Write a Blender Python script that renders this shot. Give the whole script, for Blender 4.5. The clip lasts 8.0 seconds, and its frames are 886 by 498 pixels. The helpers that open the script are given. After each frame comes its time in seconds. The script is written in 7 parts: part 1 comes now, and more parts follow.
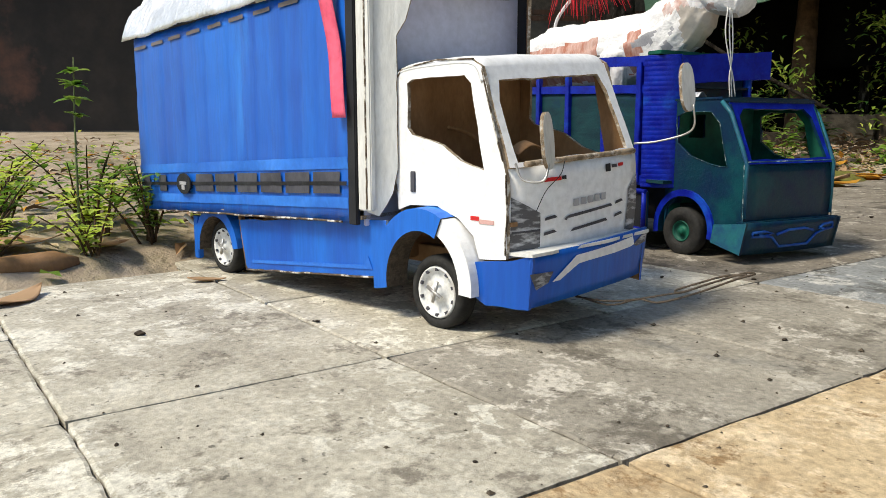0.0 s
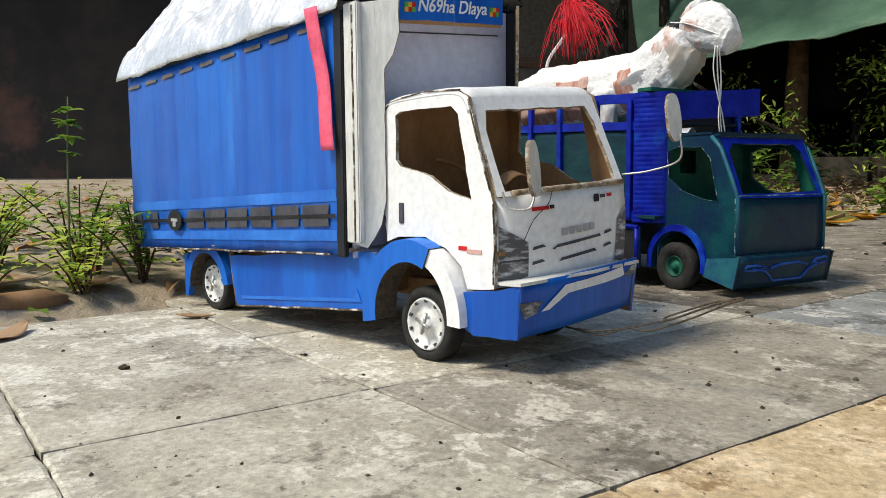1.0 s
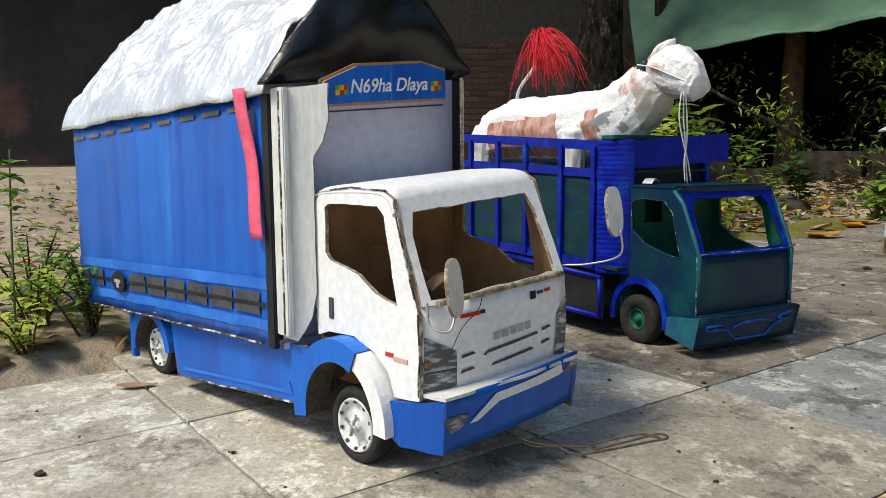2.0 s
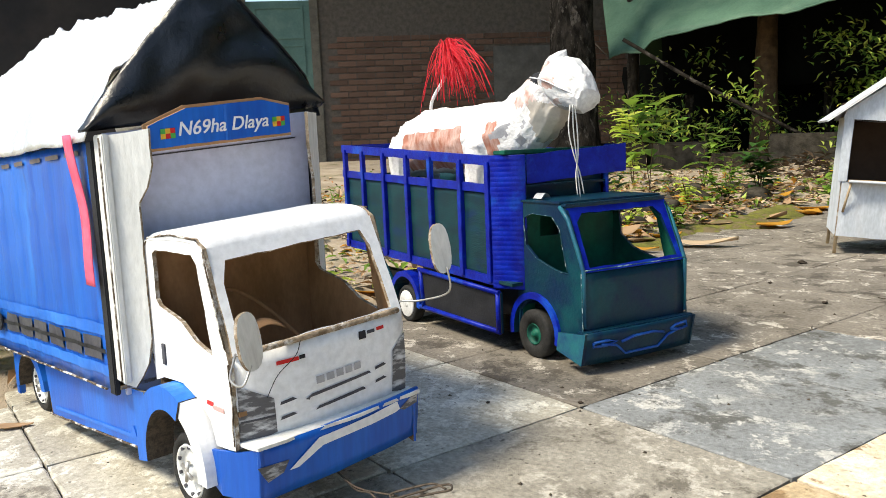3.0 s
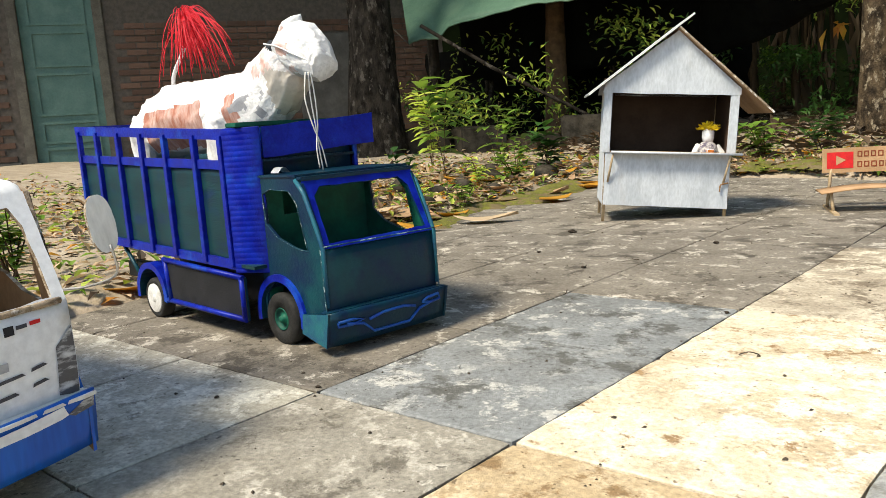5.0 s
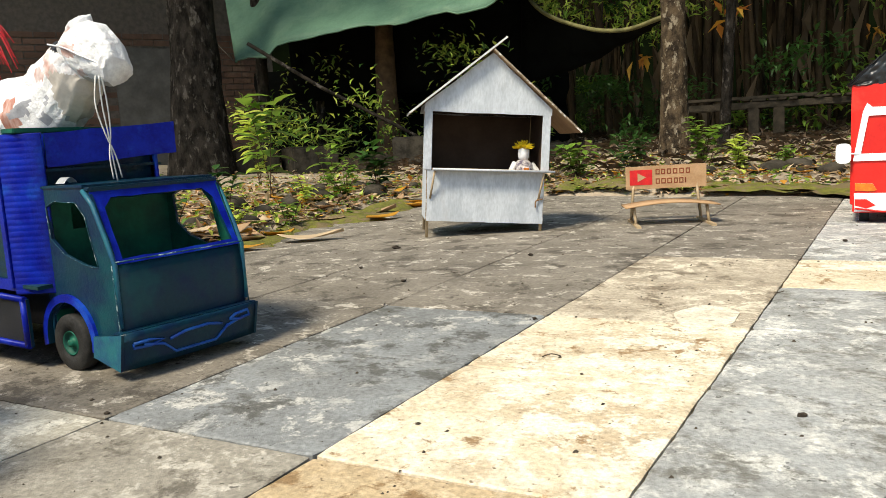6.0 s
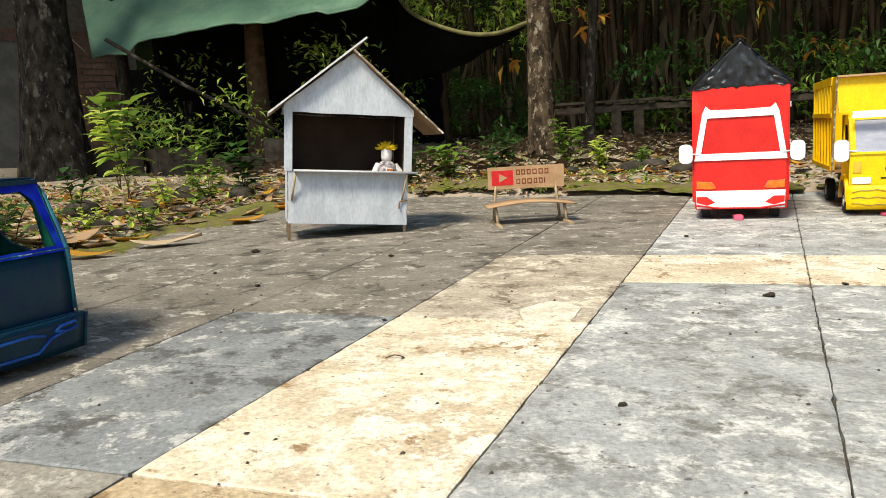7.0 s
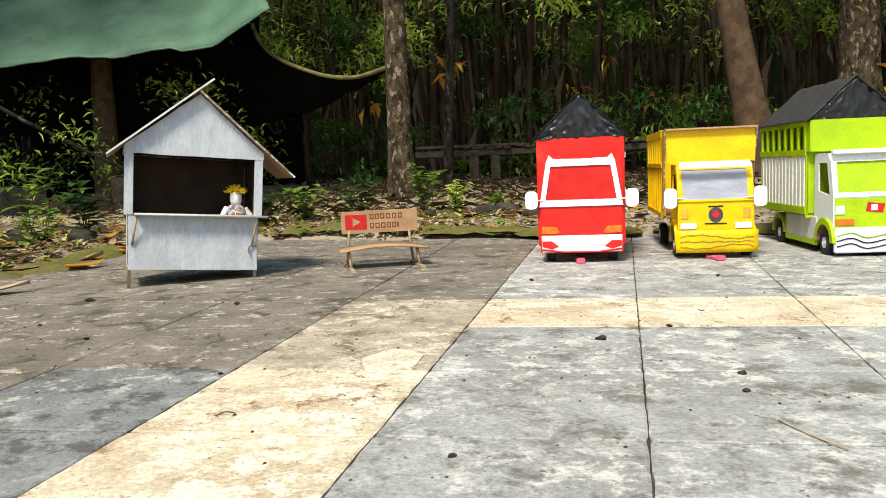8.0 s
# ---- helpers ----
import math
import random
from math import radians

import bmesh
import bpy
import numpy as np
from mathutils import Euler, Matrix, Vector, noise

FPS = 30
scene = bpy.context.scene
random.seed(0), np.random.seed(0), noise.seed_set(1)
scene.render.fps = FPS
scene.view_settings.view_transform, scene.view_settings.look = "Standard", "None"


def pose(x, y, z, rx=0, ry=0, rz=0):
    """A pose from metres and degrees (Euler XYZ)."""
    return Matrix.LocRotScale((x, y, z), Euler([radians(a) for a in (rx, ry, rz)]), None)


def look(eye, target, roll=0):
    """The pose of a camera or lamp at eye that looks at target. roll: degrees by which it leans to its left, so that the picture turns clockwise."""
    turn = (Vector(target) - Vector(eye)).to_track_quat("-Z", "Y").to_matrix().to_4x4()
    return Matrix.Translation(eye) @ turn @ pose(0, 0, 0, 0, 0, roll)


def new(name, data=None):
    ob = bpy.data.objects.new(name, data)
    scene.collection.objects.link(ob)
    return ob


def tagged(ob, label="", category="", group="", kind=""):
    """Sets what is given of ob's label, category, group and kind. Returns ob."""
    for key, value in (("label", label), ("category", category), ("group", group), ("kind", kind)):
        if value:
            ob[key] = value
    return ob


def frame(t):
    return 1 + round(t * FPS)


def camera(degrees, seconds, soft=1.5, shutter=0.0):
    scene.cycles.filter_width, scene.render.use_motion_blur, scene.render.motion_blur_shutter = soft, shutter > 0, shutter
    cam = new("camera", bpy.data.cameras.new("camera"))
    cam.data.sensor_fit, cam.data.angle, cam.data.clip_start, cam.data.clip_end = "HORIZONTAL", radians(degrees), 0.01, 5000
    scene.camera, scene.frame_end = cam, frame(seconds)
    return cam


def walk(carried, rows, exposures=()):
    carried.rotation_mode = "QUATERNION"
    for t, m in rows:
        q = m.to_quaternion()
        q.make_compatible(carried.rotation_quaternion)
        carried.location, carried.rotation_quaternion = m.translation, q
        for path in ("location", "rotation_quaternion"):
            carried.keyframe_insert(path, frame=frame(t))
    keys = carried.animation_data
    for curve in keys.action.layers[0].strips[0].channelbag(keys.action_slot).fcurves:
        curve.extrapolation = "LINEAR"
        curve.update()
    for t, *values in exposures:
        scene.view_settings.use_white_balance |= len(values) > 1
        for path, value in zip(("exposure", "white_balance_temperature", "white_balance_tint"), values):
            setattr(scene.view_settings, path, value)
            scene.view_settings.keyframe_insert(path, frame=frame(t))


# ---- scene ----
cam = camera(60.00, 8.0, soft=0.6)
PATH = [
    (0, (0.0226, -0.0077, 0.1988), (0.0054, 0.9806, 0.0477), -0.14),
    (0.5, (0.0283, -0.0246, 0.1396), (0.0149, 0.9720, 0.0585), -0.12),
    (1, (0.0331, -0.0048, 0.1836), (0.0172, 0.9908, 0.0916), -0.48),
    (1.5, (0.0511, 0.0173, 0.2451), (0.0322, 1.0097, 0.1235), -0.26),
    (1.7, (0.0630, 0.0290, 0.2688), (0.0462, 1.0217, 0.1492), -0.21),
    (2.8, (0.2401, 0.0474, 0.3319), (0.2239, 1.0391, 0.2042), -1.74),
    (3, (0.2650, 0.0514, 0.3392), (0.2512, 1.0423, 0.2052), -2.39),
    (3.5, (0.3121, 0.0556, 0.3467), (0.3612, 1.0439, 0.2023), -3.01),
    (4, (0.3344, 0.0654, 0.3385), (0.4279, 1.0494, 0.1872), -3.22),
    (4.2, (0.3429, 0.0726, 0.3351), (0.4350, 1.0567, 0.1831), -3.41),
    (5.3, (0.4018, 0.1108, 0.2956), (0.6788, 1.0590, 0.1397), -4.10),
    (5.5, (0.4051, 0.1047, 0.2978), (0.7244, 1.0400, 0.1454), -4.18),
    (6, (0.4299, 0.1060, 0.2811), (0.8396, 1.0073, 0.1401), -3.26),
    (6.5, (0.4615, 0.0971, 0.2730), (0.9473, 0.9592, 0.1291), -2.82),
    (7, (0.4806, 0.0878, 0.2766), (1.0227, 0.9152, 0.1292), -3.16),
    (7.5, (0.4984, 0.0748, 0.2818), (1.1107, 0.8517, 0.1353), -2.70),
    (8, (0.5131, 0.0682, 0.2866), (1.1966, 0.7907, 0.1828), -2.31),
]
EXPOSURES = [(0.0, 0.95, 7000, 6), (1.0, 0.78, 6850, 6), (1.7, 0.65, 6750, 6), (3.0, 1.36, 6950, 6), (4.0, 1.42, 6950, 6), (5.5, 1.26, 7150, 5), (8.0, 1.1, 6950, 5)]
SUN_UP, SUN_TURN, SUN, SUN_WIDE, SKY = 54, 246, 2.3, 14, 0.098
walk(cam, [(t, look(eye, target, roll)) for t, eye, target, roll in PATH], EXPOSURES)


# ---- world and light ----
world = bpy.data.worlds.new("sky")
scene.world = world
world.use_nodes = True
_nt = world.node_tree
_sky = _nt.nodes.new("ShaderNodeTexSky")
_sky.sky_type, _sky.sun_disc = "NISHITA", False
_sky.sun_elevation, _sky.sun_rotation = radians(SUN_UP), radians(SUN_TURN)
_nt.links.new(_sky.outputs[0], _nt.nodes["Background"].inputs[0])
_nt.nodes["Background"].inputs[1].default_value = SKY
_sun = bpy.data.lights.new("sun", "SUN")
_sun.energy, _sun.angle, _sun.color = SUN, radians(SUN_WIDE), (1.0, 0.93, 0.82)
sun_lamp = new("sun", _sun)
sun_lamp.matrix_world = pose(0, 0, 5, 90 - SUN_UP, 0, 180 - SUN_TURN)


# ---- materials ----
def mat(name, a, b=None, rough=0.8, scale=30.0, fine=6.0, bump=0.15, metal=0.0, mix=(0.4, 0.62), coat=0.0, stretch=(1, 1, 1), c=None, cscale=4.0, cmix=(0.55, 0.7), spec=0.28, rnd=0.0, bumpdist=0.002):
    """A surface of two colours mixed by noise at two scales, with a third as stains, and fine relief."""
    m = bpy.data.materials.new(name)
    m.use_nodes = True
    nt = m.node_tree
    N, L = nt.nodes, nt.links
    bs = N["Principled BSDF"]
    b = b or tuple(v * 0.7 for v in a)
    tc = N.new("ShaderNodeTexCoord")
    mp = N.new("ShaderNodeMapping")
    mp.inputs["Scale"].default_value = stretch
    L.new(tc.outputs["Object"], mp.inputs[0])

    def tex(s, detail=6.0, rough_=0.6):
        n = N.new("ShaderNodeTexNoise")
        n.inputs["Scale"].default_value, n.inputs["Detail"].default_value, n.inputs["Roughness"].default_value = s, detail, rough_
        L.new(mp.outputs[0], n.inputs["Vector"])
        return n

    def ramp(src, lo, hi):
        r = N.new("ShaderNodeMapRange")
        r.inputs[1].default_value, r.inputs[2].default_value = lo, hi
        L.new(src, r.inputs[0])
        return r.outputs[0]

    def blend(f, x, y):
        k = N.new("ShaderNodeMix")
        k.data_type = "RGBA"
        L.new(f, k.inputs[0])
        for v, i in ((x, 6), (y, 7)):
            if isinstance(v, tuple):
                k.inputs[i].default_value = (*v, 1)
            else:
                L.new(v, k.inputs[i])
        return k.outputs[2]

    n1, n2 = tex(scale), tex(scale * fine)
    col = blend(ramp(n1.outputs[0], *mix), a, b)
    dark = blend(ramp(n2.outputs[0], 0.35, 0.75), (1.0, 1.0, 1.0), (0.8, 0.8, 0.8))
    mul = N.new("ShaderNodeMix")
    mul.data_type, mul.blend_type = "RGBA", "MULTIPLY"
    mul.inputs[0].default_value = 1.0
    L.new(col, mul.inputs[6])
    L.new(dark, mul.inputs[7])
    col = mul.outputs[2]
    if c:
        col = blend(ramp(tex(cscale, 8.0, 0.65).outputs[0], *cmix), col, c)
    if rnd:
        oi = N.new("ShaderNodeObjectInfo")
        hs = N.new("ShaderNodeHueSaturation")
        r = N.new("ShaderNodeMapRange")
        r.inputs[3].default_value, r.inputs[4].default_value = 1 - rnd, 1 + rnd
        L.new(oi.outputs["Random"], r.inputs[0])
        L.new(r.outputs[0], hs.inputs["Value"])
        L.new(col, hs.inputs["Color"])
        col = hs.outputs[0]
    L.new(col, bs.inputs["Base Color"])
    rr = N.new("ShaderNodeMapRange")
    rr.inputs[3].default_value, rr.inputs[4].default_value = max(0.02, rough - 0.12), min(1.0, rough + 0.12)
    L.new(n1.outputs[0], rr.inputs[0])
    L.new(rr.outputs[0], bs.inputs["Roughness"])
    bs.inputs["Metallic"].default_value = metal
    bs.inputs["Coat Weight"].default_value = coat
    bs.inputs["Specular IOR Level"].default_value = spec
    if bump:
        bp = N.new("ShaderNodeBump")
        bp.inputs["Strength"].default_value, bp.inputs["Distance"].default_value = bump, bumpdist
        ad = N.new("ShaderNodeMath")
        L.new(n1.outputs[0], ad.inputs[0])
        L.new(n2.outputs[0], ad.inputs[1])
        L.new(ad.outputs[0], bp.inputs["Height"])
        L.new(bp.outputs[0], bs.inputs["Normal"])
    return m


def leafy(name, a, b, rough=0.5, glow=0.35):
    """Leaves: colour varies from leaf to leaf, and light passes through them."""
    m = bpy.data.materials.new(name)
    m.use_nodes = True
    N, L = m.node_tree.nodes, m.node_tree.links
    bs, out = N["Principled BSDF"], N["Material Output"]
    g = N.new("ShaderNodeNewGeometry")
    k = N.new("ShaderNodeMix")
    k.data_type = "RGBA"
    k.inputs[6].default_value, k.inputs[7].default_value = (*a, 1), (*b, 1)
    L.new(g.outputs["Random Per Island"], k.inputs[0])
    L.new(k.outputs[2], bs.inputs["Base Color"])
    bs.inputs["Roughness"].default_value = rough
    tr = N.new("ShaderNodeBsdfTranslucent")
    L.new(k.outputs[2], tr.inputs[0])
    mx = N.new("ShaderNodeMixShader")
    mx.inputs[0].default_value = glow
    L.new(bs.outputs[0], mx.inputs[1])
    L.new(tr.outputs[0], mx.inputs[2])
    L.new(mx.outputs[0], out.inputs[0])
    return m


BLUE = mat("blue_paper", (0.003, 0.080, 0.44), (0.004, 0.135, 0.60), 0.4, 14, 14, 0.12, stretch=(1, 1, 0.12), c=(0.02, 0.22, 0.72), cscale=16, cmix=(0.6, 0.76), spec=0.4)
BLUE_LIGHT = mat("light_blue_print", (0.03, 0.19, 0.68), (0.02, 0.14, 0.58), 0.45, 12, 10, 0.05)
BLUE_DEEP = mat("deep_blue_paint", (0.002, 0.008, 0.24), (0.003, 0.02, 0.36), 0.38, 40, 6, 0.3, c=(0.006, 0.07, 0.44), cscale=14, spec=0.2)
TEAL = mat("dark_teal_paint", (0.003, 0.034, 0.056), (0.003, 0.02, 0.06), 0.36, 25, 8, 0.3, c=(0.004, 0.06, 0.072), cscale=9, spec=0.25)
TEAL_IN = mat("green_paint", (0.004, 0.115, 0.07), (0.004, 0.06, 0.045), 0.6, 22, 6, 0.2)
PANEL = mat("dark_green_panel", (0.006, 0.030, 0.042), (0.009, 0.052, 0.060), 0.42, 18, 12, 0.3, stretch=(1, 1, 3), c=(0.004, 0.022, 0.085), cscale=8, spec=0.2)
WHITE = mat("white_paper", (0.84, 0.84, 0.85), (0.79, 0.80, 0.83), 0.5, 14, 9, 0.06, c=(0.72, 0.71, 0.69), cscale=9, cmix=(0.64, 0.9))
WHITE_OLD = mat("worn_white_paint", (0.76, 0.76, 0.74), (0.62, 0.62, 0.60), 0.6, 22, 10, 0.35, stretch=(1, 1, 0.3), c=(0.46, 0.44, 0.41), cscale=16, cmix=(0.6, 0.8))
LAVENDER = mat("pale_lilac_paper", (0.62, 0.64, 0.78), (0.55, 0.57, 0.74), 0.5, 5, 20, 0.05)
CARD = mat("brown_cardboard", (0.30, 0.17, 0.085), (0.22, 0.12, 0.055), 0.85, 20, 12, 0.3, stretch=(1, 1, 0.5))
CARD_PALE = mat("pale_cardboard", (0.46, 0.29, 0.16), (0.38, 0.23, 0.12), 0.85, 20, 10, 0.2)
RIM = mat("torn_cardboard_edge", (0.40, 0.31, 0.22), (0.17, 0.125, 0.08), 0.9, 120, 5, 0.8, c=(0.72, 0.70, 0.66), cscale=70, cmix=(0.52, 0.66))
BLACK = mat("black_paper", (0.010, 0.011, 0.014), (0.02, 0.02, 0.024), 0.6, 30, 8, 0.2)
BLACK_TARP = mat("black_plastic_sheet", (0.006, 0.007, 0.009), (0.014, 0.016, 0.021), 0.3, 18, 10, 0.4, spec=0.5)
SILVER = mat("silver_foil_sheet", (0.86, 0.87, 0.89), (0.72, 0.73, 0.75), 0.34, 40, 5, 0.6, metal=0.6)
GREY = mat("grey_print", (0.075, 0.075, 0.09), (0.05, 0.05, 0.065), 0.5, 40, 6, 0.1)
GREY_MID = mat("mid_grey_print", (0.42, 0.42, 0.44), (0.34, 0.34, 0.36), 0.5, 60, 6, 0.05)
LAMP_PRINT = mat("headlight_print", (0.10, 0.10, 0.11), (0.62, 0.63, 0.66), 0.4, 60, 4, 0.05, stretch=(1, 1, 3), mix=(0.5, 0.68))
PINK = mat("pink_ribbon", (0.83, 0.13, 0.22), (0.74, 0.09, 0.17), 0.6, 30, 6, 0.1)
RED_INK = mat("red_ink", (0.62, 0.02, 0.02), (0.5, 0.015, 0.02), 0.5, 60, 6, 0.0)
RUBBER = mat("black_rubber", (0.014, 0.014, 0.014), (0.03, 0.029, 0.028), 0.75, 80, 5, 0.4)
RIM_WHITE = mat("white_plastic", (0.75, 0.75, 0.74), (0.62, 0.62, 0.61), 0.45, 60, 5, 0.1, c=(0.45, 0.42, 0.38), cscale=40)
EDGE_PALE = mat("worn_teal_edge", (0.02, 0.10, 0.13), (0.01, 0.04, 0.07), 0.7, 120, 4, 0.4, c=(0.34, 0.42, 0.42), cscale=90, cmix=(0.52, 0.6))
EDGE = mat("dark_cut_edge", (0.14, 0.10, 0.07), (0.05, 0.036, 0.025), 0.9, 90, 5, 0.8, c=(0.66, 0.63, 0.58), cscale=60, cmix=(0.5, 0.6))
STEEL = mat("steel_wire", (0.55, 0.54, 0.52), (0.4, 0.38, 0.36), 0.4, 80, 5, 0.1, metal=0.8)
TWINE = mat("old_twine", (0.10, 0.075, 0.055), (0.05, 0.04, 0.03), 0.9, 200, 4, 0.4)
STRING = mat("white_string", (0.72, 0.71, 0.67), (0.6, 0.58, 0.54), 0.8, 100, 4, 0.2)


# ---- mesh helpers ----
def finish(name, bm, mats, smooth=False):
    bmesh.ops.recalc_face_normals(bm, faces=bm.faces)
    me = bpy.data.meshes.new(name)
    bm.to_mesh(me)
    bm.free()
    for m in mats if isinstance(mats, (list, tuple)) else [mats]:
        me.materials.append(m)
    if smooth:
        me.shade_smooth()
    return me


def part(name, bm, mats, parent, label="", smooth=False):
    ob = new(name, finish(name, bm, mats, smooth))
    ob.parent = parent
    return tagged(ob, label)


def thing(name, m, label, category, group="", kind=""):
    ob = new(name)
    ob.empty_display_size = 0.05
    ob.matrix_basis = m
    return tagged(ob, label, category, group, kind)


def solid(name, bm, mats, label, category, m=None, group="", kind="", smooth=False):
    ob = new(name, finish(name, bm, mats, smooth))
    if m is not None:
        ob.matrix_basis = m
    return tagged(ob, label, category, group, kind)


def join(*bms):
    out = bms[0]
    for b in bms[1:]:
        me = bpy.data.meshes.new("tmp")
        b.to_mesh(me)
        b.free()
        out.from_mesh(me)
        bpy.data.meshes.remove(me)
    return out


def box(x0, x1, y0, y1, z0, z1, bevel=0.0, slot=0, bm=None):
    bm = bm or bmesh.new()
    c = Matrix.LocRotScale(((x0 + x1) / 2, (y0 + y1) / 2, (z0 + z1) / 2), None, (abs(x1 - x0), abs(y1 - y0), abs(z1 - z0)))
    r = bmesh.ops.create_cube(bm, size=1, matrix=c)
    faces = {f for v in r["verts"] for f in v.link_faces}
    for f in faces:
        f.material_index = slot
    if bevel:
        bmesh.ops.bevel(bm, geom=list({e for f in faces for e in f.edges}), offset=bevel, segments=2, affect="EDGES", clamp_overlap=True)
    return bm


def ragged(pts, step=0.012, amp=0.0008, seed=1):
    """The outline, cut into short pieces and made uneven like hand-cut card."""
    rnd = random.Random(seed)
    out = []
    for p, q in zip(pts, pts[1:] + pts[:1]):
        n = max(1, int(math.dist(p, q) / step))
        for k in range(n):
            f = k / n
            j = amp if k else amp * 0.3
            out.append((p[0] + (q[0] - p[0]) * f + rnd.uniform(-j, j), p[1] + (q[1] - p[1]) * f + rnd.uniform(-j, j)))
    return out


def plate(outer, holes, place, thick, bm=None):
    """A flat sheet with openings. place(u, v, d) gives the point at depth d; slots: 0 front, 1 back, 2 cut edge."""
    bm = bm or bmesh.new()
    edges, loops = [], []
    for ring in (outer, *holes):
        vs = [bm.verts.new(Vector((u, v, 0))) for u, v in ring]
        es = [bm.edges.new((a, b)) for a, b in zip(vs, vs[1:] + vs[:1])]
        edges += es
        loops.append(vs)
    made = [g for g in bmesh.ops.triangle_fill(bm, edges=edges, use_beauty=True)["geom"] if isinstance(g, bmesh.types.BMFace)]
    flat = {v: (v.co.x, v.co.y) for ring in loops for v in ring}
    back = {v: bm.verts.new(place(*flat[v], thick)) for v in flat}
    for f in made:
        g = bm.faces.new([back[v] for v in reversed(f.verts)])
        g.material_index = 1
        f.material_index = 0
    for ring in loops:
        for a, b in zip(ring, ring[1:] + ring[:1]):
            bm.faces.new((a, b, back[b], back[a])).material_index = 2
    for v, (a, b) in flat.items():
        v.co = Vector(place(a, b, 0))
    return bm


def on_x(x):
    """Sheets across x: u is y, v is z, depth goes to smaller |x|."""
    s = 1 if x > 0 else -1
    return lambda u, v, d: (x - s * d, u, v)


def on_y(y, s=1):
    return lambda u, v, d: (u, y - s * d, v)


def on_z(z):
    return lambda u, v, d: (u, v, z - d)


def tube(pts, r, n=8, slot=0, bm=None, closed=False, taper=None):
    """A round bar along a line of points."""
    bm = bm or bmesh.new()
    pts = [Vector(p) for p in pts]
    rings = []
    side = None
    for i, p in enumerate(pts):
        a, b = pts[max(0, i - 1)], pts[min(len(pts) - 1, i + 1)]
        d = (b - a).normalized()
        if side is None:
            side = d.orthogonal().normalized()
        side = (side - d * side.dot(d)).normalized()
        up = d.cross(side)
        rr = r if taper is None else r + (taper - r) * i / max(1, len(pts) - 1)
        rings.append([bm.verts.new(p + (side * math.cos(2 * math.pi * k / n) + up * math.sin(2 * math.pi * k / n)) * rr) for k in range(n)])
    for a, b in zip(rings, rings[1:]):
        for k in range(n):
            f = bm.faces.new((a[k], a[(k + 1) % n], b[(k + 1) % n], b[k]))
            f.material_index, f.smooth = slot, True
    for ring in (rings[0], rings[-1]):
        bm.faces.new(ring).material_index = slot
    return bm


def curve(pts, n=8):
    """Points of a smooth line through pts."""
    pts = [Vector(p) for p in pts]
    ext = [pts[0] * 2 - pts[1], *pts, pts[-1] * 2 - pts[-2]]
    out = []
    for a, b, c, d in zip(ext, ext[1:], ext[2:], ext[3:]):
        for k in range(n):
            t = k / n
            out.append(0.5 * (2 * b + (c - a) * t + (2 * a - 5 * b + 4 * c - d) * t * t + (3 * b - a - 3 * c + d) * t ** 3))
    return out + [pts[-1]]


def lathe(profile, n=28, bm=None, slot=0, smooth=True):
    """Turned round the x axis: profile of (x, radius)."""
    bm = bm or bmesh.new()
    rings = [[bm.verts.new((x, r * math.cos(2 * math.pi * k / n), r * math.sin(2 * math.pi * k / n))) for k in range(n)] for x, r in profile]
    for a, b in zip(rings, rings[1:]):
        for k in range(n):
            f = bm.faces.new((a[k], a[(k + 1) % n], b[(k + 1) % n], b[k]))
            f.material_index, f.smooth = slot, smooth
    for ring in (rings[0], rings[-1]):
        bm.faces.new(ring).material_index = slot
    return bm


def sheet(nu, nv, f, bm=None, slot=0, smooth=True):
    """A grid of nu by nv cells, f(u, v) with u and v from 0 to 1."""
    bm = bm or bmesh.new()
    g = [[bm.verts.new(f(i / nu, j / nv)) for j in range(nv + 1)] for i in range(nu + 1)]
    for i in range(nu):
        for j in range(nv):
            q = bm.faces.new((g[i][j], g[i + 1][j], g[i + 1][j + 1], g[i][j + 1]))
            q.material_index, q.smooth = slot, smooth
    return bm


def thicken(bm, t):
    bmesh.ops.recalc_face_normals(bm, faces=bm.faces)
    bmesh.ops.solidify(bm, geom=list(bm.faces), thickness=t)
    return bm


def wob(x, y, z, s, a):
    """A small smooth offset."""
    return a * noise.noise(Vector((x * s, y * s, z * s)))


def heading(x, y, forward, z=0.0, tip=0.0, lean=0.0):
    """The pose of a thing whose +y looks along that compass angle (degrees from +x)."""
    return pose(x, y, z, 0, 0, forward - 90) @ pose(0, 0, 0, tip, lean, 0)


# ---- the ground ----
def rise(x, y):
    """Height of the earth round the paving: a low bank on two sides that climbs towards the house and the grove."""
    e1 = (y - 1.62) * 0.68 - (x - 0.1) * 0.73        # beyond the long edge
    e2 = (x - 2.62) * 0.87 + (y - 2.40) * 0.50       # beyond the far edge
    d = max(e1, e2)
    if d <= 0:
        return -0.045
    h = -0.02 + 0.045 * min(1, d / 0.12) + 0.05 * min(1, d / 1.5) + 0.03 * min(4, max(0, d - 1.5))
    h += wob(x, y, 0, 2.2, 0.03) * min(1, d / 0.3) + wob(x, y, 5, 9, 0.012) * min(1, d / 0.2)
    return h


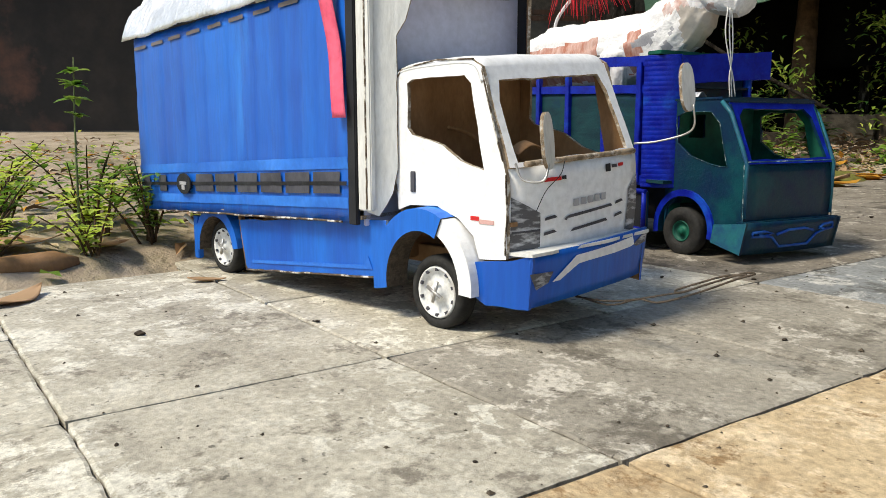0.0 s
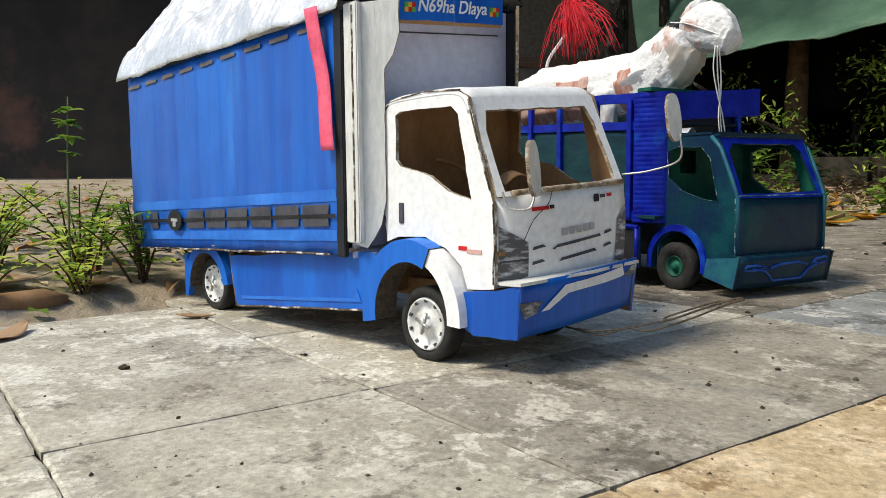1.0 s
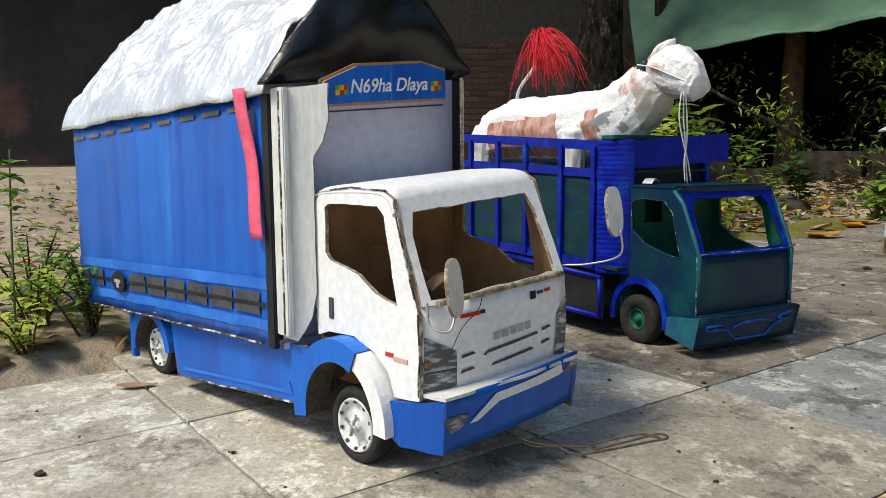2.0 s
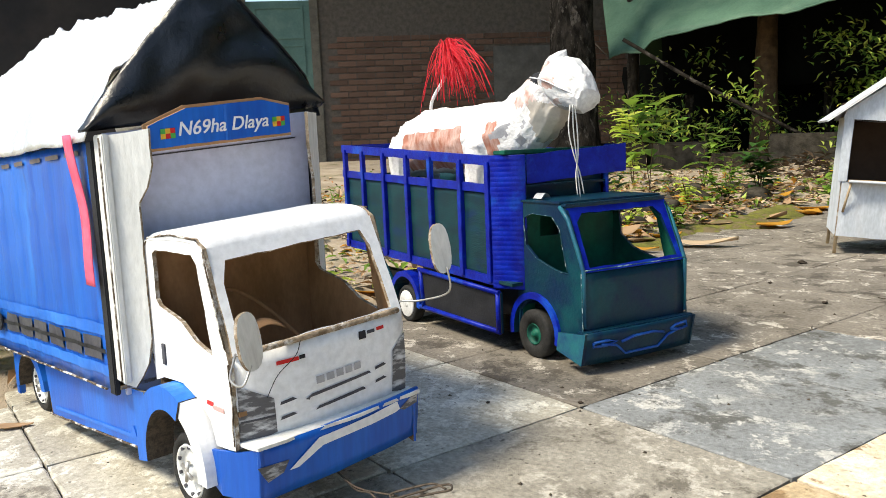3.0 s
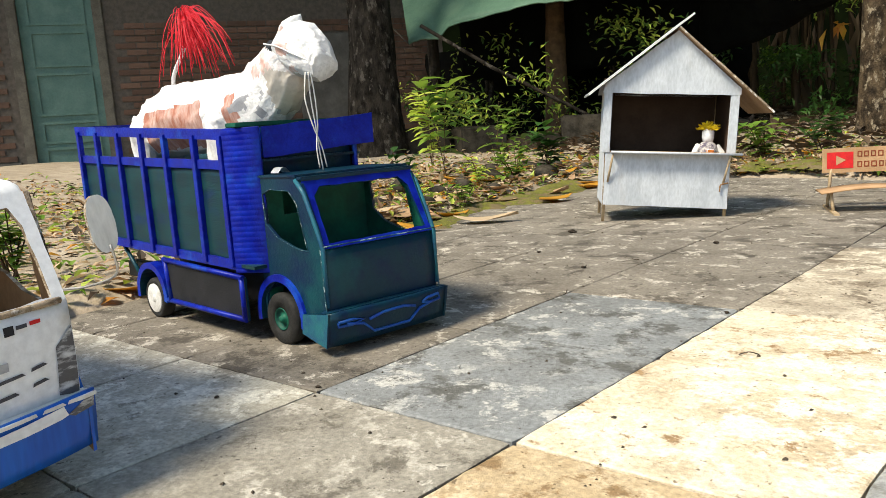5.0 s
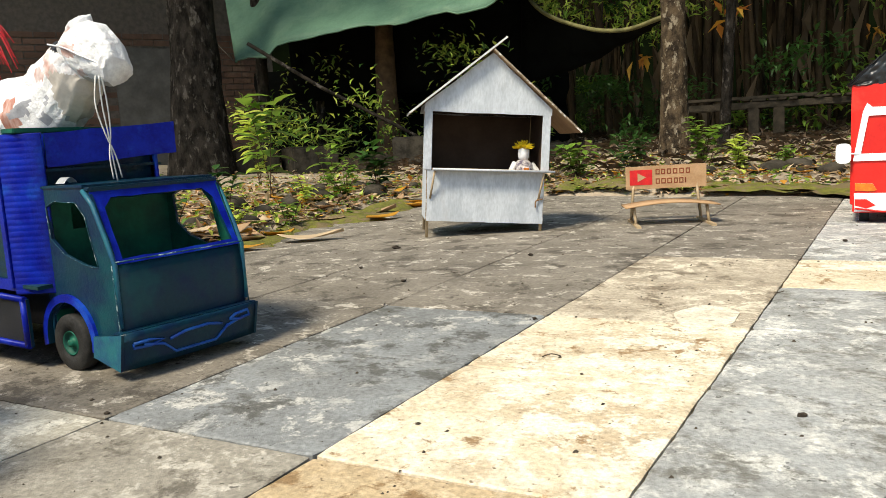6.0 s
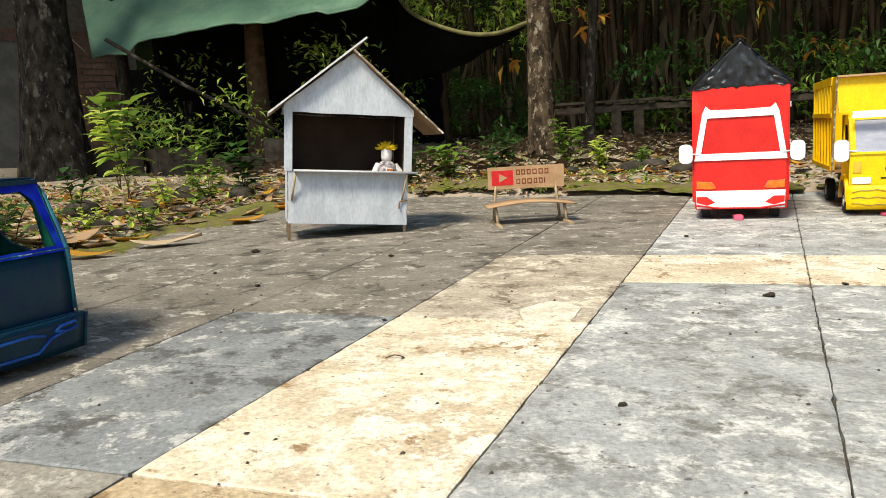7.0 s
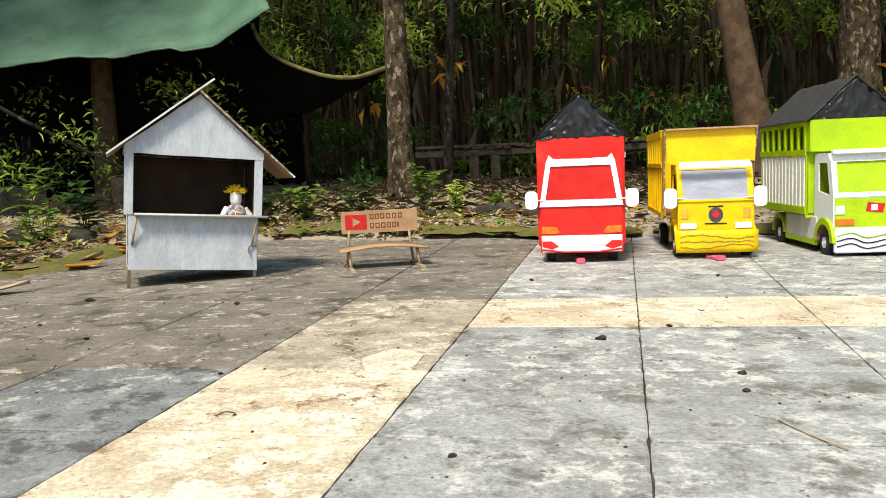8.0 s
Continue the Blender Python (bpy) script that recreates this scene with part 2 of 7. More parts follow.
EARTH = mat("trodden_earth", (0.42, 0.345, 0.26), (0.30, 0.24, 0.175), 0.95, 5, 12, 0.8, c=(0.13, 0.12, 0.045), cscale=2.2, cmix=(0.56, 0.7), bumpdist=0.01)
def concrete(name, base, light, dark, flake=(0.50, 0.57), stain=(0.55, 0.63), rnd=0.08, rough=0.85):
    """Old cast concrete: cloudy patches, pale worn flakes, dark stains, grain and specks."""
    m = bpy.data.materials.new(name)
    m.use_nodes = True
    N, L = m.node_tree.nodes, m.node_tree.links
    bs = N["Principled BSDF"]
    tc = N.new("ShaderNodeTexCoord")

    def tex(s, detail, rg, off, dist=0.0):
        mp = N.new("ShaderNodeMapping")
        mp.inputs["Location"].default_value = (off, off * 0.7, 0)
        mp.inputs["Rotation"].default_value = (0, 0, radians(36))
        mp.inputs["Scale"].default_value = (1.0, 0.9, 1.0)
        L.new(tc.outputs["Object"], mp.inputs[0])
        n = N.new("ShaderNodeTexNoise")
        n.inputs["Scale"].default_value, n.inputs["Detail"].default_value, n.inputs["Roughness"].default_value, n.inputs["Distortion"].default_value = s, detail, rg, dist
        L.new(mp.outputs[0], n.inputs["Vector"])
        return n.outputs[0]

    def ramp(src, lo, hi, a=0.0, b=1.0):
        r = N.new("ShaderNodeMapRange")
        for i, v in enumerate((lo, hi, a, b)):
            r.inputs[i + 1].default_value = v
        L.new(src, r.inputs[0])
        return r.outputs[0]

    def blend(f, x, y, kind="MIX"):
        k = N.new("ShaderNodeMix")
        k.data_type, k.blend_type = "RGBA", kind
        if isinstance(f, float):
            k.inputs[0].default_value = f
        else:
            L.new(f, k.inputs[0])
        for v, i in ((x, 6), (y, 7)):
            if isinstance(v, tuple):
                k.inputs[i].default_value = (*v, 1)
            else:
                L.new(v, k.inputs[i])
        return k.outputs[2]

    cloud, flakes, stains, grain, specks, zone = tex(6, 9, 0.66, 3.1), tex(20, 15, 0.78, 7.7, 0.2), tex(10, 15, 0.78, 15.3, 0.15), tex(170, 6, 0.72, 1.9), tex(95, 5, 0.6, 9.9), tex(3.6, 5, 0.6, 21.7)
    mid = tuple((a + b) / 2 for a, b in zip(base, dark))
    col = blend(ramp(cloud, 0.4, 0.62), base, mid)
    mk = N.new("ShaderNodeMath")
    mk.operation = "MULTIPLY"
    L.new(ramp(flakes, *flake, 0.0, 1.0), mk.inputs[0])
    L.new(ramp(zone, 0.4, 0.52, 0.25, 1.0), mk.inputs[1])
    col = blend(mk.outputs[0], col, light)
    col = blend(ramp(stains, *stain, 0.0, 1.0), col, dark)
    g = N.new("ShaderNodeCombineColor")
    v = ramp(grain, 0.3, 0.7, 0.62, 1.32)
    for i in range(3):
        L.new(v, g.inputs[i])
    col = blend(1.0, col, g.outputs[0], "MULTIPLY")
    col = blend(ramp(specks, 0.64, 0.69, 0.0, 0.8), col, tuple(x * 0.35 for x in dark))
    oi = N.new("ShaderNodeObjectInfo")
    hs = N.new("ShaderNodeHueSaturation")
    L.new(ramp(oi.outputs["Random"], 0, 1, 1 - rnd, 1 + rnd), hs.inputs["Value"])
    L.new(col, hs.inputs["Color"])
    L.new(hs.outputs[0], bs.inputs["Base Color"])
    L.new(ramp(cloud, 0.3, 0.7, rough - 0.15, min(1.0, rough + 0.1)), bs.inputs["Roughness"])
    bs.inputs["Specular IOR Level"].default_value = 0.4
    bp = N.new("ShaderNodeBump")
    bp.inputs["Strength"].default_value, bp.inputs["Distance"].default_value = 0.55, 0.0022
    ad = N.new("ShaderNodeMath")
    L.new(flakes, ad.inputs[0])
    L.new(grain, ad.inputs[1])
    L.new(ad.outputs[0], bp.inputs["Height"])
    L.new(bp.outputs[0], bs.inputs["Normal"])
    return m


SLAB = concrete("grey_concrete", (0.225, 0.197, 0.16), (0.50, 0.455, 0.385), (0.085, 0.072, 0.056), (0.545, 0.58), (0.53, 0.58))
# duller than the pale slabs: own tone plus truck shade put into the colour
SLAB_MID = concrete("mid_grey_concrete", (0.34, 0.31, 0.255), (0.53, 0.49, 0.42), (0.15, 0.132, 0.105), (0.52, 0.56), (0.545, 0.595))
# darker copy of the bluish concrete, shade by the stake truck put in
SLAB_COOL_SHADED = concrete("shaded_bluish_concrete", (0.27, 0.28, 0.28), (0.52, 0.505, 0.465), (0.11, 0.108, 0.098), (0.525, 0.565), (0.52, 0.57), 0.08, 0.72)
SLAB_PALE = concrete("pale_concrete", (0.47, 0.435, 0.355), (0.63, 0.60, 0.515), (0.22, 0.195, 0.155), (0.51, 0.55), (0.555, 0.605))
SLAB_COOL = concrete("bluish_concrete", (0.385, 0.39, 0.38), (0.63, 0.615, 0.565), (0.185, 0.178, 0.155), (0.49, 0.56), (0.52, 0.59), 0.06, 0.78)
SLAB_CREAM = concrete("cream_concrete", (0.69, 0.585, 0.42), (0.82, 0.74, 0.585), (0.30, 0.19, 0.095), (0.47, 0.54), (0.56, 0.60), 0.04)
SLAB_OCHRE = concrete("ochre_concrete", (0.52, 0.40, 0.245), (0.66, 0.53, 0.36), (0.26, 0.165, 0.08), (0.49, 0.55), (0.545, 0.595), 0.04)
SLAB_TAN = concrete("dirty_cream_concrete", (0.44, 0.375, 0.285), (0.68, 0.60, 0.465), (0.19, 0.15, 0.105), (0.50, 0.55), (0.535, 0.585), 0.06)
MORTAR = mat("dark_joint", (0.11, 0.092, 0.07), (0.035, 0.03, 0.022), 0.95, 40, 6, 0.5)

# paler concrete for a fleck of sun painted on the slabs
SLAB_FLECK = concrete("sun_fleck_concrete", (0.66, 0.59, 0.46), (0.80, 0.74, 0.62), (0.46, 0.38, 0.27), (0.45, 0.55), (0.6, 0.68), 0.0)


def build_ground():
    ticks = sorted({round(v, 3) for v in [i * 0.1 for i in range(-20, 61)] + [7, 8, 9, 10, 12, 15, 20, 30, 60, 150, 400] + [-2.5, -3, -4, -6, -10, -20, -60, -150, -400]})
    bm = bmesh.new()
    g = {}
    for i, x in enumerate(ticks):
        for j, y in enumerate(ticks):
            g[i, j] = bm.verts.new((x, y, rise(x, y)))
    for i in range(len(ticks) - 1):
        for j in range(len(ticks) - 1):
            bm.faces.new((g[i, j], g[i + 1, j], g[i + 1, j + 1], g[i, j + 1])).smooth = True
    solid("ground", bm, EARTH, "brown trodden earth with moss and leaf litter", "ground", kind="structure")


ALONG = {i: 0.575 + 0.29 * (i - 2) for i in range(3, 13)} | {2: 0.575, 1: 0.30, 0: 0.0, -1: -0.287, -2: -0.573} | {i: -0.573 + 0.262 * (i + 2) for i in range(-12, -2)}


def node(i, j):
    """The crossing of joint i and joint j of the paving; the lines run a little apart."""
    a = radians(37 - 1.3 * j)
    s = ALONG[i]
    return Vector((0.418 + 0.171 * j + s * math.cos(a), 0.996 - 0.2265 * j + s * math.sin(a), 0))


def build_paving():
    floor = thing("paving", pose(0, 0, 0), "weathered cast concrete slabs with dark open joints", "paving", kind="structure")
    bed = bmesh.new()
    rnd = random.Random(4)
    for i in range(-10, 10):
        for j in range(-4, 12):
            q = [node(i, j), node(i + 1, j), node(i + 1, j + 1), node(i, j + 1)]
            c = sum(q, Vector()) / 4
            e1 = (c.y - 1.62) * 0.68 - (c.x - 0.1) * 0.73
            e2 = (c.x - 2.62) * 0.87 + (c.y - 2.40) * 0.50
            if max(e1, e2) > 0.10 or c.length > 4.2:
                continue
            bed.faces.new([bed.verts.new((v.x, v.y, -0.005)) for v in q])
            bm = bmesh.new()
            z = rnd.uniform(0.0, 0.0008)
            n = 16
            gap = 0.0011
            ring_t, ring_b = [], []
            for k in range(4):
                p, r = q[k], q[(k + 1) % 4]
                for s in range(n):
                    v = p.lerp(r, s / n)
                    v = v + (c - v).normalized() * (gap + rnd.uniform(-0.0009, 0.0013) + (0.0018 if s == 0 else 0))
                    ring_t.append(bm.verts.new((v.x, v.y, z)))
                    ring_b.append(bm.verts.new((v.x, v.y, z - 0.03)))
            inner = [bm.verts.new((v.co.x + (c.x - v.co.x) * 0.02, v.co.y + (c.y - v.co.y) * 0.02, z + 0.0012)) for v in ring_t]
            m4 = len(ring_t)
            for k in range(m4):
                a, b = k, (k + 1) % m4
                bm.faces.new((ring_b[a], ring_b[b], ring_t[b], ring_t[a]))
                bm.faces.new((ring_t[a], ring_t[b], inner[b], inner[a]))
            bm.faces.new(inner)
            m = SLAB
            if j == 1 and i in (2, 3):
                m = SLAB_TAN
            elif j == 1 and i < 0:
                m = SLAB_OCHRE
            elif (j == 1 and i < 2) or (i == 3 and j >= 2):
                m = SLAB_CREAM
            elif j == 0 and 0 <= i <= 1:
                m = SLAB_COOL_SHADED
            elif j == 0 and i in (-2, -1):
                m = SLAB_MID
            elif i < 0 and j <= 1:
                m = SLAB_PALE
            elif j >= 2:
                m = SLAB_COOL
            part("slab", bm, m, floor)
    part("joint_filling", bed, MORTAR, floor, "dark soil in the joints")
    # outline of the sun fleck, laid as a thin pale disc
    worn = [(1.235 + (0.066 + 0.008 * math.sin(3 * a)) * math.cos(a) * 0.78 - 0.045 * math.sin(a) * 0.62, 0.952 + 0.066 * math.cos(a) * 0.62 + (0.045 + 0.005 * math.sin(5 * a)) * math.sin(a) * 0.78) for a in [2 * math.pi * k / 28 for k in range(28)]]
    part("worn_patch", plate(worn, [], on_z(0.0032), 0.002), SLAB_FLECK, floor, "pale disc painted in as a fleck of sun")


build_ground()


# ---- wheels ----
def wheel(parent, x, y, r, width, rim_mat, side=1, slots=10, tilt=0.0, disc=0.0):
    """A tyre with its rim, set on the axle; side: which way the face looks."""
    w = width / 2
    hub = 1.0 if slots or disc else 0.62
    tyre = part("tyre", lathe([(-w, r * 0.74 * hub), (-w, r * 0.93), (-w * 0.7, r), (w * 0.7, r), (w, r * 0.93), (w, r * 0.74 * hub), (w * 0.55, r * 0.72 * hub), (-w * 0.55, r * 0.72 * hub)]), RUBBER, parent)
    tyre.matrix_basis = pose(x, y, r, tilt, 0, 0)
    bm = lathe([(a * w, b * r * hub) for a, b in ((-0.5, 0.715), (0.75, 0.715), (1.05, 0.68), (0.85, 0.62), (0.55, 0.56), (0.6, 0.3), (0.95, 0.22), (1.15, 0.2), (1.2, 0.06))])
    if slots:
        for k in range(slots):
            a = 2 * math.pi * k / slots
            s = box(w * 0.76, w * 0.98, -r * 0.045, r * 0.045, r * 0.58, r * 0.66, 0, 1)
            bmesh.ops.rotate(s, verts=s.verts, cent=(0, 0, 0), matrix=Matrix.Rotation(a, 3, "X"))
            bm = join(bm, s)
        bm = join(bm, tube([(w * 1.15, -r * 0.3, r * 0.12), (w * 1.25, r * 0.28, -r * 0.1)], r * 0.05, 6, 2), tube([(w * 1.15, r * 0.1, r * 0.3), (w * 1.25, -r * 0.06, -r * 0.26)], r * 0.05, 6, 2))
    if disc:
        bm = join(bm, lathe([(w * 0.6, r * disc), (w * 1.1, r * disc), (w * 1.15, r * disc * 0.96), (w * 1.12, r * 0.05)]))
    rim = part("rim", bm, [rim_mat, GREY, STEEL], tyre)
    if side < 0:
        tyre.matrix_basis = pose(x, y, r, tilt, 0, 180)
    return tyre


def arch(x0, x1, cy, cz, r0, r1, a0, a1, n=14, squash=1.0):
    """A curved strip over a wheel, from angle a0 to a1 (0 is forward, 90 up)."""
    bm = bmesh.new()
    rows = []
    for k in range(n + 1):
        a = radians(a0 + (a1 - a0) * k / n)
        c, s = math.cos(a), math.sin(a) * squash
        rows.append([bm.verts.new((x, cy + r * c, cz + r * s)) for x, r in ((x0, r0), (x1, r0), (x1, r1), (x0, r1))])
    for a, b in zip(rows, rows[1:]):
        for k in range(4):
            f = bm.faces.new((a[k], a[(k + 1) % 4], b[(k + 1) % 4], b[k]))
            f.material_index = 0 if k in (1, 2) else 1
    bm.faces.new(rows[0]).material_index = 1
    bm.faces.new(rows[-1]).material_index = 1
    return bm


def bar(parent, name, x, y, z, w, h, m, depth=0.0006, label="", slant=0.0):
    """A thin printed bar on a front that faces +y."""
    return printed(parent, name, [(x - w / 2, z - h / 2), (x + w / 2, z - h / 2 + slant), (x + w / 2, z + h / 2 + slant), (x - w / 2, z + h / 2)], y, m, label, 0.0013)


def front_y(x, z):
    """How far forward the white cab's bowed front stands at that place."""
    return 0.0975 + 0.006 * (1 - (x / 0.0935) ** 2) + 0.003 * math.sin((z - 0.082) / 0.086 * 3.1) - 0.009 * max(0, x / 0.0935) ** 3 + 0.003 * max(0, -x / 0.0935)


def printed(parent, name, pts, y, m, label="", depth=0.0009):
    bm = bmesh.new()
    es = []
    vs = [bm.verts.new((u, 0, v)) for u, v in pts]
    es = [bm.edges.new((a, b)) for a, b in zip(vs, vs[1:] + vs[:1])]
    bmesh.ops.triangle_fill(bm, edges=es, use_beauty=True)
    bmesh.ops.subdivide_edges(bm, edges=list(bm.edges), cuts=3, use_grid_fill=True)
    bmesh.ops.triangulate(bm, faces=list(bm.faces))
    for v in bm.verts:
        v.co.y = front_y(v.co.x, v.co.z) + depth + y * 0
    return part(name, bm, m, parent, label)


# ---- the white cab box truck ----
def lettering(name, text, size, m, parent, at):
    cu = bpy.data.curves.new(name, "FONT")
    cu.body, cu.size, cu.extrude, cu.align_x, cu.shear, cu.offset = text, size, 0.0003, "CENTER", 0.3, 0.00022
    ob = new(name, cu)
    me = bpy.data.meshes.new_from_object(ob.evaluated_get(bpy.context.evaluated_depsgraph_get()))
    bpy.data.objects.remove(ob)
    me.materials.clear()
    me.materials.append(m)
    ob = new(name, me)
    ob.parent = parent
    ob.matrix_basis = at
    return ob


def build_box_truck():
    T = thing("box_truck", heading(0.0722, 0.8232, -44.94), "handmade cardboard box truck with white cab and blue cargo box", "toy truck", "toy trucks in the yard")
    # running gear
    part("chassis", join(box(-0.05, -0.035, -0.6, 0.07, 0.055, 0.075, 0.001), box(0.035, 0.05, -0.6, 0.07, 0.055, 0.075, 0.001), box(-0.08, 0.08, -0.36, -0.08, 0.06, 0.1, 0.002)), CARD, T)
    for y in (0.0, -0.437):
        part("axle", tube([(-0.085, y, 0.038), (0.085, y, 0.038)], 0.003), STEEL, T)
        wheel(T, 0.088, y, 0.038, 0.022, RIM_WHITE, 1)
        wheel(T, -0.088, y, 0.038, 0.022, RIM_WHITE, -1)
    part("exhaust", tube(curve([(0.06, -0.5, 0.08), (0.085, -0.53, 0.06), (0.1, -0.55, 0.075)], 4), 0.0035), WHITE_OLD, T)
    # cargo box
    top = lambda y: 0.341 + (y + 0.645) * 0.034
    low = lambda y: 0.080 + (y + 0.645) * 0.046

    def side(x):
        s = 1 if x > 0 else -1

        def f(u, v):
            y = -0.645 + 0.54 * u
            k = (u * 8.4) % 1.0
            rib = 0.0013 * max(0.0, math.sin(k * 6.283)) ** 0.5
            return Vector((x + s * (rib + wob(y, v, 1, 14, 0.002)), y, low(y) + (top(y) - low(y)) * v))
        return thicken(sheet(168, 16, f), 0.003 * s)
    part("side_panel", side(0.122), BLUE, T, "blue printed card with vertical ribs")
    part("side_panel", side(-0.122), BLUE, T)
    part("rear_panel", box(-0.121, 0.121, -0.645, -0.641, 0.082, 0.34, 0.001), BLUE, T)
    part("box_floor", plate([(-0.121, -0.64), (0.121, -0.64), (0.121, -0.09), (-0.121, -0.09)], [], lambda u, v, d: (u, v, low(v) + 0.006 - d), 0.004), [CARD, CARD, RIM], T)
    # printed bands along the side
    def band(z0, z1, y0, y1, m, name, out=0.0008, lab=""):
        n = max(4, int((y1 - y0) / 0.0032))

        def f(u, v):
            y = y0 + (y1 - y0) * u
            k = ((y + 0.645) / 0.54 * 8.4) % 1.0
            rib = 0.0013 * max(0.0, math.sin(k * 6.283)) ** 0.5
            z = low(y) + z0 + (z1 - z0) * v
            zz = (z - low(y)) / (top(y) - low(y))
            return Vector((0.122 + out + rib + wob(y, zz, 1, 14, 0.002), y, z))
        return part(name, sheet(n, 2, f), m, T, lab)
    band(0.057, 0.070, -0.642, -0.108, BLUE_LIGHT, "printed_band", 0.0016)
    band(0.014, 0.026, -0.642, -0.108, BLUE_LIGHT, "printed_band", 0.0016)
    band(0.039, 0.0435, -0.64, -0.108, BLACK, "printed_line", 0.0026)
    for k in range(9):
        y = -0.632 + k * 0.0575
        if k == 2:
            continue
        band(0.030, 0.054, y, y + (0.022 if k < 2 else 0.05), GREY, "printed_patch", 0.0019)
    for k in range(9):
        y = -0.638 + k * 0.058
        band(0.243, 0.248, y, y + 0.038, mat_brown, "printed_dash", 0.0018)
    oval = [(-0.487 + 0.021 * math.cos(a * math.pi / 10), 0.1285 + 0.0145 * math.sin(a * math.pi / 10)) for a in range(20)]
    badge = part("badge", plate(oval, [], on_x(0.1292), 0.002), BLACK, T, "black oval badge")
    for k, w in ((0, 0.02), (1, 0.009)):
        part("badge_bar", box(0.1293, 0.1299, -0.487 - w / 2, -0.487 + w / 2, 0.127 - k * 0.007, 0.1315 - k * 0.005), GREY_MID, badge)
    # black corner strip, white corner posts and the portal above the cab
    part("corner_strip", box(0.1205, 0.1262, -0.106, -0.092, 0.102, 0.36, 0.001), BLACK, T, "black corner strip")
    ribbon = sheet(3, 20, lambda u, v: Vector((0.1335 - 0.004 * math.sin(v * 3) + 0.001 * math.sin(v * 9), -0.147 + 0.023 * u + 0.026 * v, 0.368 - 0.152 * v)))
    part("ribbon", thicken(ribbon, 0.0008), PINK, T, "pink ribbon hanging at the corner")
    part("corner_post", box(0.117, 0.1235, -0.092, -0.07, 0.118, 0.365, 0.0012), WHITE_OLD, T, "white painted corner post")
    part("corner_post", box(-0.1235, -0.117, -0.1, -0.078, 0.118, 0.365, 0.0012), BLACK, T)
    edge = ragged([(0.0, 0.117), (0.014, 0.112), (0.031, 0.136), (0.036, 0.16), (0.036, 0.295), (0.047, 0.31), (0.054, 0.332), (0.054, 0.366), (0.0, 0.363)], 0.012, 0.0009, 3)
    for s in (1, -1):
        wing = lambda u, v, d, s=s: (s * (0.1225 - u * 0.62) - s * d * 0.7, -0.078 + u * 0.6 - d * 0.5, v)
        part("wing", plate(edge, [], wing, 0.004), [WHITE_OLD, CARD, RIM], T, "white painted card wing with torn corrugated edge")
    part("front_wall", box(-0.116, 0.116, -0.094, -0.09, 0.1, 0.366, 0.001), LAVENDER, T, "pale lilac front wall")
    part("front_line", box(-0.1, 0.1, -0.0898, -0.0892, 0.338, 0.3395), GREY, T)
    sign_out = ragged([(-0.073, 0.346), (0.083, 0.346), (0.085, 0.368), (0.045, 0.382), (-0.04, 0.383), (-0.073, 0.374)], 0.014, 0.0005, 7)
    sign = part("sign", plate(sign_out, [], on_y(-0.056), 0.004), [BLUE, CARD, CARD_PALE], T, "blue name board with tan card rim")
    part("sign_border", plate([(-0.076, 0.343), (0.086, 0.343), (0.088, 0.370), (0.046, 0.385), (-0.041, 0.386), (-0.076, 0.377)], [], on_y(-0.0605), 0.0015), CARD_PALE, sign)
    lettering("lettering", "N69ha Dlaya", 0.0195, WHITE, sign, Matrix.Translation((0.005, -0.0556, 0.3555)) @ pose(0, 0, 0, 90, 0, 180))
    part("sign_fold", box(0.002, 0.0045, -0.0558, -0.0553, 0.346, 0.381), BLUE_LIGHT, sign, "pale fold across the board")
    for x in (0.066, -0.058):
        bm = join(*[box(x - 0.008 + 0.005 * a, x - 0.003 + 0.005 * a, -0.0555, -0.0552, 0.354 + 0.005 * b, 0.359 + 0.005 * b, 0, (a + b) % 3) for a in range(3) for b in range(2)])
        part("sign_emblem", bm, [mat_green, RED_INK, mat_gold], sign)
    # tarpaulin
    def roof(u, v):
        y = -0.668 + 0.575 * u
        e = 0.355 + (y + 0.645) * 0.034
        x = 0.131 - 0.262 * v
        r = 1 - abs(x + 0.004) / 0.135
        z = e - 0.006 + (0.15 + 0.01 * math.sin(u * 5)) * max(0, r) ** 0.8 - 0.008 * max(0, 0.12 - r) / 0.12
        w = wob(x * 1.2, y, z, 18, 0.012) + 0.0045 * (abs(noise.noise(Vector((x * 40, y * 90, z * 40)))) - 0.2) + wob(x, y * 2.5, z, 150, 0.0022)
        return Vector((x + w * 0.4, y, z + w * min(1, r * 4 + 0.25)))
    tarp = part("tarpaulin", thicken(sheet(190, 90, roof), 0.0012), SILVER, T, "crumpled silver plastic sheet over the cargo", True)

    def gable(u, v):
        x = 0.136 - 0.272 * u
        r = 1 - abs(x + 0.004) / 0.137
        e = 0.366
        z = e + v * 0.15 * max(0.0, r) ** 0.85
        return Vector((x, -0.094 + 0.012 * math.sin(v * 3) + wob(x, 0, z, 30, 0.006), z + 0.004))
    part("tarpaulin_front", thicken(sheet(40, 14, gable), 0.0012), BLACK_TARP, T, "black plastic gable of the cover", True)

    def cheek(u, v):
        x = -0.02 - 0.118 * v
        r = 1 - abs(x + 0.004) / 0.137
        y = -0.092 - 0.07 * u
        z = 0.374 + 0.152 * max(0.0, r) ** 0.85 - 0.028 * max(0, 0.12 - r) / 0.12
        return Vector((x, y, z + 0.003))
    part("tarpaulin_edge", thicken(sheet(6, 14, cheek), 0.001), BLACK_TARP, T)
